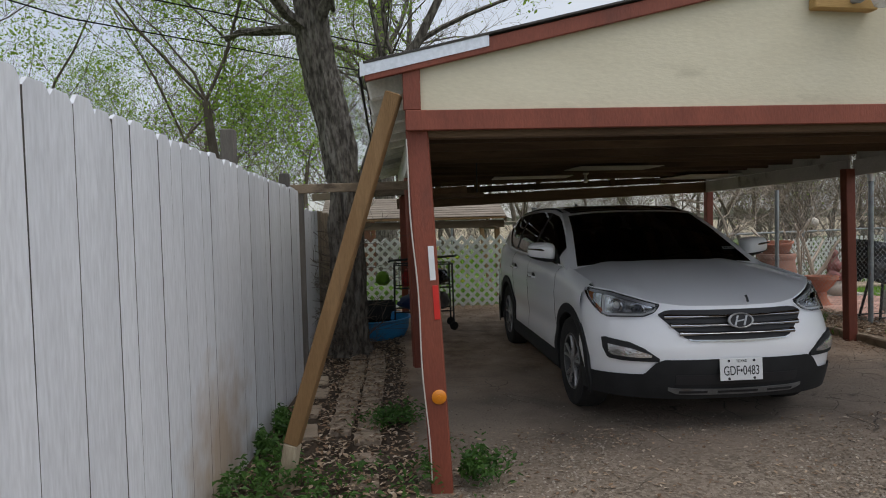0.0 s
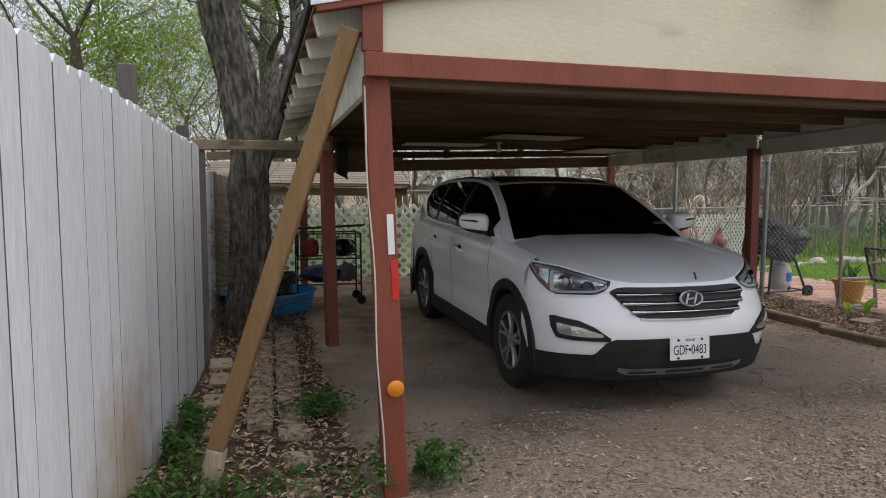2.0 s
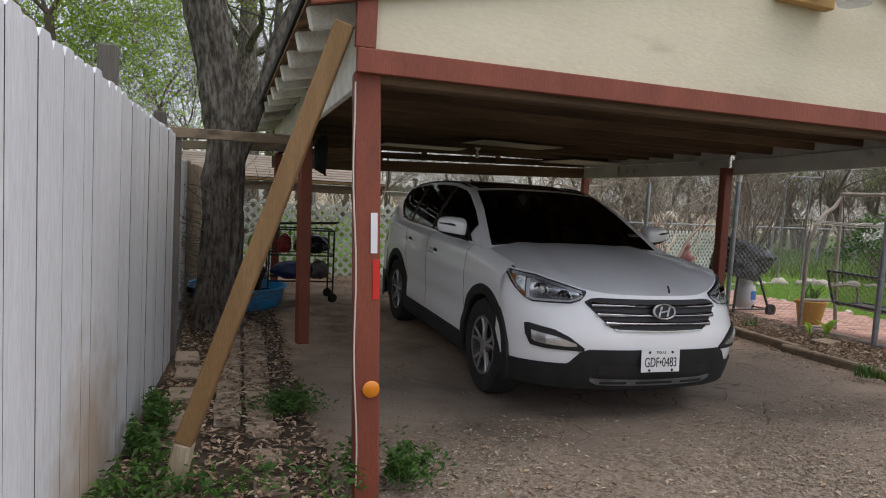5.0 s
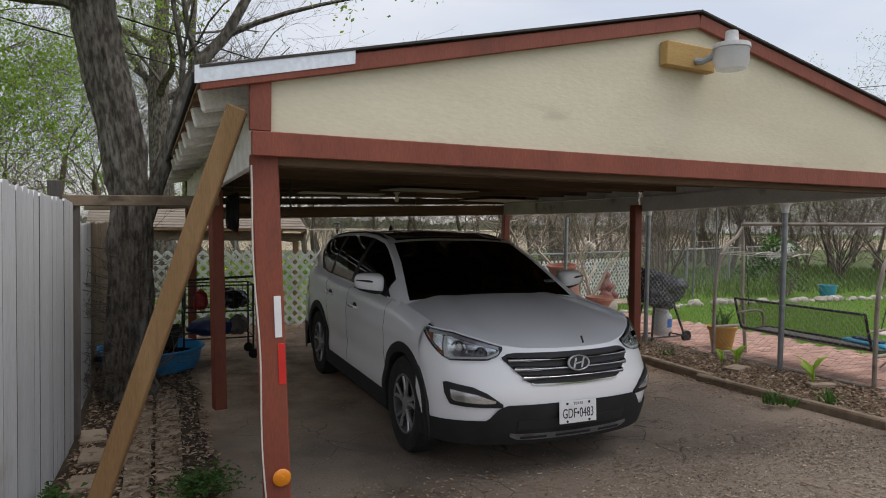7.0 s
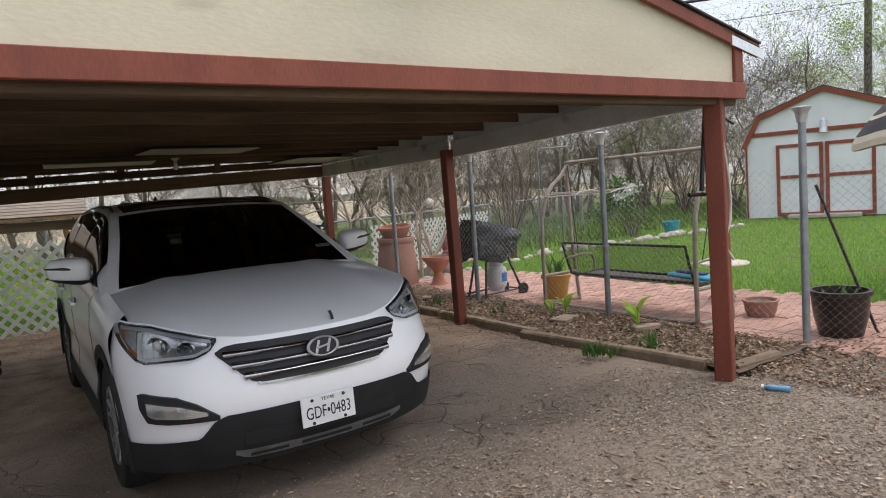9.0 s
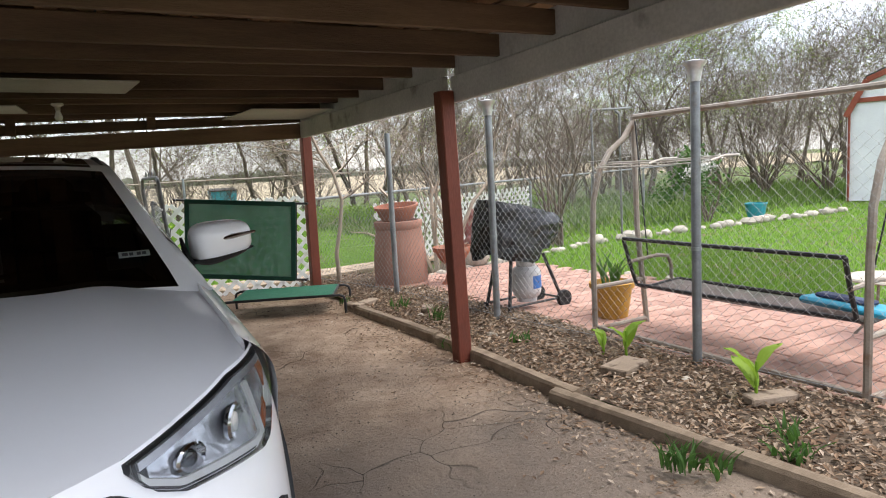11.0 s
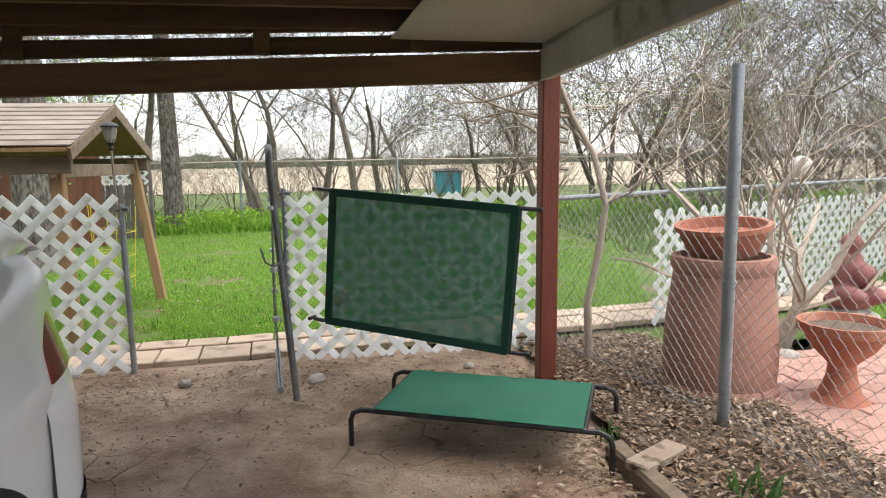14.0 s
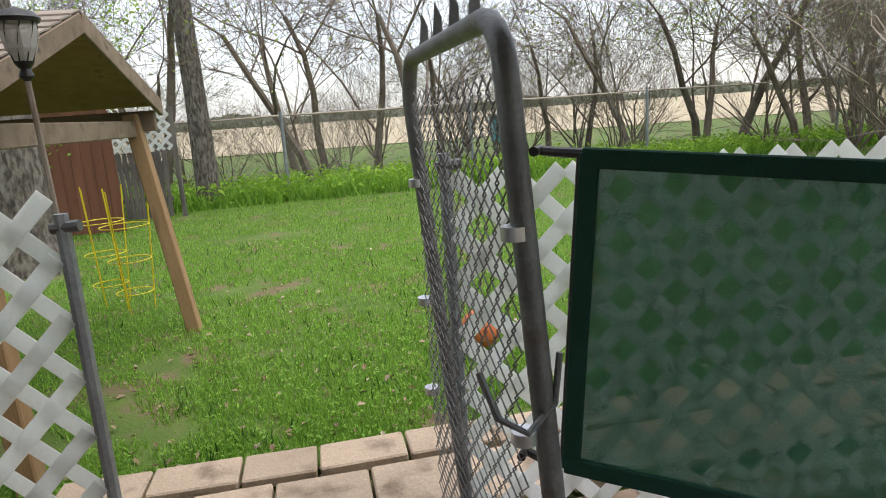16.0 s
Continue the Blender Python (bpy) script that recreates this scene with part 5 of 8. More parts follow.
# wipers, interior
for sg, x0 in ((1, 0.08), (1, -0.55)):
    bm = bm_new()
    tube(bm, [(x0 - 0.05, 1.31, 1.165), (x0 + 0.3, 1.38, 1.215), (x0 + 0.52, 1.42, 1.23)], 0.008, 5)
    part("wiper", bm, M_BLACK, car)
bm = bm_new()
box(bm, (0, 1.62, 1.04), (1.5, 0.5, 0.16), None, 0.05)
part("dashboard", bm, M_INTERIOR, car)
for x in (-0.38, 0.38):
    for y in (2.35, 3.25):
        bm = bm_new()
        box(bm, (x, y, 0.75), (0.5, 0.5, 0.2), None, 0.06)
        box(bm, (x, y + 0.28, 1.08), (0.46, 0.16, 0.6), Matrix.Rotation(-0.2, 4, "X"), 0.06)
        box(bm, (x, y + 0.36, 1.45), (0.24, 0.1, 0.16), None, 0.04)
        part("seat", bm, M_INTERIOR, car)
bm = bm_new()
box(bm, (0, 2.5, 0.35), (1.5, 3.8, 0.2), None, 0.03)
part("floor_pan", bm, M_INK, car)
bm = bm_new()
box(bm, (0, 0.85, 0.55), (1.1, 0.8, 0.6), None, 0.05)
part("engine_block", bm, M_INK, car)
bm = bm_new()
lathe(bm, [(0.02, 0), (0.03, 0.02), (0.008, 0.07), (0, 0.075)], 8, (0, 3.85, 1.62))
part("aerial", bm, M_BLACK, car)


def wheel(parent, x, y, sg):
    w = part("wheel", lathe(bm_new(), [(0.225, -0.10), (0.30, -0.115), (0.345, -0.105), (0.364, -0.07), (0.366, 0.0), (0.364, 0.07), (0.345, 0.105), (0.30, 0.115), (0.228, 0.10), (0.222, 0.08), (0.222, -0.08)], 44, cap=False), M_RUBBER, parent, "black tyre on a grey alloy rim", True)
    w.matrix_basis = Matrix.Translation((x, y, 0.366)) @ Matrix.Rotation(sg * math.pi / 2, 4, "Y")
    bm = bm_new()
    lathe(bm, [(0.226, 0.098), (0.222, 0.105), (0.205, 0.10), (0.212, 0.05), (0.205, -0.06)], 40, cap=False)
    part("rim", bm, M_GATEPIPE, w, "", True)
    for k in range(5):
        for off in (-0.14, 0.14):
            a, a2 = 2 * math.pi * k / 5 + off * 0.7, 2 * math.pi * k / 5 + off * 1.6
            bm = bm_new()
            tube(bm, [(0.045 * math.cos(a), 0.045 * math.sin(a), 0.082), (0.13 * math.cos((a + a2) / 2), 0.13 * math.sin((a + a2) / 2), 0.085), (0.208 * math.cos(a2), 0.208 * math.sin(a2), 0.092)], [0.019, 0.0125, 0.014], 8)
            part("spoke", bm, M_ALLOY, w, "", True)
    bm = bm_new()
    lathe(bm, [(0.06, 0.06), (0.055, 0.095), (0.03, 0.10), (0, 0.10)], 20)
    part("hub_cap", bm, M_ALLOY, w, "", True)
    # ink-black disc as wide as the rim, standing in for shade behind the spokes
    bm = bm_new()
    lathe(bm, [(0.2, -0.03), (0.2, -0.02), (0.04, -0.01), (0, -0.01)], 24)
    part("brake_disc", bm, M_INK, w, "", True)
    return w


for x, sg in ((-0.82, -1), (0.82, 1)):
    wheel(car, x, WF, sg)
    wheel(car, x, WR, sg)


# ---- chain link ----
def chainlink(parent, a, b, h, z0, cell=0.074, r=0.0017, bulge=0.0):
    """Woven wire between a and b (x, y): zigzag wires, each hooked round its neighbour."""
    a, b = Vector((*a, 0)), Vector((*b, 0))
    L = (b - a).length
    d, nrm = (b - a).normalized(), Vector((-(b - a).y, (b - a).x, 0)).normalized()
    verts, faces = [], []
    nw, ns = int(L / (cell / 2)), int(h / (cell / 2))
    for i in range(nw):
        base = len(verts)
        for j in range(ns + 1):
            s = i * cell / 2 + (0.52 * cell if (j + i) % 2 else -0.02 * cell)
            p = a + d * s + nrm * (0.003 * (1 if (j + i) % 2 else -1) + bulge * math.sin(3 * s) * math.sin(5 * j / ns)) + V(0, 0, z0 + j * cell / 2)
            for k in range(3):
                t = 2 * math.pi * k / 3
                verts.append(p + r * (math.cos(t) * nrm + math.sin(t) * d))
        for j in range(ns):
            for k in range(3):
                o = base + 3 * j
                faces.append((o + k, o + (k + 1) % 3, o + 3 + (k + 1) % 3, o + 3 + k))
    return raw("wire_mesh", verts, faces, M_WIRE, parent, "woven galvanised wire mesh", "stuff")


def pipe_post(parent, x, y, h, r=0.03, cap=True):
    bm = bm_new()
    tube(bm, [(x, y, -0.05), (x, y, h * 0.45), (x + 0.004, y, h)], r, 12)
    p = part("pipe_post", bm, M_GALV, parent, "galvanised pipe post", True)
    bm = bm_new()
    lathe(bm, [(r + 0.004, 0), (r + 0.005, 0.02), (r + 0.004, 0.025)], 12, (x, y, h * 0.42))
    part("band", bm, M_GALV, p, "", True)
    if cap:
        bm = bm_new()
        lathe(bm, [(r + 0.006, -0.03), (r + 0.016, 0.03), (r + 0.022, 0.06), (r + 0.045, 0.085), (r + 0.048, 0.10), (0.02, 0.112), (0, 0.112)], 16, (x, y, h))
        part("lamp_cap", bm, M_FLASH, p, "pale solar lamp cap", True)
    return p


FP = [(6.88, 4.05), (6.70, 6.15), (6.42, 8.20), (6.28, 10.08), (5.92, 11.78)]
side_fence = thing("chain_link_fence", "chain-link fence on tall galvanised posts beside the drive", "fence")
for (x, y), h, cap in zip(FP[:4], (1.98, 2.0, 1.98, 1.93), (True, True, True, False)):
    pipe_post(side_fence, x, y, h, 0.032, cap)
for a, b in zip(FP, FP[1:]):
    chainlink(side_fence, a, b, 1.52, 0.05)
chainlink(side_fence, (6.88, 4.05), (7.6, 1.6), 1.52, 0.05)
bm = bm_new()
tube(bm, [(x, y, 0.10 + 0.01 * math.sin(9 * y)) for x, y in FP], 0.003, 4)
part("bottom_wire", bm, M_WIRE, side_fence)

rear_fence = thing("garden_fence", "low chain-link fence with a top rail across the garden", "fence")
RF = [(5.92, 11.80), (8.6, 12.90), (11.3, 14.0), (14.0, 15.1), (17, 16.3), (20.2, 17.6)]
for x, y in RF[1:]:
    pipe_post(rear_fence, x, y, 1.2, 0.03, False)
for a, b in zip(RF, RF[1:]):
    bm = bm_new()
    tube(bm, [(*a, 1.18), (*b, 1.18)], 0.02, 8)
    part("top_rail", bm, M_GALV, rear_fence, "", True)
    chainlink(rear_fence, a, b, 1.14, 0.03, 0.075, 0.0018)
lattice("lattice_screen", (7.0, 12.22), (9.1, 13.07), 0.98, 0.04, "white diagonal lattice panel on the garden fence", 0.11)
lattice("lattice_screen", (9.12, 13.08), (11.2, 13.92), 0.98, 0.04, "white diagonal lattice panel on the garden fence", 0.11)

far_fence = thing("boundary_fence", "old chain-link boundary fence in front of the trees", "fence")
BF = [(-0.2, 22.6), (2.3, 22.9), (6.0, 23.4), (10.0, 23.9), (15.0, 24.5), (22, 25.4), (32, 26.6)]
for x, y in BF:
    pipe_post(far_fence, x, y, 1.62, 0.035, False)
for a, b in zip(BF, BF[1:]):
    bm = bm_new()
    tube(bm, [(*a, 1.55), (*((Vector(a) + Vector(b)) / 2), 1.53), (*b, 1.55)], 0.022, 6)
    part("top_rail", bm, M_RUSTPIPE, far_fence, "", True)
    chainlink(far_fence, a, b, 1.5, 0.02, 0.12, 0.002)

# ---- garden gate ----
gate = thing("garden_gate", "chain-link gate with a bent pipe frame, standing open", "gate")
GN, GF = V(3.915, 11.03, 0), V(3.835, 11.95, 0)
gate_lean = V(0.095, 0, 0)
gd = (GF - GN).normalized()
pts = [GN + gate_lean + V(0, 0, 0.03), GN + V(0, 0, 1.455)] + [GN + gd * (0.12 - 0.12 * math.cos(t)) + V(0, 0, 1.455 + 0.12 * math.sin(t)) for t in [0.3, 0.6, 0.9, 1.2, 1.5]]
pts += [GF - gd * (0.12 - 0.12 * math.cos(t)) + V(0, 0, 1.455 + 0.12 * math.sin(t)) for t in [1.5, 1.2, 0.9, 0.6, 0.3]] + [GF + V(0, 0, 1.455), GF + gate_lean + V(0, 0, 0.03)]
bm = bm_new()
tube(bm, pts, 0.0215, 10)
part("gate_frame", bm, M_GATEPIPE, gate, "bent galvanised pipe frame", True)
bm = bm_new()
tube(bm, [GN + V(0, 0, 0.10), GF + V(0, 0, 0.10)], 0.02, 8)
part("bottom_pipe", bm, M_GALV, gate, "", True)
chainlink(gate, (GN.x, GN.y), (GF.x, GF.y), 1.38, 0.11, 0.064, 0.0021, 0.012)
for z in (0.55, 0.85, 1.22):
    for q in (GN, GF):
        bm = bm_new()
        lathe(bm, [(0.023, -0.012), (0.0245, -0.012), (0.0245, 0.012), (0.023, 0.012)], 12, q + V(0, 0, z))
        part("band", bm, M_FLASH, gate, "", True)
for i in range(4):
    p = GN + gd * (0.18 + 0.16 * i)
    bm = bm_new()
    prism(bm, [p + V(-0.012, 0, 1.56), p + V(0.012, 0, 1.56), p + V(0.014, 0, 1.635), p + V(0.0, 0, 1.67), p + V(-0.013, 0, 1.56)], (0.002, 0.004, 0))
    part("spike", bm, M_GALV, gate)
bm = bm_new()
tube(bm, [GN + V(-0.075, 0.0, 0.98), GN + V(-0.05, -0.02, 0.90), GN + V(0.0, -0.03, 0.87), GN + V(0.055, -0.01, 0.91), GN + V(0.07, 0.0, 1.0)], 0.0065, 8)
part("latch", bm, M_GATEPIPE, gate, "bent fork latch", True)

# ---- elevated pet cots ----
def cot_frame(th, L, W, H):
    legs = []
    for y in (-W / 2, W / 2):
        bm = bm_new()
        pts = [(-L / 2 - 0.13, y, 0), (-L / 2 - 0.13, y, H - 0.06), (-L / 2 - 0.115, y, H - 0.02), (-L / 2 - 0.07, y, H), (L / 2 + 0.07, y, H), (L / 2 + 0.115, y, H - 0.02), (L / 2 + 0.13, y, H - 0.06), (L / 2 + 0.13, y, 0)]
        tube(bm, pts, 0.0145, 8)
        part("side_tube", bm, M_BLACKSTEEL, th, "black bent steel tube", True)
    for x in (-L / 2, L / 2):
        bm = bm_new()
        tube(bm, [(x, -W / 2, H), (x, W / 2, H)], 0.0145, 8)
        part("end_tube", bm, M_BLACKSTEEL, th, "black steel tube", True)


def cot_cloth(th, L, W, H, m, sag, hem=True):
    rows = [[(-L / 2 + L * i / 22, -W / 2 + W * j / 12, H + 0.016 - sag * math.sin(math.pi * i / 22) * math.sin(math.pi * j / 12) + 0.004 * noise.noise((i * 0.5, j * 0.6, 1))) for j in range(13)] for i in range(23)]
    bm = bm_new()
    grid_faces(bm, rows)
    part("cloth", bm, m, th, "taut green woven cloth", True)
    if hem:
        for y in (-W / 2 + 0.02, W / 2 - 0.02):
            bm = bm_new()
            box(bm, (0, y, H + 0.016), (L, 0.055, 0.022), None, 0.004)
            part("hem", bm, M_GREEN_HEM, th)
        for x in (-L / 2 + 0.02, L / 2 - 0.02):
            bm = bm_new()
            box(bm, (x, 0, H + 0.0155), (0.055, W - 0.01, 0.019), None, 0.004)
            part("hem", bm, M_GREEN_HEM, th)


cot = thing("pet_cot", "green elevated pet cot with black tube legs on the dirt", "pet cot", (5.055, 10.355, 0.0), -26.4, "pet cots")
cot_frame(cot, 1.07, 0.64, 0.20)
cot_cloth(cot, 1.06, 0.66, 0.20, M_GREEN_CLOTH2, 0.02, False)
hang = thing("pet_cot", "green pet cot hung upright between gate and post", "pet cot", group="pet cots")
hc = [V(4.222, 11.73, 0.345), V(5.395, 11.01, 0.22), V(5.405, 11.03, 1.185), V(4.222, 11.71, 1.29)]
xa = ((hc[1] - hc[0]) + (hc[2] - hc[3])).normalized()
ya = ((hc[3] - hc[0]) + (hc[2] - hc[1])).normalized()
za = xa.cross(ya).normalized()
ya = za.cross(xa)
mid = sum(hc, V(0, 0, 0)) / 4
rotm = Matrix((xa, ya, za)).transposed().to_4x4()
hang.matrix_basis = Matrix.Translation(mid) @ rotm
HL, HW = (hc[1] - hc[0]).length, (hc[3] - hc[0]).length
cot_frame(hang, HL - 0.02, HW, -0.02)
cot_cloth(hang, HL - 0.03, HW + 0.02, -0.02, M_GREEN_CLOTH, 0.0, True)

# ---- edging timbers, pavers ----
for a, b in (((5.60, 9.95, 0.03), (5.66, 8.0, 0.045)), ((5.64, 7.95, 0.04), (5.60, 6.15, 0.045)), ((5.54, 6.3, 0.03), (5.70, 4.25, 0.04)), ((5.75, 4.05, 0.03), (6.3, 4.0, 0.03))):
    ob = thing("edging_timber", "weathered grey timber edging the planting bed", "edging", group="bed edging")
    bm = bm_new()
    a, b = Vector(a), Vector(b)
    d = (b - a).normalized()
    s = V(-d.y, d.x, 0)
    rows = []
    for i in range(29):
        p = a.lerp(b, i / 28)
        ring = []
        for sx, sz in ((-1, -1), (-1, 0.6), (-0.7, 1), (0.2, 1.04), (0.75, 1), (1, 0.55), (1, -1)):
            k = 1 + 0.16 * noise.noise(p * 3 + V(sx, sz, 2) * 1.3) + 0.07 * noise.noise(p * 11 + V(sx, sz, 5))
            ring.append(p + s * sx * 0.046 * k + V(0, 0, sz * 0.05 * k))
        rows.append(ring)
    vs = grid_faces(bm, rows, True)
    bm.faces.new(vs[0])
    bm.faces.new(vs[-1])
    part("timber", bm, M_OLDWOOD, ob)

path = thing("stepping_path", "path of worn concrete slabs littered with leaves", "path")
rp = random.Random(8)
for col, (x0, x1) in enumerate(((-0.46, -0.27), (-0.25, -0.06))):
    y = 3.9 if col else 4.95
    while y < 7.9:
        ln = rp.uniform(0.16, 0.24)
        if rp.random() < 0.12:
            y += ln
            continue
        bm = bm_new()
        box(bm, ((x0 + x1) / 2 + 0.02 * math.sin(y), y + ln / 2, 0.022 + dip(x0, y)), (x1 - x0 + rp.uniform(-0.03, 0.01), ln - 0.02, 0.05), pose(0, 0, 0, rp.uniform(-2, 2), rp.uniform(-2.5, 2.5), rp.uniform(-4, 4)), 0.008)
        part("slab", bm, M_PATHSTONE, path)
        y += ln
for x, y in ((-0.68, 6.2), (-0.7, 5.6), (-0.66, 5.05), (-0.72, 6.7)):
    bm = bm_new()
    box(bm, (x, y, 0.014 + dip(x, y)), (0.2, 0.30, 0.05), pose(0, 0, 0, 1, 2, rp.uniform(-8, 8)), 0.008)
    part("slab", bm, M_PATHSTONE, path)

walkway = thing("garden_walkway", "curved walkway of tan concrete pavers behind the lattice", "walkway")


def walk_pt(s, o):
    x = 2.2 + s
    return V(x, 12.16 + 0.05 * s + 0.006 * s * s + o, 0.0)


s = 0.0
while s < 8.0:
    ln = rp.uniform(0.30, 0.38)
    for o, w in ((0.0, 0.36), (0.33, 0.22)):
        c = walk_pt(s + ln / 2 + (0.15 if o else 0), o)
        bm = bm_new()
        box(bm, c + V(0, 0, 0.02 + rp.uniform(-0.004, 0.004)), (ln - 0.012, w - 0.012, 0.05), pose(0, 0, 0, rp.uniform(-0.6, 0.6), rp.uniform(-0.6, 0.6), 3 + s), 0.007)
        part("paver", bm, M_PAVER, walkway)
    s += ln

# ---- terracotta urn and pots ----
def pot(name, label, prof, m, base, seg=32, soil=None, wob=0.0, rim_part=None):
    th = thing(name, label, "pot", base)
    part("vessel", lathe(bm_new(), prof, seg, wob=wob), m, th, "", True)
    if soil:
        part("soil", lathe(bm_new(), [(soil[0], soil[1]), (soil[0] * 0.6, soil[1] + 0.02), (0, soil[1] + 0.015)], 20), M_SOIL, th, "", True)
    return th


urn = thing("terracotta_urn", "large bell-shaped terracotta urn on the patio", "urn", (6.66, 10.72, 0.0))
part("foot", lathe(bm_new(), [(0, 0), (0.352, 0.0), (0.358, 0.05), (0.338, 0.082), (0.30, 0.084)], 40), M_TERRA2, urn, "", True)
part("body", lathe(bm_new(), [(0.336, 0.08), (0.342, 0.14), (0.343, 0.26), (0.335, 0.42), (0.32, 0.56), (0.302, 0.68), (0.292, 0.765)], 40, cap=False), M_TERRA2, urn, "", True)
part("rim", lathe(bm_new(), [(0.291, 0.76), (0.304, 0.79), (0.312, 0.83), (0.306, 0.865), (0.272, 0.87), (0.272, 0.80)], 40, cap=False), M_TERRA2, urn, "thick rolled rim", True)
bowl = thing("terracotta_bowl", "tilted terracotta bowl resting on the urn", "pot")
bowl.matrix_basis = pose(6.66, 10.72, 0.88, 3, -5, 0)
part("vessel", lathe(bm_new(), [(0.0, 0.0), (0.20, 0.0), (0.245, 0.10), (0.26, 0.15), (0.285, 0.155), (0.285, 0.185), (0.255, 0.185), (0.24, 0.12), (0, 0.11)], 36), M_TERRA, bowl, "", True)
ped = thing("pedestal_planter", "terracotta bowl planter on a flared pedestal", "pot", (7.22, 10.34, 0.0))
part("vessel", lathe(bm_new(), [(0.0, 0), (0.165, 0.0), (0.165, 0.02), (0.12, 0.06), (0.085, 0.16), (0.075, 0.24), (0.10, 0.27), (0.17, 0.34), (0.225, 0.43), (0.25, 0.445), (0.255, 0.50), (0.235, 0.50), (0.22, 0.44), (0, 0.43)], 36), M_TERRA, ped, "", True)
part("soil", lathe(bm_new(), [(0.215, 0.455), (0.1, 0.475), (0, 0.47)], 20), M_SOIL, ped, "", True)

ypot = pot("yellow_flowerpot", "mustard-yellow clay flowerpot with strap-leaved bulbs", [(0, 0), (0.135, 0), (0.185, 0.30), (0.205, 0.305), (0.21, 0.355), (0.19, 0.36), (0.18, 0.30), (0, 0.29)], M_YELLOWPOT, (7.33, 7.62, 0), soil=(0.178, 0.31))


def blades(n, h0, h1, spread, width, seed, lean=0.6, m=M_WEED, parent=None, name="leaf"):
    r = random.Random(seed)
    for _ in range(n):
        a, h, w = r.uniform(0, 6.283), r.uniform(h0, h1), width * r.uniform(0.7, 1.2)
        d, side = V(math.cos(a), math.sin(a), 0), V(-math.sin(a), math.cos(a), 0)
        b0 = V(r.uniform(-spread, spread), r.uniform(-spread, spread), 0)
        ln = lean * r.uniform(0.3, 1.0)
        bm = bm_new()
        pts = [b0 + d * (ln * h * (k / 5) ** 2) + V(0, 0, h * (k / 5) * (1 - 0.18 * ln * (k / 5) ** 2)) for k in range(6)]
        ws = [0.5, 0.85, 1, 0.85, 0.5, 0.04]
        grid_faces(bm, [[p - side * w * q / 2, p + V(0, 0, -0.004), p + side * w * q / 2] for p, q in zip(pts, ws)])
        part(name, bm, m, parent, "", True)


pl = thing("potted_bulbs", "green strap-leaved plant growing in the yellow pot", "plant", (7.33, 7.62, 0.31))
blades(16, 0.22, 0.40, 0.08, 0.035, 3, 0.7, M_WEED, pl)
for x, y, sd, n, hh in ((6.42, 6.55, 1, 3, 0.30), (6.34, 5.45, 2, 3, 0.36), (6.36, 6.72, 6, 2, 0.24)):
    pl = thing("canna_shoot", "young bright-green canna shoots in dry leaves", "plant", (x, y, 0.04), group="canna shoots")
    rc = random.Random(sd)
    bm = bm_new()
    tube(bm, [(0, 0, -0.02), (0.006, 0.004, hh * 0.45), (0.0, 0.0, hh * 0.7)], [0.011, 0.009, 0.006], 8)
    part("stem", bm, M_CANNA, pl, "", True)
    for k in range(n):
        a_, z0, ln_ = 2.4 * k + rc.uniform(0, 1.5), hh * (0.25 + 0.4 * k / n), hh * rc.uniform(0.62, 0.85)
        d_, sd_, up_ = V(math.cos(a_), math.sin(a_), 0), V(-math.sin(a_), math.cos(a_), 0), rc.uniform(0.7, 1.1)
        rows = []
        for q in range(9):
            t = q / 8
            c_ = V(0, 0, z0) + d_ * ln_ * 0.62 * t ** 1.3 + V(0, 0, ln_ * up_ * (t - 0.32 * t * t))
            w_ = 0.21 * ln_ * math.sin(math.pi * min(1, 0.06 + 0.94 * t)) ** 0.75
            rows.append([c_ + sd_ * w_ * e + V(0, 0, 0.35 * w_ * abs(e) + 0.006 * math.sin(9 * t + 4 * e)) for e in (-1, -0.5, 0, 0.5, 1)])
        bm = bm_new()
        grid_faces(bm, rows)
        part("leaf", bm, M_CANNA, pl, "", True)
for x, y, sd, n, hh, wd in ((5.98, 8.55, 4, 26, 0.22, 0.012), (5.95, 9.35, 5, 18, 0.16, 0.02), (5.82, 4.9, 7, 26, 0.16, 0.022), (6.0, 5.05, 8, 20, 0.16, 0.02), (6.35, 4.5, 9, 18, 0.14, 0.02), (6.1, 7.4, 11, 16, 0.14, 0.02), (5.62, 7.7, 12, 10, 0.10, 0.014), (5.62, 10.1, 13, 10, 0.10, 0.014), (5.36, 5.17, 14, 30, 0.16, 0.02), (5.46, 5.05, 15, 22, 0.13, 0.02)):
    pl = thing("weed_clump", "clump of green weeds among dry leaves", "plant", (x, y, 0.03), group="weed clumps")
    blades(n, hh * 0.5, hh, 0.07, wd, sd, 0.9, M_WEED, pl)

for x, y, r, h, m_, nm, lb in ((7.35, 3.98, 0.24, 0.44, M_DARKGLAZE, "glazed_planter", "large dark brown glazed planter on the patio"), (7.72, 4.95, 0.17, 0.20, M_TERRA2, "clay_pot", "low carved pink clay pot on the patio"), (16.2, 12.3, 0.22, 0.34, M_TEAL, "teal_planter", "teal glazed planter at the border")):
    pot(nm, lb, [(0, 0), (r * 0.72, 0), (r * 0.92, h * 0.45), (r, h * 0.9), (r * 1.08, h * 0.92), (r * 1.08, h), (r * 0.94, h), (r * 0.9, h * 0.8), (0, h * 0.78)], m_, (x, y, 0), soil=(r * 0.9, h * 0.82))
pl = thing("potted_shrub", "sparse plant in the dark planter", "plant", (7.35, 3.98, 0.36))
blades(9, 0.06, 0.12, 0.12, 0.03, 21, 0.9, M_WEED, pl)

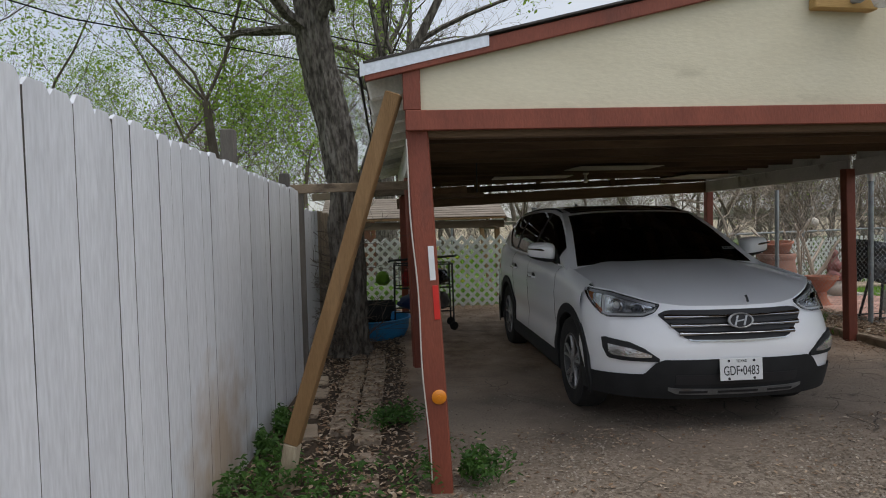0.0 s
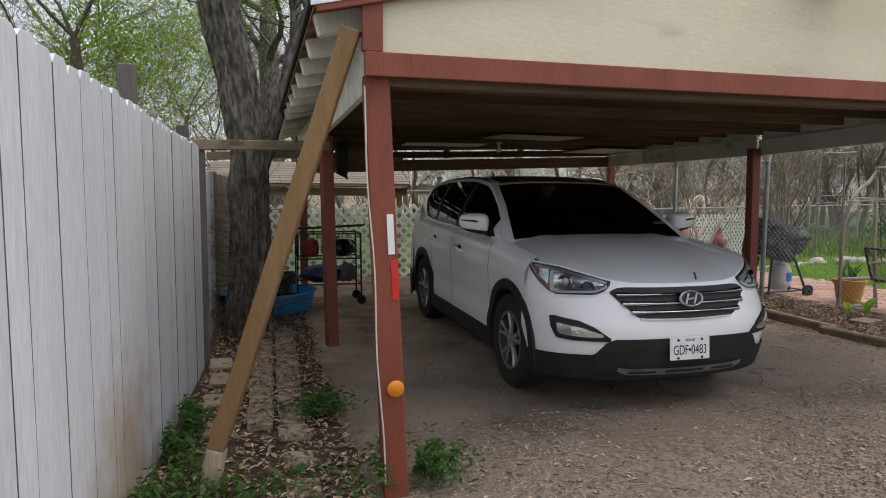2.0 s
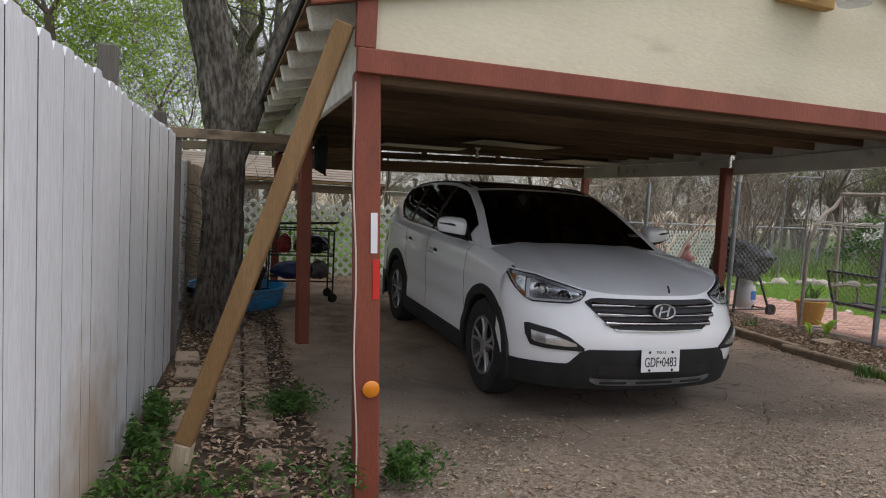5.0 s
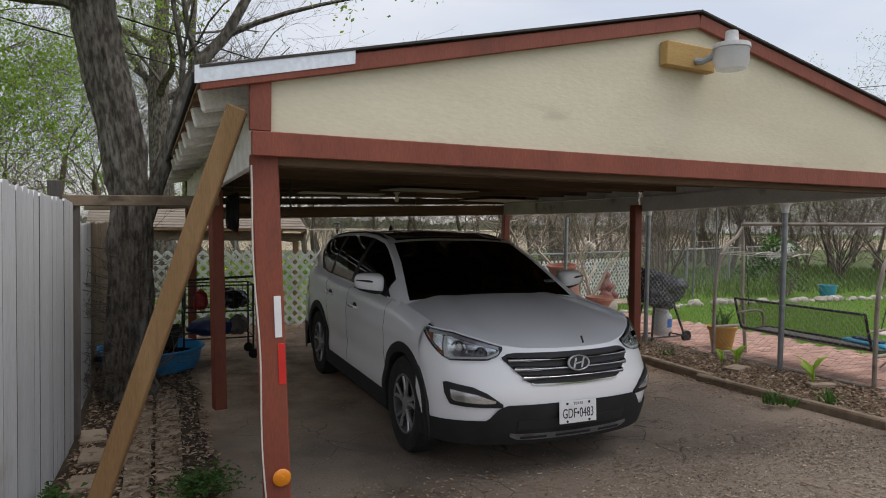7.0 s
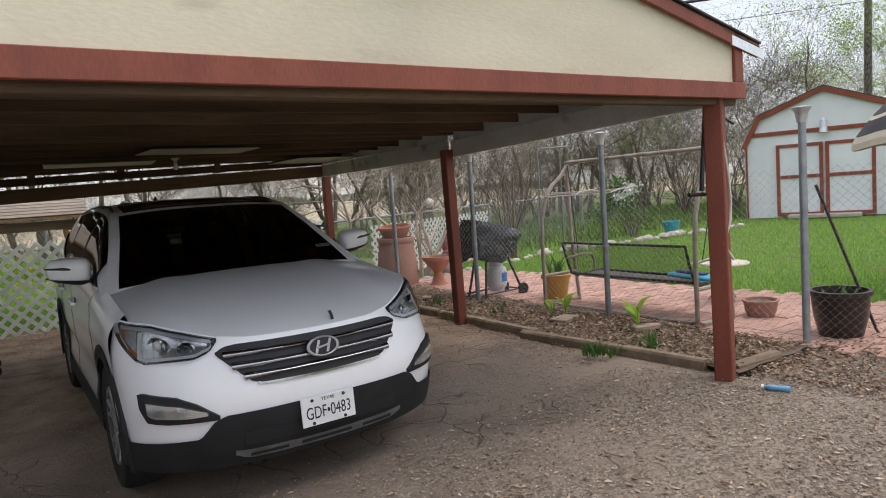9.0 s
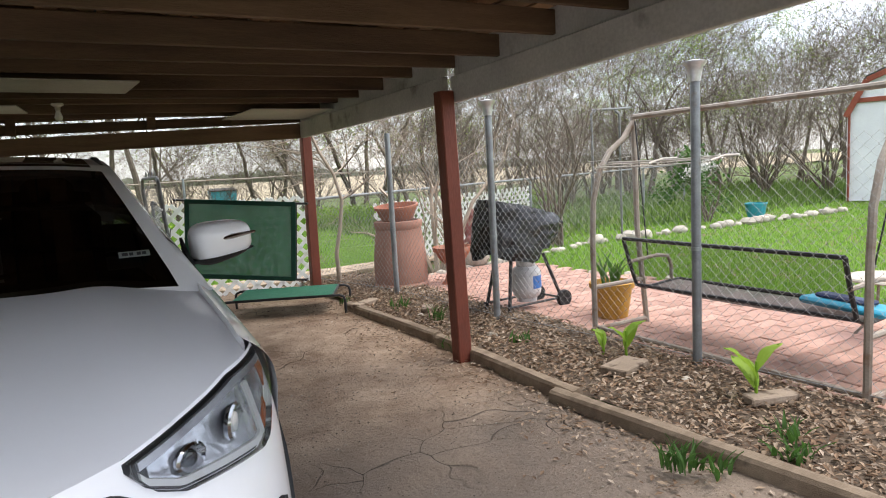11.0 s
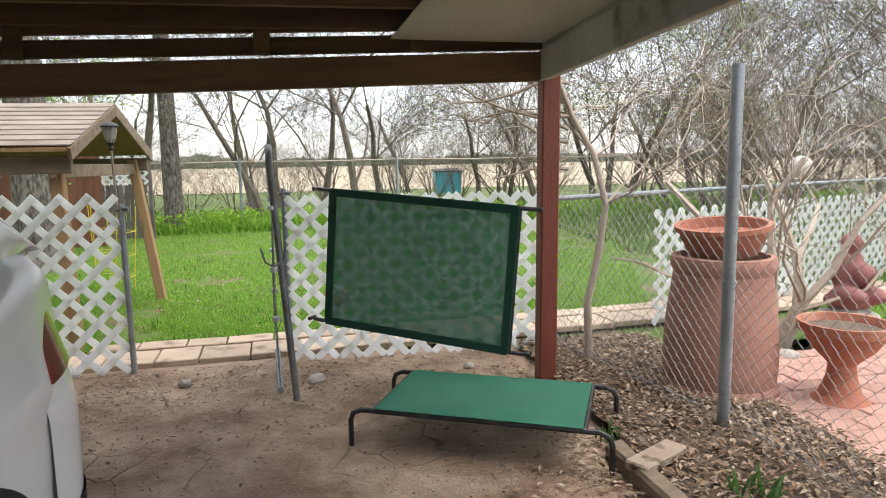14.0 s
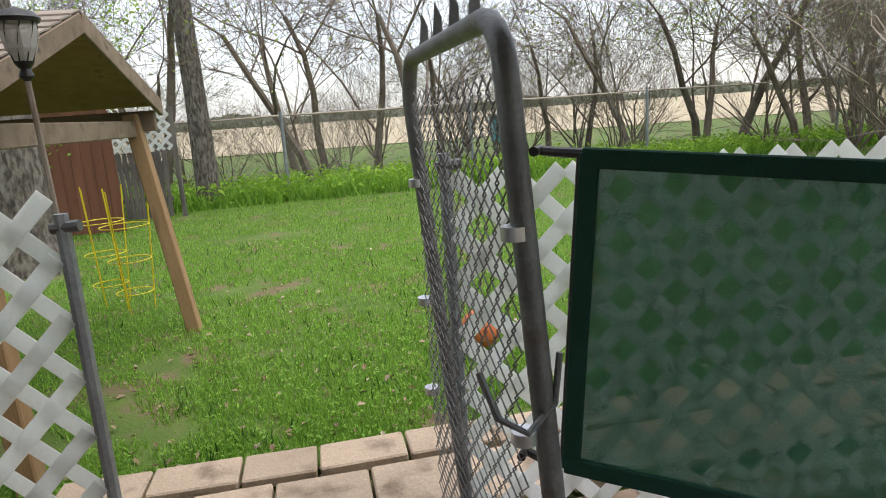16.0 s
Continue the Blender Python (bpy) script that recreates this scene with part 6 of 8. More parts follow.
bottle = thing("plastic_bottle", "crushed light-blue plastic bottle on the gravel", "bottle", (5.56, 3.59, 0.022), 112)
bm = bm_new()
lathe(bm, [(0, -0.10), (0.03, -0.095), (0.034, -0.05), (0.028, 0.0), (0.034, 0.04), (0.03, 0.08), (0.013, 0.105), (0.013, 0.12)], 16, wob=0.12)
ob = part("shell", bm, plain("pale_blue_plastic", (0.13, 0.33, 0.52), 0.35), bottle, "", True)
ob.matrix_basis = pose(0, 0, 0, 0, 90, 0) @ Matrix.Diagonal((0.6, 1, 0.8, 1))
bm = bm_new()
lathe(bm, [(0, 0.094), (0.015, 0.094), (0.015, 0.110), (0, 0.112)], 14)
ob = part("cap", bm, M_PLATE, bottle, "white cap", True)
ob.matrix_basis = pose(0, 0, 0, 0, 90, 0)
rack = thing("wire_rack", "pale wire drying rack hung on the swing frame", "rack")
for k, (dx, dz) in enumerate(((0.0, 0.0), (0.10, 0.02), (0.20, 0.035), (0.30, 0.03))):
    bm = bm_new()
    tube(bm, [(6.84 + dx * 0.6, 7.24, 1.43 + dz), (6.80 + dx, 6.6, 1.425 + dz), (6.72 + dx, 6.05, 1.44 + dz)], 0.0055, 6)
    part("wire", bm, M_ROPE, rack, "", True)
for y_, x0_ in ((6.05, 6.72), (6.65, 6.80)):
    bm = bm_new()
    tube(bm, [(x0_, y_, 1.445), (x0_ + 0.15, y_, 1.475), (x0_ + 0.30, y_, 1.475)], 0.007, 6)
    part("end_wire", bm, M_ROPE, rack, "", True)

# ---- covered grill ----
grill = thing("grill", "kettle grill under a black vinyl cover, on wheels", "grill", (6.95, 8.52, 0.0), 4)
rows = []
for i in range(34):
    t = min(1.0, i / 25)          # up the skirt, then in over the top
    k = max(0.0, (i - 25) / 8)
    z = 0.70 + 0.45 * t
    row = []
    for j in range(72):
        a = 2 * math.pi * j / 72
        lx, ly = (0.52 - 0.05 * t) * (1 - 0.97 * k), (0.29 - 0.07 * t ** 2) * (1 - 0.97 * k)
        cx = math.copysign(abs(math.cos(a)) ** 0.72, math.cos(a)) * lx
        cy = math.copysign(abs(math.sin(a)) ** 0.72, math.sin(a)) * ly
        if cx > 0:
            cx *= 1 - 0.42 * abs(0.55 - t) ** 1.1 * (1.6 if t < 0.55 else 1.0)
        p = V(cx * 5.5, cy * 5.5, z * 5.0)
        crease = 0.17 * abs(noise.noise(p)) + 0.10 * abs(noise.noise(p * 2.3)) - 0.07
        hang_ = -0.08 * (1 - t) ** 1.5 * (0.5 + noise.noise((a * 1.6, 2.0, 0.5))) + 0.05 * (1 - t) * (1 if cx > 0 else -1)
        row.append((cx * (1 - crease), cy * (1 - crease), z + hang_ - 0.24 * (cx + 0.35) * t ** 1.5 - 0.05 * abs(noise.noise((cx * 6, cy * 6, 8))) + 0.03 * k))
    rows.append(row)
bm = bm_new()
vs = grid_faces(bm, rows, True)
bm.faces.new(vs[-1])
part("cover", bm, M_COVER, grill, "creased black vinyl cover", True)
for x0, y0, x1, y1 in ((-0.32, -0.18, -0.22, -0.12), (-0.32, 0.2, -0.22, 0.12), (0.40, -0.18, 0.20, -0.12), (0.40, 0.2, 0.20, 0.12)):
    bm = bm_new()
    tube(bm, [(x0, y0, 0.06 if x0 > 0 else 0.0), (x1, y1, 0.58)], 0.018, 8)
    part("leg", bm, M_BLACKSTEEL, grill, "", True)
for y in (-0.19, 0.21):
    bm = bm_new()
    lathe(bm, [(0.03, -0.025), (0.085, -0.025), (0.09, 0.0), (0.085, 0.025), (0.03, 0.025), (0, 0.02)], 20)
    ob = part("wheel", bm, M_BLACK, grill, "", True)
    ob.matrix_basis = pose(0.41, y, 0.09, 90, 0, 0)
for a, b in (((-0.33, -0.18, 0.10), (0.42, -0.18, 0.10)), ((-0.33, 0.2, 0.10), (0.42, 0.2, 0.10)), ((0.41, -0.24, 0.09), (0.41, 0.26, 0.09))):
    bm = bm_new()
    tube(bm, [a, b], 0.012, 6)
    part("rail", bm, M_BLACKSTEEL, grill, "", True)
tank = thing("propane_tank", "white propane tank under the covered grill", "gas tank", (7.0, 8.50, 0.10))
part("body", lathe(bm_new(), [(0.0, 0.03), (0.10, 0.03), (0.14, 0.07), (0.152, 0.12), (0.152, 0.28), (0.14, 0.33), (0.09, 0.37), (0.0, 0.38)], 32), M_TANK, tank, "", True)
part("foot_ring", lathe(bm_new(), [(0.10, 0.0), (0.105, 0.0), (0.105, 0.05), (0.10, 0.05)], 24), M_TANK, tank, "", True)
part("collar", lathe(bm_new(), [(0.095, 0.35), (0.10, 0.35), (0.10, 0.46), (0.095, 0.46)], 24), M_TANK, tank, "", True)
part("valve", lathe(bm_new(), [(0.02, 0.37), (0.02, 0.42), (0.035, 0.425), (0.035, 0.445), (0, 0.45)], 12), M_BLACK, tank, "", True)
bm = bm_new()
grid_faces(bm, [[(0.154 * math.cos(t), 0.154 * math.sin(t), z) for z in (0.14, 0.27)] for t in [radians(-100 + 6 * i) for i in range(12)]])
part("label", bm, M_BLUELABEL, tank, "blue sticker")

# ---- swing bench in its arched frame ----
swing = thing("garden_swing", "two-seat mesh swing bench in an arched pipe frame", "swing bench")
for y in (7.28, 5.08):
    bm = bm_new()
    pts = [(6.80, y, 0.0), (6.80, y, 0.85), (6.82, y, 1.15), (6.90, y, 1.40), (7.02, y, 1.56), (7.18, y, 1.66), (7.30, y, 1.80)]
    tube(bm, pts, 0.024, 8)
    part("arch", bm, M_RUSTPIPE, swing, "bent pipe arch", True)
    bm = bm_new()
    tube(bm, [(7.30, y, 1.86), (7.32, y, 0.9), (7.42, y, 0.0)], 0.024, 8)
    part("rear_leg", bm, M_RUSTPIPE, swing, "", True)
    for z, x1 in ((0.42, 7.37), (0.06, 7.41)):
        bm = bm_new()
        tube(bm, [(6.80, y, z), (x1, y, z)], 0.02, 8)
        part("brace", bm, M_RUSTPIPE, swing, "", True)
for x, z in ((7.30, 1.84), (6.82, 0.07)):
    bm = bm_new()
    tube(bm, [(x, 7.30, z), (x, 5.0, z)], 0.022, 8)
    part("cross_pipe", bm, M_RUSTPIPE, swing, "", True)
SB = [(6.92, 0.84), (6.99, 0.62), (7.06, 0.44), (7.16, 0.40), (7.5, 0.42), (7.58, 0.42)]
for y in (7.05, 5.28):
    bm = bm_new()
    tube(bm, [(x, y, z) for x, z in SB], 0.016, 8)
    part("seat_side", bm, M_BLACKSTEEL, swing, "", True)
    bm = bm_new()
    tube(bm, [(6.97, y, 0.64), (7.3, y, 0.66), (7.44, y, 0.64), (7.48, y, 0.55), (7.48, y, 0.43)], 0.016, 8)
    part("armrest", bm, M_RUSTPIPE, swing, "", True)
    bm = bm_new()
    tube(bm, [(7.2, y, 0.64), (7.29, y + (0.2 if y > 6 else -0.17), 1.80)], 0.006, 5)
    part("hanger", bm, M_BLACKSTEEL, swing)
for x, z in (SB[0], SB[2], SB[5]):
    bm = bm_new()
    tube(bm, [(x, 7.05, z), (x, 5.28, z)], 0.016, 8)
    part("seat_rail", bm, M_BLACKSTEEL, swing, "", True)
M_SLING = mesh_cloth("sling_mesh", (0.05, 0.05, 0.05), (0.075, 0.07, 0.065), 0.55)
M_SEATPAD = mesh_cloth("seat_mesh", (0.13, 0.12, 0.115), (0.19, 0.175, 0.165), 0.12)
bm = bm_new()
grid_faces(bm, [[(x, 7.04 - 1.75 * j / 10, z) for j in range(11)] for x, z in SB[:3]])
part("back_sling", bm, M_SLING, swing, "dark see-through mesh back")
bm = bm_new()
grid_faces(bm, [[(x, 7.04 - 1.75 * j / 10, z - 0.015 * math.sin(math.pi * j / 10)) for j in range(11)] for x, z in SB[2:]])
part("seat_sling", bm, M_SEATPAD, swing, "grey mesh seat")
board = thing("toy_board", "bright cyan plastic board lying on the swing seat", "toy", (7.28, 5.45, 0.44), 78)
bm = bm_new()
box(bm, (0, 0, 0.035), (0.62, 0.20, 0.05), None, 0.02)
part("deck", bm, M_CYAN, board, "", True)
bm = bm_new()
box(bm, (0.02, 0, 0.075), (0.40, 0.10, 0.03), None, 0.012)
part("pad", bm, M_NAVY, board)
tbl = thing("patio_table", "small round glass-topped patio table", "table", (8.35, 5.75, 0))
part("tabletop", lathe(bm_new(), [(0, 0.46), (0.27, 0.46), (0.28, 0.47), (0.27, 0.485), (0, 0.485)], 32), M_STONE, tbl, "pale round top", True)
for k in range(3):
    a = 2.1 * k
    bm = bm_new()
    tube(bm, [(0.05 * math.cos(a), 0.05 * math.sin(a), 0.46), (0.06 * math.cos(a), 0.06 * math.sin(a), 0.2), (0.22 * math.cos(a), 0.22 * math.sin(a), 0)], 0.012, 6)
    part("leg", bm, M_RUSTPIPE, tbl, "", True)

# ---- pool, cart, clutter under the carport ----
pool = thing("paddling_pool", "blue plastic paddling pool on the soil", "paddling pool", (-0.28, 9.14, -0.02))
part("basin", lathe(bm_new(), [(0, 0.01), (0.50, 0.0), (0.56, 0.12), (0.575, 0.25), (0.60, 0.275), (0.615, 0.27), (0.60, 0.285), (0.565, 0.28), (0.55, 0.15), (0.48, 0.03), (0, 0.025)], 44, wob=0.006), M_POOL, pool, "", True)
part("water", lathe(bm_new(), [(0.55, 0.17), (0.3, 0.17), (0, 0.17)], 32), M_WATER, pool)

cart = thing("shopping_cart", "black wire shopping cart loaded with bags", "cart", (0.52, 9.55, 0.0), 0)
for x in (-0.42, 0.42):
    for y in (-0.24, 0.24):
        bm = bm_new()
        tube(bm, [(x, y, 0.09), (x * 0.98, y, 0.95)], 0.013, 6)
        part("upright", bm, M_BLACKSTEEL, cart, "", True)
        bm = bm_new()
        lathe(bm, [(0.02, -0.015), (0.06, -0.015), (0.062, 0.015), (0.02, 0.015)], 16)
        ob = part("wheel", bm, M_RUBBER, cart, "", True)
        ob.matrix_basis = pose(x, y, 0.062, 90, 0, 20)
for z in (0.28, 0.62, 0.95):
    bm = bm_new()
    tube(bm, [(-0.42, -0.24, z), (0.42, -0.24, z), (0.42, 0.24, z), (-0.42, 0.24, z)], 0.011, 6, closed=True)
    part("rail", bm, M_BLACKSTEEL, cart, "", True)
bm = bm_new()
for i in range(15):
    x = -0.40 + 0.8 * i / 14
    tube(bm, [(x, -0.24, 0.95), (x, -0.24, 0.62), (x, 0.24, 0.60), (x, 0.24, 0.95)], 0.0025, 4)
for z in (0.70, 0.78, 0.86):
    tube(bm, [(-0.41, -0.24, z), (0.41, -0.24, z), (0.41, 0.24, z), (-0.41, 0.24, z)], 0.0025, 4, closed=True)
part("basket", bm, M_BLACKSTEEL, cart, "open black wire basket", kind="stuff")
bm = bm_new()
tube(bm, [(-0.5, -0.24, 1.0), (-0.46, -0.24, 1.02), (0.44, -0.22, 1.06), (0.5, 0.0, 1.06)], 0.016, 8)
part("handle", bm, M_BLACK, cart, "", True)


def bag(name, label, c, s, m, seed):
    th = thing(name, label, "bag", c)
    r = random.Random(seed)
    bm = bm_new()
    bmesh.ops.create_icosphere(bm, subdivisions=3, radius=1)
    for v in bm.verts:
        k = 1 + 0.22 * noise.noise(v.co * 2.2 + V(seed, 0, 0)) + 0.08 * noise.noise(v.co * 6)
        v.co = V(v.co.x * s[0] * k, v.co.y * s[1] * k, max(v.co.z, -0.75) * s[2] * k + s[2] * 0.78)
    part("sack", bm, m, th, "", True)
    return th


bag("rubbish_bag", "crumpled black plastic bag in the cart", (0.66, 9.52, 0.64), (0.24, 0.18, 0.14), M_COVER, 2)
bag("cloth_bag", "dark blue cloth bag under the cart basket", (0.45, 9.55, 0.29), (0.30, 0.18, 0.13), M_NAVY, 3)
bag("grey_bag", "grey bag on the lower rack of the cart", (0.78, 9.55, 0.29), (0.13, 0.17, 0.14), M_DARKPOST, 9)
bag("red_bag", "small red bag in the cart basket", (0.30, 9.40, 0.64), (0.09, 0.08, 0.14), M_REDPLASTIC, 4)
bag("green_bag", "crumpled lime-green plastic bag on the cart", (-0.06, 9.5, 0.66), (0.10, 0.08, 0.11), M_CANNA, 5)
crate = thing("plastic_crate", "black plastic crate beside the cart", "crate", (-0.12, 9.75, 0.0))
for sx, sy, dx, dy in ((0.4, 0.02, 0, -0.15), (0.4, 0.02, 0, 0.15), (0.02, 0.3, -0.2, 0), (0.02, 0.3, 0.2, 0)):
    bm = bm_new()
    box(bm, (dx, dy, 0.2), (sx, sy, 0.4), None, 0.004)
    part("side", bm, M_BLACK, crate)
hose = thing("hose_reel", "black hose coil and red strap hung below the beam", "hose")
for k in range(5):
    bm = bm_new()
    tube(bm, [(0.42 + 0.02 * k, 7.45 + 0.13 * math.cos(t), 1.85 + (0.15 + 0.01 * k) * math.sin(t)) for t in [2 * math.pi * i / 20 for i in range(20)]], 0.014, 6, closed=True)
    part("coil", bm, M_BLACK, hose, "", True)
bm = bm_new()
tube(bm, [(0.50, 7.4, 2.0 - 0.045 * i) if i % 2 else (0.52, 7.46, 2.0 - 0.045 * i) for i in range(9)], 0.013, 6)
part("strap", bm, M_REDPLASTIC, hose, "red strap", True)
box_shelf = thing("hanging_shelf", "dark board shelf hung under the roof", "shelf")
bm = bm_new()
beam(bm, (0.45, 7.8, 1.84), (1.15, 7.85, 1.86), 0.35, 0.05)
part("board", bm, M_JOIST, box_shelf)
bm = bm_new()
beam(bm, (0.5, 7.8, 1.90), (0.95, 7.85, 1.92), 0.3, 0.09)
part("board", bm, M_DECK, box_shelf)
for x in (0.5, 1.1):
    bm = bm_new()
    tube(bm, [(x, 7.8, 1.85), (x, 7.8, 2.25)], 0.008, 5)
    part("hanger", bm, M_BLACKSTEEL, box_shelf)
# rope and tools on the front right post
rope = thing("post_rope", "loop of pale rope round the front post", "rope")
bm = bm_new()
tube(bm, [(5.47, 3.93, 2.08), (5.50, 3.925, 1.85), (5.58, 3.93, 1.55), (5.63, 3.95, 1.35), (5.60, 3.94, 1.22), (5.50, 3.935, 1.05), (5.56, 3.935, 0.98), (5.64, 3.95, 0.92)], 0.011, 6)
part("strand", bm, M_ROPE, rope, "", True)
brk = thing("wall_bracket", "black iron bracket on the front post", "bracket")
for a, b, r_ in (((5.47, 4.03, 2.05), (5.42, 4.05, 1.45), 0.018), ((5.28, 4.06, 1.43), (5.56, 4.04, 1.42), 0.016), ((5.56, 3.98, 2.0), (5.70, 3.95, 1.93), 0.01)):
    bm = bm_new()
    tube(bm, [a, b], r_, 6)
    part("bar", bm, M_BLACKSTEEL, brk)

# ---- shelter, lantern and garden at the back ----
shelter = thing("garden_shelter", "low timber shelter with a tan shingle gable roof", "shelter")
SX0, SX1, SY0, SY1, SYM = -1.2, 2.30, 12.52, 14.95, 13.73
for x, y, h in ((2.16, 12.68, 1.55), (2.20, 14.82, 1.55), (-1.0, 12.68, 1.55), (-1.0, 14.82, 1.55)):
    bm = bm_new()
    beam(bm, (x + (0.16 if y > 14 else 0.03), y, -0.05), (x - (0.05 if y > 14 else 0), y, h), 0.095, 0.095, 0.007)
    part("post", bm, M_CEDAR, shelter, "cedar post")
for y0, y1 in ((SY0, SYM), (SYM, SY1)):
    z0, z1 = (1.60, 2.02) if y0 == SY0 else (2.02, 1.60)
    bm = bm_new()
    prism(bm, [V(SX0, y0, z0), V(SX1, y0, z0), V(SX1, y1, z1), V(SX0, y1, z1)], (0, 0, 0.03))
    part("roof_deck", bm, M_CEDAR, shelter)
    n = 9
    for i in range(n):
        a, b = i / n, (i + 1.15) / n
        bm = bm_new()
        prism(bm, [V(SX0 - 0.02, y0 + (y1 - y0) * a, z0 + (z1 - z0) * a + (0.045 if z1 > z0 else 0.034)), V(SX1 + 0.03, y0 + (y1 - y0) * a, z0 + (z1 - z0) * a + (0.045 if z1 > z0 else 0.034)),
                   V(SX1 + 0.03, y0 + (y1 - y0) * b, z0 + (z1 - z0) * b + (0.034 if z1 > z0 else 0.045)), V(SX0 - 0.02, y0 + (y1 - y0) * b, z0 + (z1 - z0) * b + (0.034 if z1 > z0 else 0.045))], (0, 0, 0.008))
        part("shingle_course", bm, M_ROOFTAN, shelter, "course of tan shingles")
    bm = bm_new()
    beam(bm, (SX1 + 0.02, y0, z0 - 0.02), (SX1 + 0.02, y1, z1 - 0.02), 0.03, 0.10, 0.004)
    part("barge_board", bm, M_OLDWOOD, shelter)
for y in (12.62, 14.86):
    bm = bm_new()
    beam(bm, (SX0, y, 1.50), (SX1, y, 1.50), 0.05, 0.14)
    part("eave_beam", bm, M_OLDWOOD, shelter)
bm = bm_new()
beam(bm, (2.16, 12.6, 1.45), (2.16, 14.9, 1.45), 0.05, 0.11)
part("tie_beam", bm, M_OLDWOOD, shelter)
lant = thing("garden_lantern", "black lantern with glass panes on a slim pole", "lamp", (2.764, 12.03, 0.57))
lant.scale = (0.68, 0.68, 0.68)
bm = bm_new()
tube(bm, [(0.05, 0, -0.86), (0.0, 0, 1.52)], 0.013, 8)
part("pole", bm, M_RUSTPIPE, lant, "slim rusty pole", True)
part("base", lathe(bm_new(), [(0.012, 1.50), (0.03, 1.52), (0.02, 1.55), (0.035, 1.57), (0.04, 1.58), (0, 1.58)], 16), M_BLACKSTEEL, lant, "", True)
part("glass", lathe(bm_new(), [(0.035, 1.58), (0.058, 1.63), (0.072, 1.70), (0.07, 1.74)], 12), M_MILKY, lant, "frosted glass", False)
part("roof", lathe(bm_new(), [(0.085, 1.735), (0.09, 1.75), (0.07, 1.775), (0.02, 1.79), (0, 1.80)], 18), M_BLACKSTEEL, lant, "", True)
for k in range(8):
    bm = bm_new()
    for sgn in (1,):
        tube(bm, [((0.037 + 0.036 * math.sin(1.4 * t)) * math.cos(0.785 * k + 0.6 * t), (0.037 + 0.036 * math.sin(1.4 * t)) * math.sin(0.785 * k + 0.6 * t), 1.58 + 0.16 * t) for t in [i / 6 for i in range(7)]], 0.003, 4)
    part("glazing_bar", bm, M_BLACKSTEEL, lant)
bm = bm_new()
lathe(bm, [(0.018, 1.58), (0.03, 1.66), (0.0, 1.70)], 10)
part("candle", bm, M_BULB, lant)

brown = thing("board_screen", "brown board screen beside the boundary fence", "screen", (-1.6, 20.2, 0))
for i in range(12):
    bm = bm_new()
    box(bm, (i * 0.152, 0.004 * (i % 2), 0.92), (0.148, 0.02, 1.84), pose(0, 0, 0, 0, 0, 0), 0.003)
    part("board", bm, M_BROWNBOARD, brown)
grey = thing("picket_gate", "weathered grey picket gate beside the boundary fence", "gate", (-0.53, 21.5, 0))
for i in range(13):
    bm = bm_new()
    box(bm, (-0.05 + i * 0.088, 0, 0.55), (0.07, 0.02, 1.1), pose(0, 0, 0, 0, random.uniform(-2, 2), 0), 0.003)
    part("picket", bm, M_DARKPOST, grey)
for z in (0.3, 0.85):
    bm = bm_new()
    box(bm, (0.48, 0.03, z), (1.15, 0.03, 0.07), None, 0.003)
    part("rail", bm, M_DARKPOST, grey)
lattice("lattice_screen", (-0.62, 21.4), (0.62, 21.55), 0.62, 1.12, "white lattice panel fixed above the picket gate", 0.12)
for x in (-0.64, 0.65):
    ob = thing("lattice_post", "weathered post holding the small lattice", "post", (x, 21.62, 0), group="lattice posts")
    bm = bm_new()
    beam(bm, (0, 0, -0.05), (0, 0, 1.8), 0.07, 0.07)
    part("timber", bm, M_DARKPOST, ob)

for x, y in ((1.42, 15.9), (1.75, 15.5)):
    cage = thing("tomato_cage", "yellow wire tomato cage standing in bare soil", "plant support", (x, y, 0), group="tomato cages")
    for k in range(3):
        a = 2.09 * k + 0.4
        bm = bm_new()
        tube(bm, [(0.13 * math.cos(a), 0.13 * math.sin(a), -0.03), (0.21 * math.cos(a), 0.21 * math.sin(a), 1.0)], 0.006, 5)
        part("stake", bm, M_YELLOWWIRE, cage)
    for z in (0.15, 0.42, 0.70):
        rr = 0.13 + 0.08 * z
        bm = bm_new()
        tube(bm, [(rr * math.cos(t), rr * math.sin(t), z) for t in [2 * math.pi * i / 24 for i in range(24)]], 0.005, 5, closed=True)
        part("ring", bm, M_YELLOWWIRE, cage)
ball = thing("ball", "faded orange ball lying on the lawn", "ball", (4.30, 13.7, 0))
bm = bm_new()
bmesh.ops.create_uvsphere(bm, u_segments=20, v_segments=12, radius=0.12, matrix=Matrix.Translation((0, 0, 0.13)))
part("shell", bm, plain("faded_orange", (0.62, 0.17, 0.06), 0.6), ball, "", True)

# dumpster far off, orb, clothes line frame, figure
bin_ = thing("dumpster", "dark teal metal dumpster beyond the trees", "container", (9.6, 36.0, 0))
bin_.scale = (0.6, 0.6, 0.7)
bm = bm_new()
prism(bm, [V(-0.9, -0.6, 0.1), V(0.9, -0.6, 0.1), V(1.0, -0.6, 1.5), V(-1.0, -0.6, 1.5)], (0, 1.3, 0))
part("body", bm, M_TEAL, bin_)
bm = bm_new()
box(bm, (0, 0.05, 1.55), (2.1, 1.4, 0.08), pose(0, 0, 0, 6, 0, 0), 0.02)
part("lid", bm, M_BLACK, bin_)
orb = thing("hanging_orb", "white round ornament hung in the crepe myrtle", "ornament", (8.35, 12.2, 1.37))
bm = bm_new()
bmesh.ops.create_uvsphere(bm, u_segments=20, v_segments=12, radius=0.10)
part("shell", bm, M_PANELWHITE, orb, "", True)
bm = bm_new()
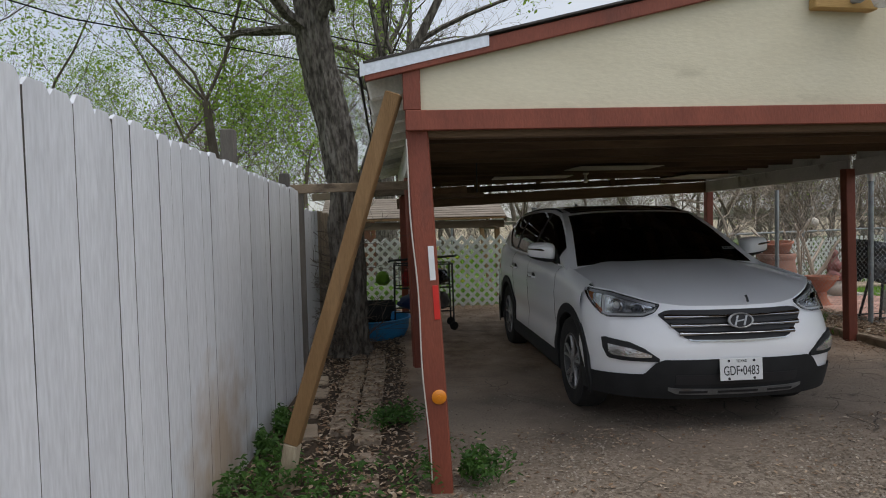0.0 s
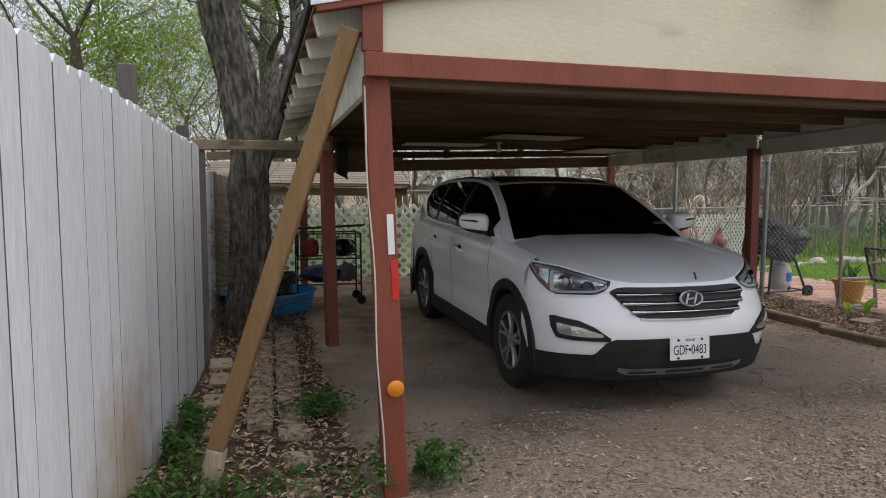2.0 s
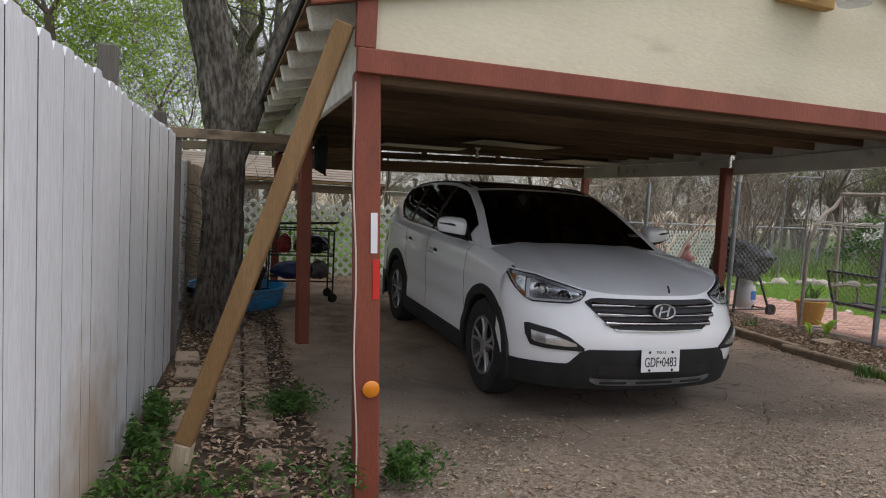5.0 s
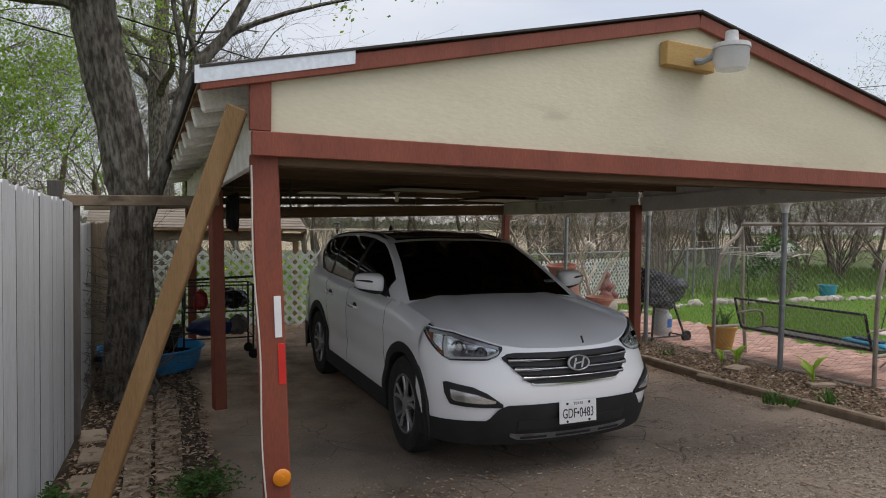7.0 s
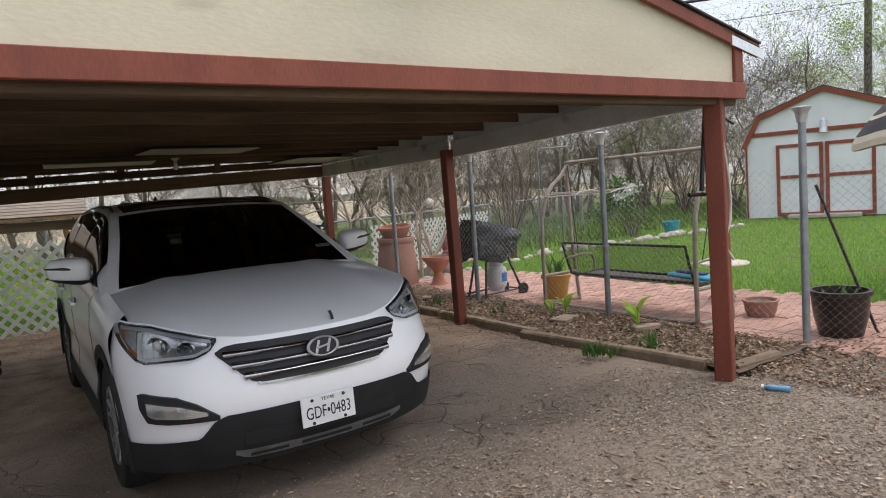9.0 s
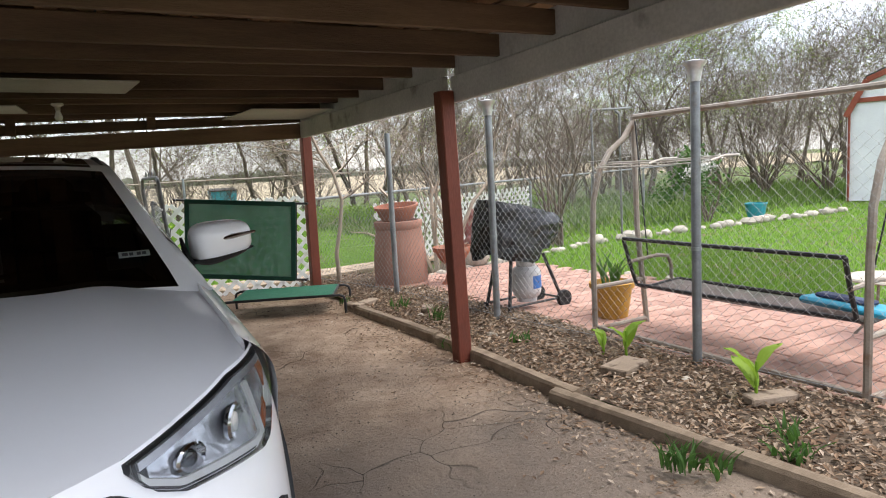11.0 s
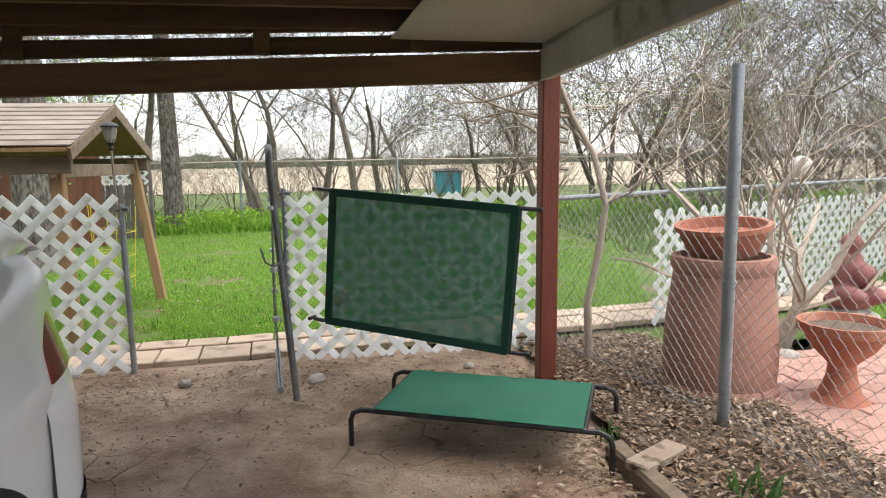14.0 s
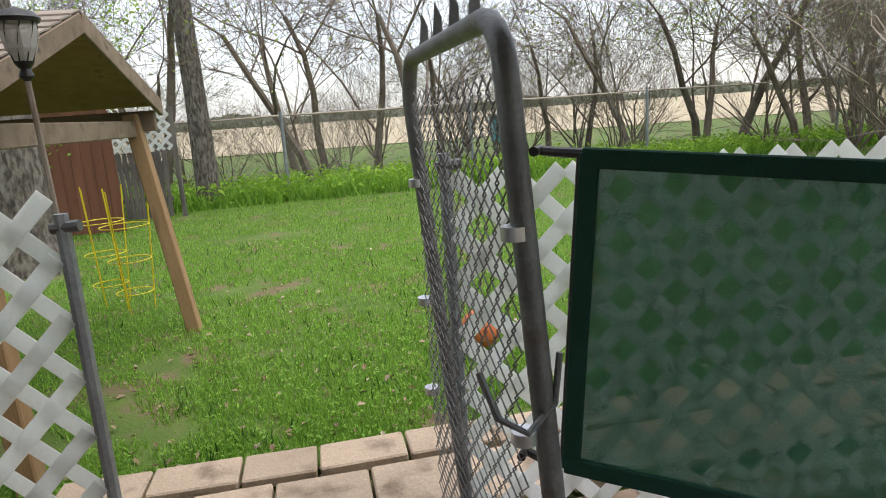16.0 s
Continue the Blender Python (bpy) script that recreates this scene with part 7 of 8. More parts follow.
tube(bm, [(0, 0, 0.1), (0.02, 0, 0.5)], 0.003, 4)
part("cord", bm, M_ROPE, orb)
fig = bm_new()
for c, s in (((0, 0.01, 0.345), (0.046, 0.048, 0.058)), ((0, 0.02, 0.20), (0.078, 0.06, 0.125)), ((-0.05, -0.05, 0.085), (0.05, 0.10, 0.05)), ((0.05, -0.05, 0.085), (0.05, 0.10, 0.05)), ((0.02, -0.055, 0.19), (0.055, 0.045, 0.06)), ((0, 0.0, 0.05), (0.115, 0.10, 0.05))):
    bmesh.ops.create_icosphere(fig, subdivisions=3, radius=1, matrix=Matrix.Translation(c) @ Matrix.Diagonal((*s, 1)))
fob = part("garden_statue", fig, M_BIRD, None, "", True)
fob.matrix_basis = Matrix.Translation((8.25, 11.45, 0.27)) @ Matrix.Diagonal((1.7, 1.7, 1.5, 1))
fuse = fob.modifiers.new("fuse", "REMESH")
fuse.mode, fuse.voxel_size, fuse.use_smooth_shade = "VOXEL", 0.012, True
tagged(fob, "small painted garden statue on a stone", "statue")
st = thing("statue_stone", "rough pale stone under the garden statue", "stone", (8.25, 11.45, 0))
bm = bm_new()
bmesh.ops.create_icosphere(bm, subdivisions=3, radius=1)
for v in bm.verts:
    v.co = V(v.co.x * 0.24, v.co.y * 0.22, v.co.z * 0.17 + 0.14) * (1 + 0.1 * noise.noise(v.co * 3))
part("rock", bm, M_STONE, st, "", True)

cl = thing("clothes_frame", "rusty pipe frame with wire lines on the lawn", "frame", (11.9, 12.4, 0))
for dx in (-0.35, 0.35):
    bm = bm_new()
    tube(bm, [(dx, 0, 0), (dx, 0, 2.3)] + [(dx * math.cos(t), 0, 2.3 + 0.12 * math.sin(t)) for t in (0.3, 0.8)], 0.022, 8)
    part("upright", bm, M_GATEPIPE, cl, "", True)
bm = bm_new()
tube(bm, [(-0.35, 0, 2.4), (0.35, 0, 2.42), (0.75, 0.1, 2.45)], 0.02, 8)
part("top_pipe", bm, M_GATEPIPE, cl, "", True)
for z in (1.3, 1.46):
    bm = bm_new()
    tube(bm, [(-0.6, -0.15, z), (0.3, 0.1, z + 0.02), (0.9, 0.25, z + 0.06)], 0.003, 5)
    part("line", bm, M_ROPE, cl)

# ---- storage shed ----
shed = thing("garden_shed", "white barn-roofed garden shed with brown-red trim", "shed", (21.9, 11.0, 0), -69)
SWD, SDP = 4.4, 3.6
prof = [(-SWD / 2, 0.0), (SWD / 2, 0.0), (SWD / 2, 2.25), (SWD / 2 - 0.45, 3.15), (0, 3.85), (-SWD / 2 + 0.45, 3.15), (-SWD / 2, 2.25)]
bm = bm_new()
prism(bm, [V(x, 0, z) for x, z in prof], (0, SDP, 0))
part("wall", bm, M_SHEDWHITE, shed, "white board walls")
for a, b in zip(prof[2:], prof[3:]):
    bm = bm_new()
    prism(bm, [V(a[0] * 1.02, -0.12, a[1] + 0.01), V(b[0] * 1.02, -0.12, b[1] + 0.01), V(b[0] * 1.02, SDP + 0.1, b[1] + 0.01), V(a[0] * 1.02, SDP + 0.1, a[1] + 0.01)], (0, 0, 0.07))
    part("roof", bm, M_SHINGLE, shed, "dark roof slope")
    bm = bm_new()
    beam(bm, (a[0] * 1.01, -0.10, a[1] - 0.03), (b[0] * 1.01, -0.10, b[1] - 0.03), 0.05, 0.14)
    part("barge_board", bm, M_SHEDTRIM, shed)
for a, b, w in (((-SWD / 2 + 0.05, -0.03, 0.0), (-SWD / 2 + 0.05, -0.03, 2.3), 0.12), ((SWD / 2 - 0.05, -0.03, 0.0), (SWD / 2 - 0.05, -0.03, 2.3), 0.12), ((-2.1, -0.03, 2.62), (2.1, -0.03, 2.62), 0.12)):
    bm = bm_new()
    beam(bm, a, b, 0.05 if a[2] else w, 0.05 if not a[2] else w)
    part("trim", bm, M_SHEDTRIM, shed)
for x0, x1 in ((-1.3, -0.03), (0.03, 1.3)):
    bm = bm_new()
    box(bm, ((x0 + x1) / 2, -0.03, 1.15), (x1 - x0, 0.04, 2.2), None, 0.005)
    door = part("door", bm, M_SHEDWHITE, shed, "white shed door with red-brown trim")
    for a, b in (((x0 + 0.05, 0.05), (x0 + 0.05, 2.25)), ((x1 - 0.05, 0.05), (x1 - 0.05, 2.25)), ((x0, 0.1), (x1, 0.1)), ((x0, 1.25), (x1, 1.25)), ((x0, 2.2), (x1, 2.2))):
        bm = bm_new()
        if a[0] == b[0]:
            box(bm, (a[0], -0.065, 1.15), (0.1, 0.03, 2.2))
        else:
            box(bm, ((a[0] + b[0]) / 2, -0.068, a[1]), (x1 - x0, 0.03, 0.1))
        part("door_trim", bm, M_SHEDTRIM, door)
bm = bm_new()
box(bm, (0, -0.35, 0.05), (1.9, 0.6, 0.1), None, 0.01)
part("ramp", bm, M_STONE, shed)
bm = bm_new()
lathe(bm, [(0.0, 0.25), (0.09, 0.16), (0.10, -0.05), (0.13, -0.2), (0, -0.2)], 14, (0.0, -0.14, 2.72))
part("light", bm, M_FLASH, shed, "grey shed lamp")

umb = thing("patio_umbrella", "striped beige and charcoal patio umbrella, half open", "umbrella", (10.55, 4.15, 0))
bm = bm_new()
tube(bm, [(0, 0, 0), (0, 0, 2.7)], 0.022, 8)
part("pole", bm, M_RUSTPIPE, umb, "", True)
prev = None
bands = [(0.04, 2.68, 0), (0.34, 2.52, 1), (0.56, 2.36, 0), (0.62, 2.31, 1), (0.80, 2.14, 0), (0.84, 2.09, 1), (0.98, 1.90, 0), (1.02, 1.82, 0), (1.03, 1.74, 0)]
for (r0, z0, k), (r1, z1, _) in zip(bands, bands[1:]):
    bm = bm_new()
    rows = [[(r * (1 + 0.05 * math.cos(8 * t)) * math.cos(t), r * (1 + 0.05 * math.cos(8 * t)) * math.sin(t), z - 0.03 * math.cos(8 * t)) for t in [2 * math.pi * i / 48 for i in range(48)]] for r, z in ((r0, z0), (r1, z1))]
    grid_faces(bm, rows, True)
    part("canopy_band", bm, M_UMB2 if k else M_UMB1, umb, "charcoal canvas stripe" if k else "beige canvas stripe", True)
part("base", lathe(bm_new(), [(0, 0), (0.25, 0), (0.25, 0.04), (0.06, 0.08), (0.04, 0.25), (0, 0.25)], 24), M_STONE, umb, "", True)
pole = thing("leaning_pole", "black iron rod leaning by the planter", "pole")
bm = bm_new()
tube(bm, [(7.55, 3.72, 0.0), (7.62, 3.80, 0.05), (7.30, 4.15, 1.40)], 0.014, 6)
part("rod", bm, M_BLACKSTEEL, pole, "", True)

for x0, y0, z0, h, lean in ((28.5, 12.6, 0, 8.5, 0.35), ):
    up = thing("utility_pole", "dark wooden utility pole behind the shed", "utility pole")
    bm = bm_new()
    tube(bm, [(x0, y0, 0), (x0 + lean, y0, h)], [0.16, 0.12], 10)
    part("shaft", bm, M_BARK, up, "", True)
for pts in ([(5.0, 3.9, 2.72), (12, 3.2, 3.9), (20, 2.5, 5.6), (30, 1.5, 8.0)], [(-9, 6.5, 5.2), (-3.0, 8.4, 4.4), (2.0, 11.0, 4.05), (6.0, 13.0, 4.2)], [(-12, 3, 5.8), (-4, 9, 4.3), (4, 16, 4.4), (14, 25, 6)], [(28.8, 12.6, 7.5), (14, 16, 5.5), (3, 24, 6.5)]):
    c_ = thing("overhead_cable", "thin black overhead cable", "cable", group="overhead cables")
    bm = bm_new()
    tube(bm, pts, 0.011, 5)
    part("wire", bm, M_CABLE, c_, "", True)


# ---- trees ----
class Wood:
    def __init__(self):
        self.v, self.f, self.tips, self.wig, self.thin = [], [], [], 0.22, 0.0032

    def limb(self, pts, rs, sides):
        up = Vector((0.3, 1, 0.2)).normalized()
        base = len(self.v)
        n = len(pts)
        for i, p in enumerate(pts):
            d = (pts[min(i + 1, n - 1)] - pts[max(i - 1, 0)]).normalized()
            s = d.cross(up)
            s = s.normalized() if s.length > 1e-4 else Vector((1, 0, 0))
            u = s.cross(d)
            for k in range(sides):
                t = 2 * math.pi * k / sides
                self.v.append(p + rs[i] * (math.cos(t) * s + math.sin(t) * u))
        for i in range(n - 1):
            for k in range(sides):
                a, b = base + i * sides + k, base + i * sides + (k + 1) % sides
                self.f.append((a, b, b + sides, a + sides))

    def grow(self, r, p, d, length, rad, depth, droop, kids, spread):
        segs = 4 if depth > 1 else 3
        pts, q, dd = [p.copy()], p.copy(), d.copy()
        for i in range(segs):
            dd = (dd + V(r.uniform(-1, 1), r.uniform(-1, 1), r.uniform(-0.7, 0.9) + droop) * self.wig).normalized()
            q = q + dd * length / segs
            pts.append(q.copy())
        rs = [rad * (1 - 0.55 * i / segs) for i in range(segs + 1)]
        self.limb(pts, rs, 6 if rad > 0.05 else (4 if rad > 0.012 else 3))
        if depth == 0:
            self.tips.append((pts[-1], dd))
            self.tips.append((pts[-2], dd))
            return
        for i in range(kids[depth]):
            k = r.randint(1, segs) if i else segs
            t = V(r.uniform(-1, 1), r.uniform(-1, 1), r.uniform(-0.5, 0.9))
            nd = (dd * (1 - spread) + t.normalized() * spread).normalized()
            if depth >= 2:
                nd.z = abs(nd.z) * 0.8 + 0.15
            self.grow(r, pts[k], nd.normalized(), length * r.uniform(0.55, 0.85), max(rs[k] * r.uniform(0.34, 0.54), self.thin), depth - 1, droop, kids, spread)


def leaf_cloud(r, tips, count, size, spread, droop=0.0):
    v, f = [], []
    tips = [q for q in tips if noise.noise(q[0] * 0.8) > 0.10] or tips   # leaves stand in clumps
    for _ in range(count):
        p, d = r.choice(tips)
        c = p + V(r.gauss(0, spread), r.gauss(0, spread), r.gauss(-droop, spread))
        a = V(r.uniform(-1, 1), r.uniform(-1, 1), r.uniform(-1, 0.4)).normalized()
        b = a.cross(V(r.uniform(-1, 1), r.uniform(-1, 1), r.uniform(-1, 1))).normalized()
        s = size * r.uniform(0.6, 1.3)
        o = len(v)
        v += [c, c + a * s * 0.5 + b * s * 0.28, c + a * s, c + a * s * 0.5 - b * s * 0.28]
        f.append((o, o + 1, o + 2, o + 3))
    return v, f


def tree(label, base, seed, height, rad, stems=1, levels=4, kids=(0, 8, 5, 4, 4), leaves=1500, leaf=M_LEAF, bark=M_TWIG, size=0.07, spread=0.55, trunk=None, droop=0.0, name="tree", cloud=0.22, lean=0.15):
    r = random.Random(seed)
    th = thing(name, label, "shrub" if name == "shrub" else "tree", base)
    w = Wood()
    w.wig = 0.50 if bark is M_PALEBARK else 0.27
    w.thin = 0.0068 if name == "tree" and base[1] > 20 else 0.0032
    if trunk:
        pts, rs = [V(*p[:3]) for p in trunk], [p[3] for p in trunk]
        if bark is M_BARK and seed == 4:
            # deeply furrowed bark: long ridges that split and join
            n_, sides = 150, 72
            o = len(w.v)
            for i in range(n_ + 1):
                q = i / n_ * (len(pts) - 1)
                k, fr_ = min(int(q), len(pts) - 2), q - min(int(q), len(pts) - 2)
                e = fr_ * fr_ * (3 - 2 * fr_)
                c, rr = pts[k].lerp(pts[k + 1], fr_), rs[k] * (1 - e) + rs[k + 1] * e
                for j in range(sides):
                    an = 2 * math.pi * j / sides
                    x_, y_ = math.cos(an), math.sin(an)
                    ridge = 1 - 2.2 * abs(noise.noise((x_ * 4.6, y_ * 4.6, c.z * 2.0))) + 0.5 * noise.noise((x_ * 7, y_ * 7, c.z * 3.5))
                    knob = 0.03 * noise.noise((x_ * 1.2, y_ * 1.2, c.z * 1.6))
                    w.v.append(c + V(x_, y_, 0) * (rr + 0.030 * ridge + knob))
            for i in range(n_):
                for j in range(sides):
                    p0, p1 = o + i * sides + j, o + i * sides + (j + 1) % sides
                    w.f.append((p0, p1, p1 + sides, p0 + sides))
        else:
            w.limb(pts, rs, 12)
        for k in range(len(pts) - 4, len(pts)):
            for _ in range(3 if k < len(pts) - 1 else 5):
                nd = V(r.uniform(-1, 1), r.uniform(-1, 1), r.uniform(0.1, 0.9)).normalized()
                w.grow(r, pts[k], nd, height * 0.27, rs[k] * 0.42, levels - 1, droop, kids, spread)
    else:
        for s in range(stems):
            d = V(r.uniform(-1, 1), r.uniform(-1, 1), 0) * (lean if stems == 1 else 0.45) + V(0, 0, 1)
            w.grow(r, V(r.uniform(-0.1, 0.1) * (stems > 1), r.uniform(-0.1, 0.1) * (stems > 1), -0.1), d.normalized(), height * 0.42, rad, levels, droop, kids, spread)
    raw("trunk", w.v, w.f, bark, th)
    if leaves:
        v, f = leaf_cloud(r, w.tips, leaves, size, cloud, droop * 0.2)
        raw("crown", v, f, leaf, th, "young spring leaves")
    return th


main = tree("old leaning tree with rough grey bark and fresh leaves", (-0.47, 7.98, 0), 4, 7.0, 0.2, leaves=16000, bark=M_BARK, size=0.07, droop=-0.12, cloud=0.20,
            trunk=[(0.02, 0, -0.1, 0.30), (0.0, 0, 0.15, 0.235), (0.0, 0, 0.6, 0.20), (0.0, 0, 1.3, 0.185), (0.0, 0, 2.0, 0.18), (-0.07, 0, 2.5, 0.185), (-0.20, 0, 3.1, 0.20), (-0.32, 0, 3.8, 0.19), (-0.38, 0.0, 4.6, 0.17), (-0.7, -0.2, 5.4, 0.13), (-1.1, -0.5, 6.4, 0.08)], kids=(0, 4, 4, 3))
w = Wood()
w.limb([V(0.12, 0.05, 1.75), V(0.26, 0.12, 2.18), V(0.39, 0.12, 2.56), V(0.49, 0.14, 3.07), V(0.67, 0.16, 3.45), V(0.93, 0.2, 3.77), V(1.3, 0.3, 4.5), V(1.5, 0.4, 5.4)], [0.10, 0.088, 0.08, 0.074, 0.068, 0.06, 0.045, 0.03], 14)
rl = random.Random(23)
for p_, d_ in ((V(0.49, 0.14, 3.07), V(-0.2, -0.5, 1)), (V(0.67, 0.16, 3.45), V(-0.4, 0.3, 1)), (V(0.93, 0.2, 3.77), V(0.9, -0.2, 0.5)), (V(1.3, 0.3, 4.5), V(0.2, -0.8, 0.6)), (V(1.3, 0.3, 4.5), V(-0.8, 0.2, 0.8)), (V(1.5, 0.4, 5.4), V(0.3, 0.2, 1))):
    w.grow(rl, p_, d_.normalized(), 1.5, 0.035, 3, -0.1, (0, 4, 4, 3), 0.55)
raw("limb", w.v, w.f, M_BARK, main, "forked limb with rough bark")
v, f = leaf_cloud(rl, w.tips, 4500, 0.066, 0.17)
raw("crown", v, f, M_LEAF, main, "young spring leaves")
# dead vines on the trunk
vines = thing("dead_vines", "dry brown vines tangled round the tree foot", "vine", (-0.47, 7.98, 0))
rv = random.Random(12)
w = Wood()
for _ in range(120):
    a, z = rv.uniform(0, 6.28), 1.7 * rv.random() ** 1.5
    p = V(0.20 * math.cos(a), 0.20 * math.sin(a), z)
    w.grow(rv, p, V(math.cos(a) - 0.3, math.sin(a) - 0.4, rv.uniform(-0.3, 0.9)).normalized(), rv.uniform(0.2, 0.45), 0.005, 1, 0, (0, 3), 0.6)
raw("stem", w.v, w.f, M_TWIG, vines, kind="stuff")

rt = random.Random(31)
protos = [tree("bare tall tree with a haze of new leaves", (-3.4, 12.5, 0), 11, 8.0, 0.13, leaves=8000, leaf=M_LEAF, size=0.062, cloud=0.17),
          tree("bare tall tree with a haze of new leaves", (-5.5, 9.0, 0), 12, 9.0, 0.15, leaves=9000, leaf=M_LEAF, size=0.066, cloud=0.18),
          tree("bare grey tree with scattered olive leaves", (2.75, 23.9, 0), 13, 8.5, 0.11, leaves=500, leaf=M_LEAF2, size=0.08),
          tree("bare grey tree with spreading limbs", (5.2, 25.0, 0), 14, 9.0, 0.12, leaves=350, leaf=M_LEAF2, size=0.08, spread=0.62)]
spots = []
for x, y in ((-2.4, 10.2), (-4.2, 15.5), (-2.2, 17.5), (-6.5, 13), (-7.5, 18), (-4, 21), (-8.5, 8.5), (-10, 14), (-6, 6.0), (-9.5, 5), (-1.2, 19.0)):
    spots.append((rt.choice((0, 1)), x, y))
for i in range(34):
    x = -14 + i * 1.55 + rt.uniform(-0.7, 0.7)
    spots.append((rt.choice((2, 3, 2, 3, 0)), x, rt.uniform(24.5, 33)))
for i in range(20):
    spots.append((rt.choice((2, 3)), 10 + i * 1.7 + rt.uniform(-0.7, 0.7), rt.uniform(19.5, 27)))
for i in range(14):
    spots.append((rt.choice((0, 1)), rt.uniform(27, 40), rt.uniform(2, 24)))
for k, x, y in spots:
    s = rt.uniform(0.8, 1.15)
    ob = copy_thing(protos[k], pose(x, y, 0, 0, 0, rt.uniform(0, 360)))
    ob.scale = (s, s, s * rt.uniform(0.95, 1.1))
# stout tree behind the shelter
tree("stout old tree with mottled grey bark", (0.03, 17.6, 0), 42, 9.0, 0.28, leaves=600, leaf=M_LEAF2, bark=M_BARK,
     trunk=[(0, 0, -0.1, 0.42), (0, 0, 0.4, 0.31), (0.0, 0, 2, 0.28), (-0.05, 0, 3.4, 0.27), (-0.1, 0, 4.6, 0.24), (-0.1, 0, 5.8, 0.2), (0.0, 0, 7.0, 0.14), (0.1, 0, 8.4, 0.08)], kids=(0, 4, 4, 3))
# straight trunk beside the picket gate
tree("straight tree with a bare grey trunk", (0.86, 22.65, 0), 41, 9.5, 0.19, leaves=250, leaf=M_LEAF2, bark=M_BARK,
     trunk=[(0, 0, -0.1, 0.29), (0, 0, 0.3, 0.215), (0.0, 0, 2, 0.185), (-0.03, 0, 4, 0.17), (0.0, 0, 5.0, 0.15), (0.1, 0, 6.4, 0.13), (0.1, 0, 7.6, 0.10), (0.2, 0, 9, 0.06)], kids=(0, 3, 4, 3))
# hazy woods on the horizon
rw = random.Random(19)
wv, wf = [], []
for _ in range(9000):
    x = rw.uniform(-150, 190)
    top = 2.6 + 2.2 * noise.noise((x * 0.05, 3, 1)) + 1.2 * noise.noise((x * 0.3, 1, 5))
    c = V(x, rw.uniform(192, 206), max(0.2, top) * rw.random() ** 0.8)
    o, a_ = len(wv), rw.uniform(0, 3.14)
    d_, e_ = V(math.cos(a_), 0.3, math.sin(a_)) * rw.uniform(0.4, 1.0), V(-math.sin(a_), 0.2, math.cos(a_)) * rw.uniform(0.3, 0.8)
    wv += [c - d_, c - e_, c + d_, c + e_]
    wf.append((o, o + 1, o + 2, o + 3))
raw("far_woods", wv, wf, leaf_mat("hazy_woods", (0.16, 0.18, 0.12), (0.26, 0.27, 0.20)), None, "hazy olive woods beyond the dry field", "stuff", "woods")
# crepe myrtles by the patio
cm1 = tree("bare crepe myrtle with pale peeling stems", (7.72, 11.62, 0), 51, 3.9, 0.046, stems=5, levels=3, kids=(0, 4, 4, 3), leaves=0, bark=M_PALEBARK, name="shrub", spread=0.5)
cm2 = tree("small bare crepe myrtle with pale crooked stems", (6.08, 11.42, 0), 52, 3.0, 0.03, levels=3, kids=(0, 4, 4, 3), leaves=0, bark=M_PALEBARK, name="shrub", spread=0.6,
           trunk=[(0, 0, -0.05, 0.032), (-0.02, 0, 0.45, 0.028), (0.06, 0, 0.8, 0.026), (0.12, 0.02, 1.15, 0.024), (0.06, 0.1, 1.5, 0.022), (-0.08, 0.2, 1.8, 0.020), (-0.2, 0.3, 2.2, 0.015)])
cm3 = tree("tall bare twiggy shrub at the lawn edge", (10.6, 12.3, 0), 53, 4.2, 0.035, stems=7, levels=3, kids=(0, 6, 5, 4), leaves=0, bark=M_TWIG, name="shrub", spread=0.42)
brush = tree("dense bare grey-brown brush thicket", (12.5, 18.5, 0), 54, 4.2, 0.03, stems=8, levels=3, kids=(0, 6, 5, 4), leaves=260, leaf=M_LEAF2, bark=M_TWIG, name="shrub", spread=0.45, size=0.06)
for i in range(38):
    x = -3 + i * 0.95 + rt.uniform(-0.4, 0.4)
    ob = copy_thing(brush, pose(x, rt.uniform(24.2, 29.5) if x < 12 else rt.uniform(18.5, 26), 0, 0, 0, rt.uniform(0, 360)))
    s = rt.uniform(0.55, 1.0) if x < 10 else rt.uniform(0.8, 1.2)
    ob.scale = (s, s, s)
for x, y in ((24.5, 15.5), (26, 12.5), (27, 9), (27.5, 6), (23.5, 17)):
    ob = copy_thing(brush, pose(x, y, 0, 0, 0, rt.uniform(0, 360)))
    ob.scale = (1.3, 1.3, 1.3)
w = Wood()
w.wig = 0.42
for z_, dy, dz, ln_ in ((1.3, 0.25, 0.4, 0.9), (1.5, 0.35, 0.35, 1.2), (1.7, 0.3, 0.25, 1.5), (1.85, 0.4, 0.2, 1.6), (1.6, 0.5, 0.3, 1.5), (1.95, 0.45, 0.15, 1.4)):
    w.grow(rt, V(0, 0.45, z_ + 0.1), V(-1, dy * 0.6, dz).normalized(), ln_ * 0.66, 0.015, 2, -0.16, (0, 7, 6), 0.62)
raw("limb", w.v, w.f, M_PALEBARK, cm2, "pale drooping branches")
# evergreen bush with white sprays at the lawn border
bush = tree("dark green bush with pale sprays at the lawn border", (15.3, 12.9, 0), 61, 1.9, 0.03, stems=6, levels=2, kids=(0, 5, 4), leaves=1500, leaf=M_WEED, bark=M_TWIG, name="shrub", cloud=0.13, size=0.10)
rq = random.Random(8)
v, f = leaf_cloud(rq, [(V(rq.uniform(-0.6, 0.3), rq.uniform(-0.5, -0.1), rq.uniform(0.5, 1.3)), V(0, 0, 1)) for _ in range(40)], 700, 0.06, 0.09)
raw("spray", v, f, M_BULB, bush, "pale flower sprays", "stuff")


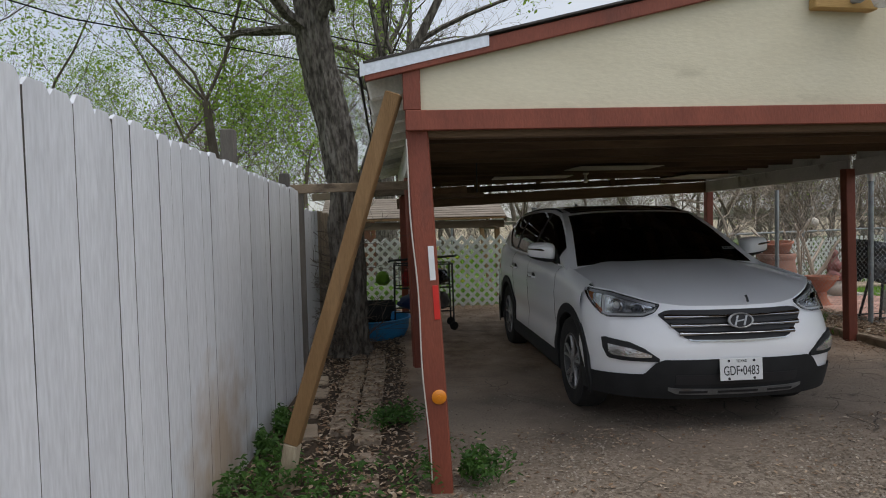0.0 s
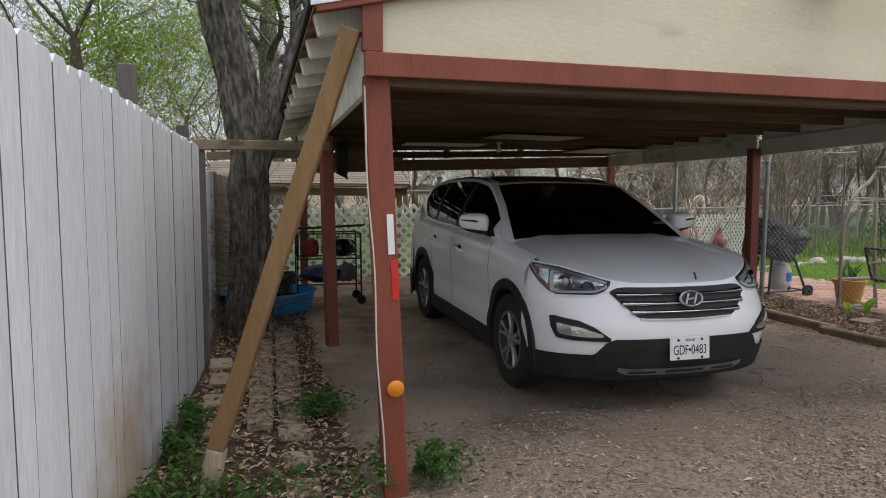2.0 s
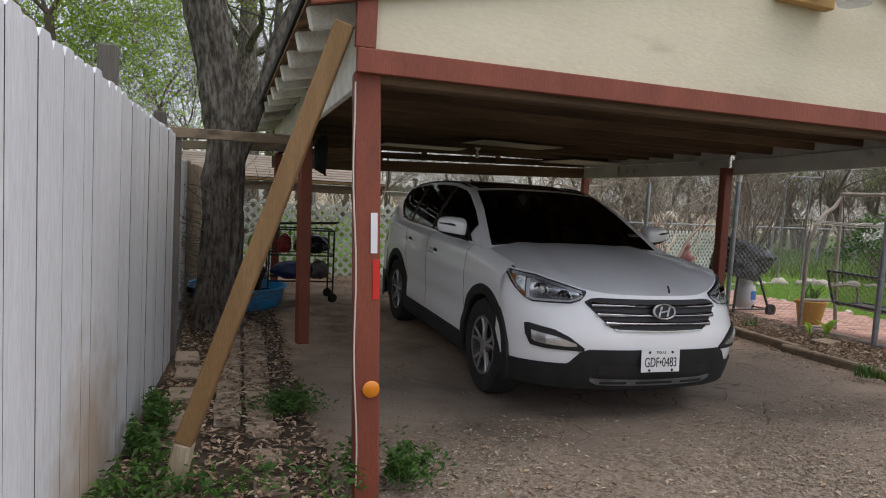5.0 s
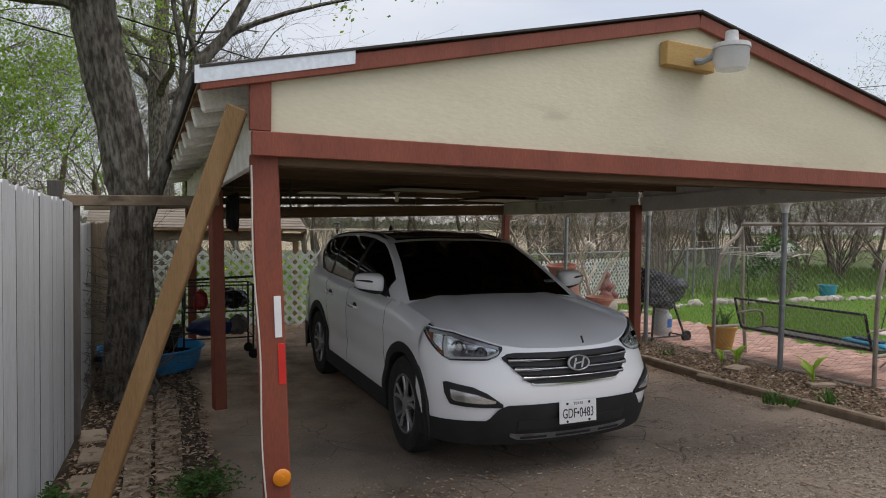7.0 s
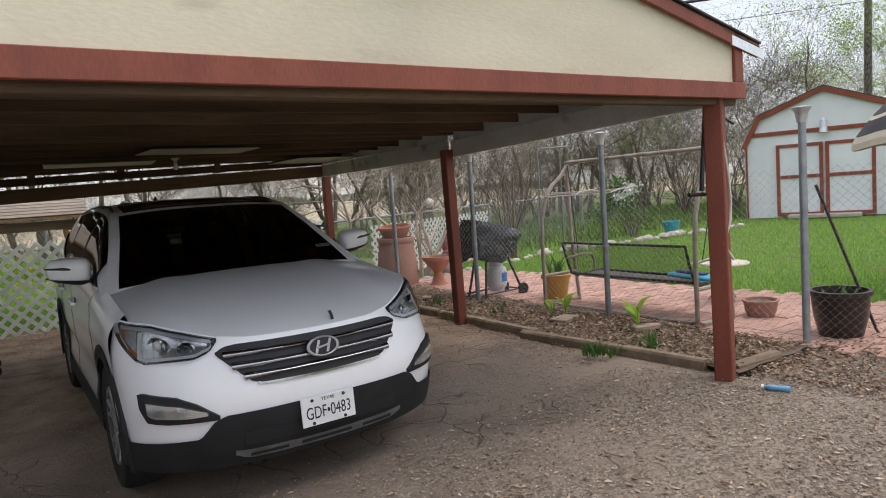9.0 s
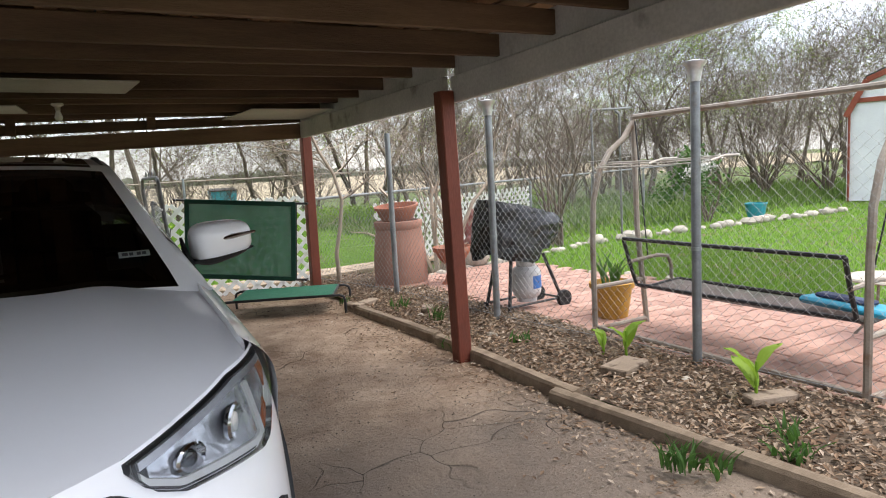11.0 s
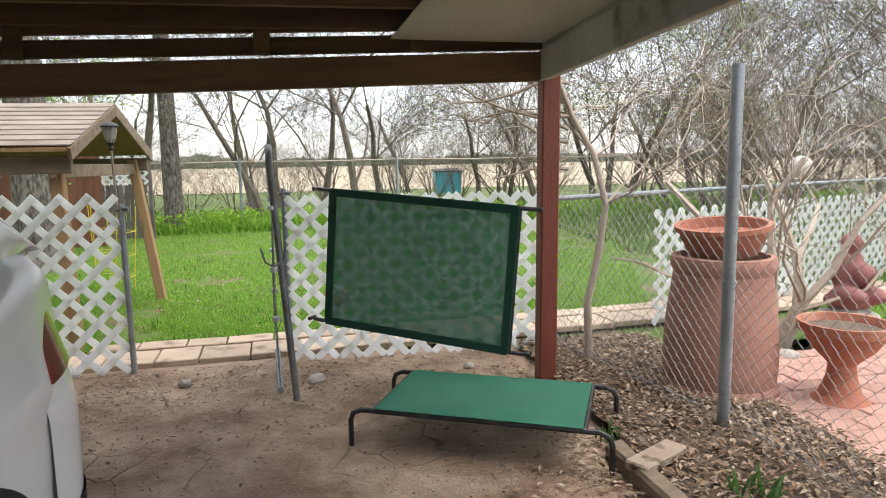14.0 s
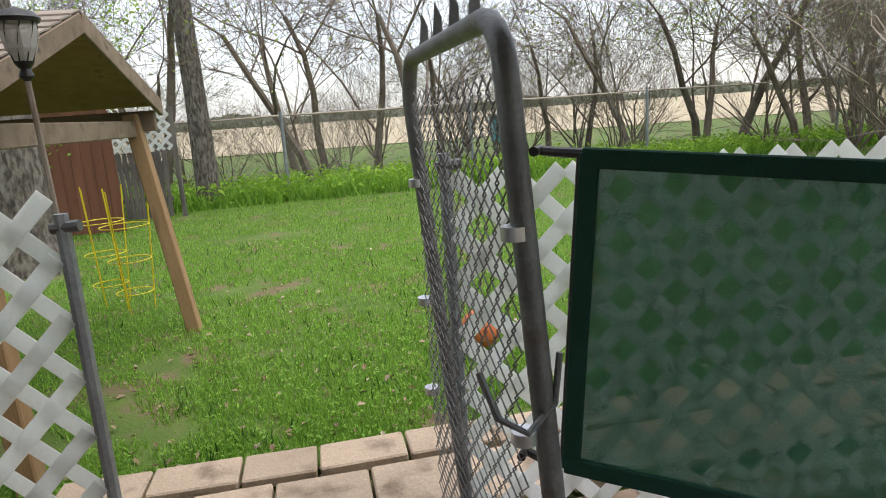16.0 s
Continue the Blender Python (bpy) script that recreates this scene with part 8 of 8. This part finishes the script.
# ---- grass, weeds, litter and gravel ----
def scatter(n, seed, where, make):
    r = random.Random(seed)
    v, f = [], []
    for _ in range(n):
        p = where(r)
        if p is not None:
            make(r, V(*p), v, f)
    return v, f


def blade(h0, h1, w):
    def make(r, p, v, f):
        a, h = r.uniform(0, 6.283), r.uniform(h0, h1)
        d, o = V(math.cos(a), math.sin(a), 0), len(v)
        tip = p + V(r.uniform(-0.5, 0.5) * h, r.uniform(-0.5, 0.5) * h, h)
        v.extend((p - d * w, p + d * w, tip))
        f.append((o, o + 1, o + 2))
    return make


def leafbit(s0, s1, lift=0.01, curl=0.3):
    def make(r, p, v, f):
        a, s, o = r.uniform(0, 6.283), r.uniform(s0, s1), len(v)
        d, e = V(math.cos(a), math.sin(a), r.uniform(-curl, curl)), V(-math.sin(a), math.cos(a), r.uniform(-curl, curl))
        c = p + V(0, 0, r.uniform(0.002, lift))
        v.extend((c - d * s, c - e * s * 0.45 + V(0, 0, s * curl * 0.6), c + d * s, c + e * s * 0.45 + V(0, 0, s * curl * 0.6)))
        f.extend(((o, o + 1, o + 2), (o, o + 2, o + 3)))
    return make


def pebble(s0, s1):
    def make(r, p, v, f):
        s, o = r.uniform(s0, s1), len(v)
        q = [V(1, 0, 0), V(0, 1, 0), V(-1, 0, 0), V(0, -1, 0), V(0, 0, 0.7), V(0, 0, -0.5)]
        a = r.uniform(0, 6.283)
        for c in q:
            c = V(c.x * math.cos(a) - c.y * math.sin(a), c.x * math.sin(a) + c.y * math.cos(a), c.z)
            v.append(p + V(c.x * s * r.uniform(0.7, 1.3), c.y * s * r.uniform(0.6, 1.1), c.z * s * r.uniform(0.7, 1.1)))
        for i in range(4):
            f.append((o + i, o + (i + 1) % 4, o + 4))
            f.append((o + (i + 1) % 4, o + i, o + 5))
    return make


def back_lawn(r):
    y = 12.55 + 10.3 * r.random() ** 2.1
    x = r.uniform(-1.5 - 0.2 * (y - 12), 7.0 + 0.4 * (y - 12))
    bare = noise.noise((x * 1.1, y * 1.1, 5)) + 0.6 * noise.noise((x * 4, y * 4, 2)) + 0.35 * max(0, 13.4 - y) + r.uniform(-0.2, 0.2)
    if bare > 0.42:
        return None
    return (x, y, -0.03)


def side_lawn(r):
    x = 8.95 + 13 * r.random() ** 1.5
    y = r.uniform(2.5, 11.5 + 0.2 * x)
    return (x, y, -0.03)


def far_weeds(r):
    x = r.uniform(-2.5, 20)
    y = 22.0 + 0.1 * x + abs(r.gauss(0, 1.3))
    return (x, y, -0.03)


v, f = scatter(260000, 1, back_lawn, blade(0.02, 0.055, 0.005))
raw("grass", v, f, M_GRASS, None, "short bright green spring grass", "stuff", "grass")
v, f = scatter(1500, 21, lambda r: (r.uniform(0.5, 7.0), 12.45 + 6 * r.random() ** 2.8, -0.025), leafbit(0.012, 0.032, 0.03, 0.5))
raw("leaf_litter", v, f, M_LITTER, None, "a few dry leaves lying in the grass", "stuff", "dry leaves")
v, f = scatter(70000, 24, back_lawn, leafbit(0.007, 0.016, 0.05, 0.6))
raw("clover", v, f, M_GRASS, None, "low clover among the grass", "stuff", "clover")
v, f = scatter(7000, 22, lambda r: (lambda q: q if q and noise.noise((q[0] * 1.6, q[1] * 1.6, 9)) > 0.08 else None)(back_lawn(r)), blade(0.04, 0.09, 0.008))
raw("grass", v, f, M_WEED, None, "darker tufts of taller grass and clover", "stuff", "grass")
v, f = scatter(70000, 2, side_lawn, blade(0.035, 0.075, 0.009))
raw("grass", v, f, M_GRASS, None, "bright green lawn grass", "stuff", "grass")
v, f = scatter(9000, 33, lambda r: (lambda q: (q[0], q[1], r.uniform(0.0, 0.38)))(far_weeds(r)), leafbit(0.03, 0.085, 0.05, 0.8))
raw("weeds", v, f, M_CANNA, None, "leafy bright weeds along the boundary fence", "stuff", "weeds")
v, f = scatter(20000, 3, far_weeds, blade(0.08, 0.40, 0.022))
raw("weeds", v, f, M_GRASS, None, "tall green weeds along the boundary fence", "stuff", "weeds")
v, f = scatter(12000, 4, lambda r: (r.uniform(9, 30), 13.2 + r.random() * 9, -0.03), blade(0.08, 0.35, 0.025))
raw("weeds", v, f, leaf_mat("rough_grass", (0.085, 0.16, 0.035), (0.19, 0.29, 0.075)), None, "rough green grass behind the garden fence", "stuff", "weeds")


def fence_weeds(r):
    k = r.random()
    if k < 0.75:
        y = 3.0 + 2.2 * r.random() ** 1.3
        x = fence_x(y) + 0.06 + abs(r.gauss(0, 0.30)) * (1.6 if y < 4.1 else 0.35)
        if x > 0.32:
            return None
    else:
        x, y = r.gauss(0.42, 0.12), r.gauss(3.95, 0.14)
    if noise.noise((x * 4, y * 4, 1)) < -0.12:
        return None
    return (x, y, r.uniform(-0.03, 0.10))


v, f = scatter(5200, 5, fence_weeds, leafbit(0.012, 0.032, 0.06, 0.7))
raw("weeds", v, f, M_WEED, None, "low leafy green weeds along the white fence", "stuff", "weeds")
v, f = scatter(500, 6, lambda r: (r.gauss(0.02, 0.12), r.gauss(5.15, 0.12), r.uniform(-0.03, 0.05)), leafbit(0.012, 0.028, 0.04, 0.7))
raw("weeds", v, f, M_WEED, None, "small patch of weeds beside the path", "stuff", "weeds")

BITS = (0.011, 0.028)
v, f = scatter(16000, 7, lambda r: (r.uniform(5.66, 6.78), r.uniform(4.0, 11.9), 0.045), leafbit(*BITS, 0.035, 0.5))
raw("leaf_litter", v, f, M_LITTER, None, "thick layer of dry brown leaves in the bed", "stuff", "dry leaves")
v, f = scatter(9500, 8, lambda r: (r.uniform(5.8, 10.5), 4.0 - 2.0 * r.random() ** 1.5, 0.0), leafbit(*BITS, 0.03, 0.5))
raw("leaf_litter", v, f, M_LITTER, None, "drift of dry leaves at the drive edge", "stuff", "dry leaves")


def strip_spot(r):
    y = r.uniform(3.4, 11.5)
    x = r.uniform(fence_x(min(y, 6.7)) + 0.05, 0.2)
    return (x, y, 0.02 + dip(x, y) + (0.026 if -0.46 < x < -0.06 and y < 7.9 else 0))


v, f = scatter(6500, 9, strip_spot, leafbit(0.014, 0.032, 0.012, 0.35))
raw("leaf_litter", v, f, M_LITTER, None, "dry leaves over the path and soil strip", "stuff", "dry leaves")


def drive_spot(r):
    y = 1.5 + 3.4 * r.random()
    x = r.uniform(0.2, 8.0)
    return (x, y, 0.004 + dip(x, y))


def drive_back(r):
    if r.random() < 0.45:
        x, y = 5.65 - abs(r.gauss(0, 0.3)), r.uniform(5, 11.5)
    else:
        x, y = r.uniform(0.5, 5.6), 11.9 - abs(r.gauss(0, 0.8))
    return (x, y, 0.008 + dip(x, y))


v, f = scatter(4200, 10, drive_spot, leafbit(0.010, 0.028, 0.01, 0.25))
raw("leaf_litter", v, f, M_LITTER, None, "scattered dark leaves on the gravel", "stuff", "dry leaves")
v, f = scatter(5200, 11, drive_back, leafbit(0.008, 0.026, 0.01, 0.3))
raw("leaf_litter", v, f, M_LITTER, None, "scattered dry leaves on the dirt floor", "stuff", "dry leaves")


def gravel_spot(r):
    y = 1.2 + 3.6 * r.random() ** 0.8
    x = r.uniform(0.35, 9.0)
    if y > 4.0 and r.random() < (y - 4.0) * 1.3:
        return None
    return (x, y, 0.002 + dip(x, y))


v, f = scatter(46000, 12, gravel_spot, pebble(0.004, 0.013))
raw("gravel", v, f, M_GRAVEL, None, "loose pale limestone gravel on the drive", "stuff", "gravel")
v, f = scatter(8000, 13, lambda r: (lambda x, y: (x, y, 0.002 + dip(x, y)))(r.uniform(0.4, 5.55), r.uniform(4.5, 11.8)), pebble(0.0025, 0.009))
raw("gravel", v, f, M_GRAVEL, None, "a few loose stones on the dirt floor", "stuff", "gravel")

# border stones
rs_ = random.Random(77)
stone_me = []
for k in range(5):
    bm = bm_new()
    bmesh.ops.create_icosphere(bm, subdivisions=2, radius=1)
    for q in bm.verts:
        q.co *= 1 + 0.28 * noise.noise(q.co * 1.7 + V(k * 3, 0, 0))
    me = finish(bm, "stone", True)
    me.materials.append(M_STONE)
    stone_me.append(me)


def stones(a, b, n, s0, s1):
    for i in range(n):
        t = (i + rs_.uniform(0.2, 0.8)) / n
        s = rs_.uniform(s0, s1)
        ob = new("border_stone", rs_.choice(stone_me))
        ob.matrix_basis = pose(a[0] + (b[0] - a[0]) * t + rs_.uniform(-0.06, 0.06), a[1] + (b[1] - a[1]) * t + rs_.uniform(-0.06, 0.06), s * 0.4 - 0.03, 0, 0, rs_.uniform(0, 360)) @ Matrix.Diagonal((s, s * 0.8, s * 0.6, 1))
        tagged(ob, "rough pale limestone border stone", "stone", "border stones")


stones((7.3, 11.1), (11.2, 12.1), 26, 0.05, 0.10)
stones((11.2, 12.1), (18.5, 11.6), 30, 0.07, 0.17)
stones((8.9, 10.0), (9.3, 8.6), 6, 0.05, 0.09)
for x, y, s in ((6.05, 7.75, 0.06), (6.35, 5.95, 0.05), (6.2, 7.2, 0.04), (5.95, 8.9, 0.05), (3.25, 11.55, 0.05), (4.12, 11.45, 0.07), (5.2, 11.5, 0.05)):
    ob = new("loose_stone", rs_.choice(stone_me))
    ob.matrix_basis = pose(x, y, 0.04 if x > 5.6 else 0.015, 0, 0, rs_.uniform(0, 360)) @ Matrix.Diagonal((s, s * 0.8, s * 0.6, 1))
    tagged(ob, "loose pale stone lying in the dirt", "stone", "loose stones")
for x, y, rz, sx, sy in ((6.20, 6.35, 15, 0.32, 0.20), (6.40, 5.40, -20, 0.30, 0.11), (5.72, 9.75, 30, 0.35, 0.12), (6.1, 9.0, 60, 0.2, 0.12)):
    ob = thing("broken_paver", "broken concrete paver lying in the leaves", "paver", (x, y, 0.075), rz, "broken pavers")
    bm = bm_new()
    box(bm, (0, 0, 0), (sx, sy, 0.05), None, 0.008)
    part("slab", bm, M_PATHSTONE, ob)

# ---- brick patio ----
patio = thing("brick_patio", "patio of pink concrete bricks in running bond", "patio")
bm = bm_new()
box(bm, (0, 0, 0), (0.292, 0.142, 0.05), None, 0.006)
brick_me = finish(bm, "brick")
brick_me.materials.append(M_BRICK)
rb = random.Random(3)
near, rest_v, rest_f, n_near = [], [], [], 0
j = 0
y = 3.1
while y < 11.25:
    x = 6.66 + (0.15 if j % 2 else 0) + max(0.0, (8.2 - y)) * 0.07 - 0.06
    while x < 9.05 - 0.02 * (y - 7):
        m = pose(x, y, 0.0 + rb.uniform(-0.004, 0.004), rb.uniform(-0.8, 0.8), rb.uniform(-0.8, 0.8), rb.uniform(-1, 1))
        if 5.4 < y < 10.9 and n_near < 300:
            piece("brick", brick_me, patio, m)
            n_near += 1
        else:
            o = len(rest_v)
            rest_v += [m @ q.co for q in brick_me.vertices]
            rest_f += [tuple(o + i for i in p.vertices) for p in brick_me.polygons]
        x += 0.30
    y += 0.15
    j += 1
raw("brick_field", rest_v, rest_f, M_BRICK, patio, "rest of the pink bricks", "stuff")
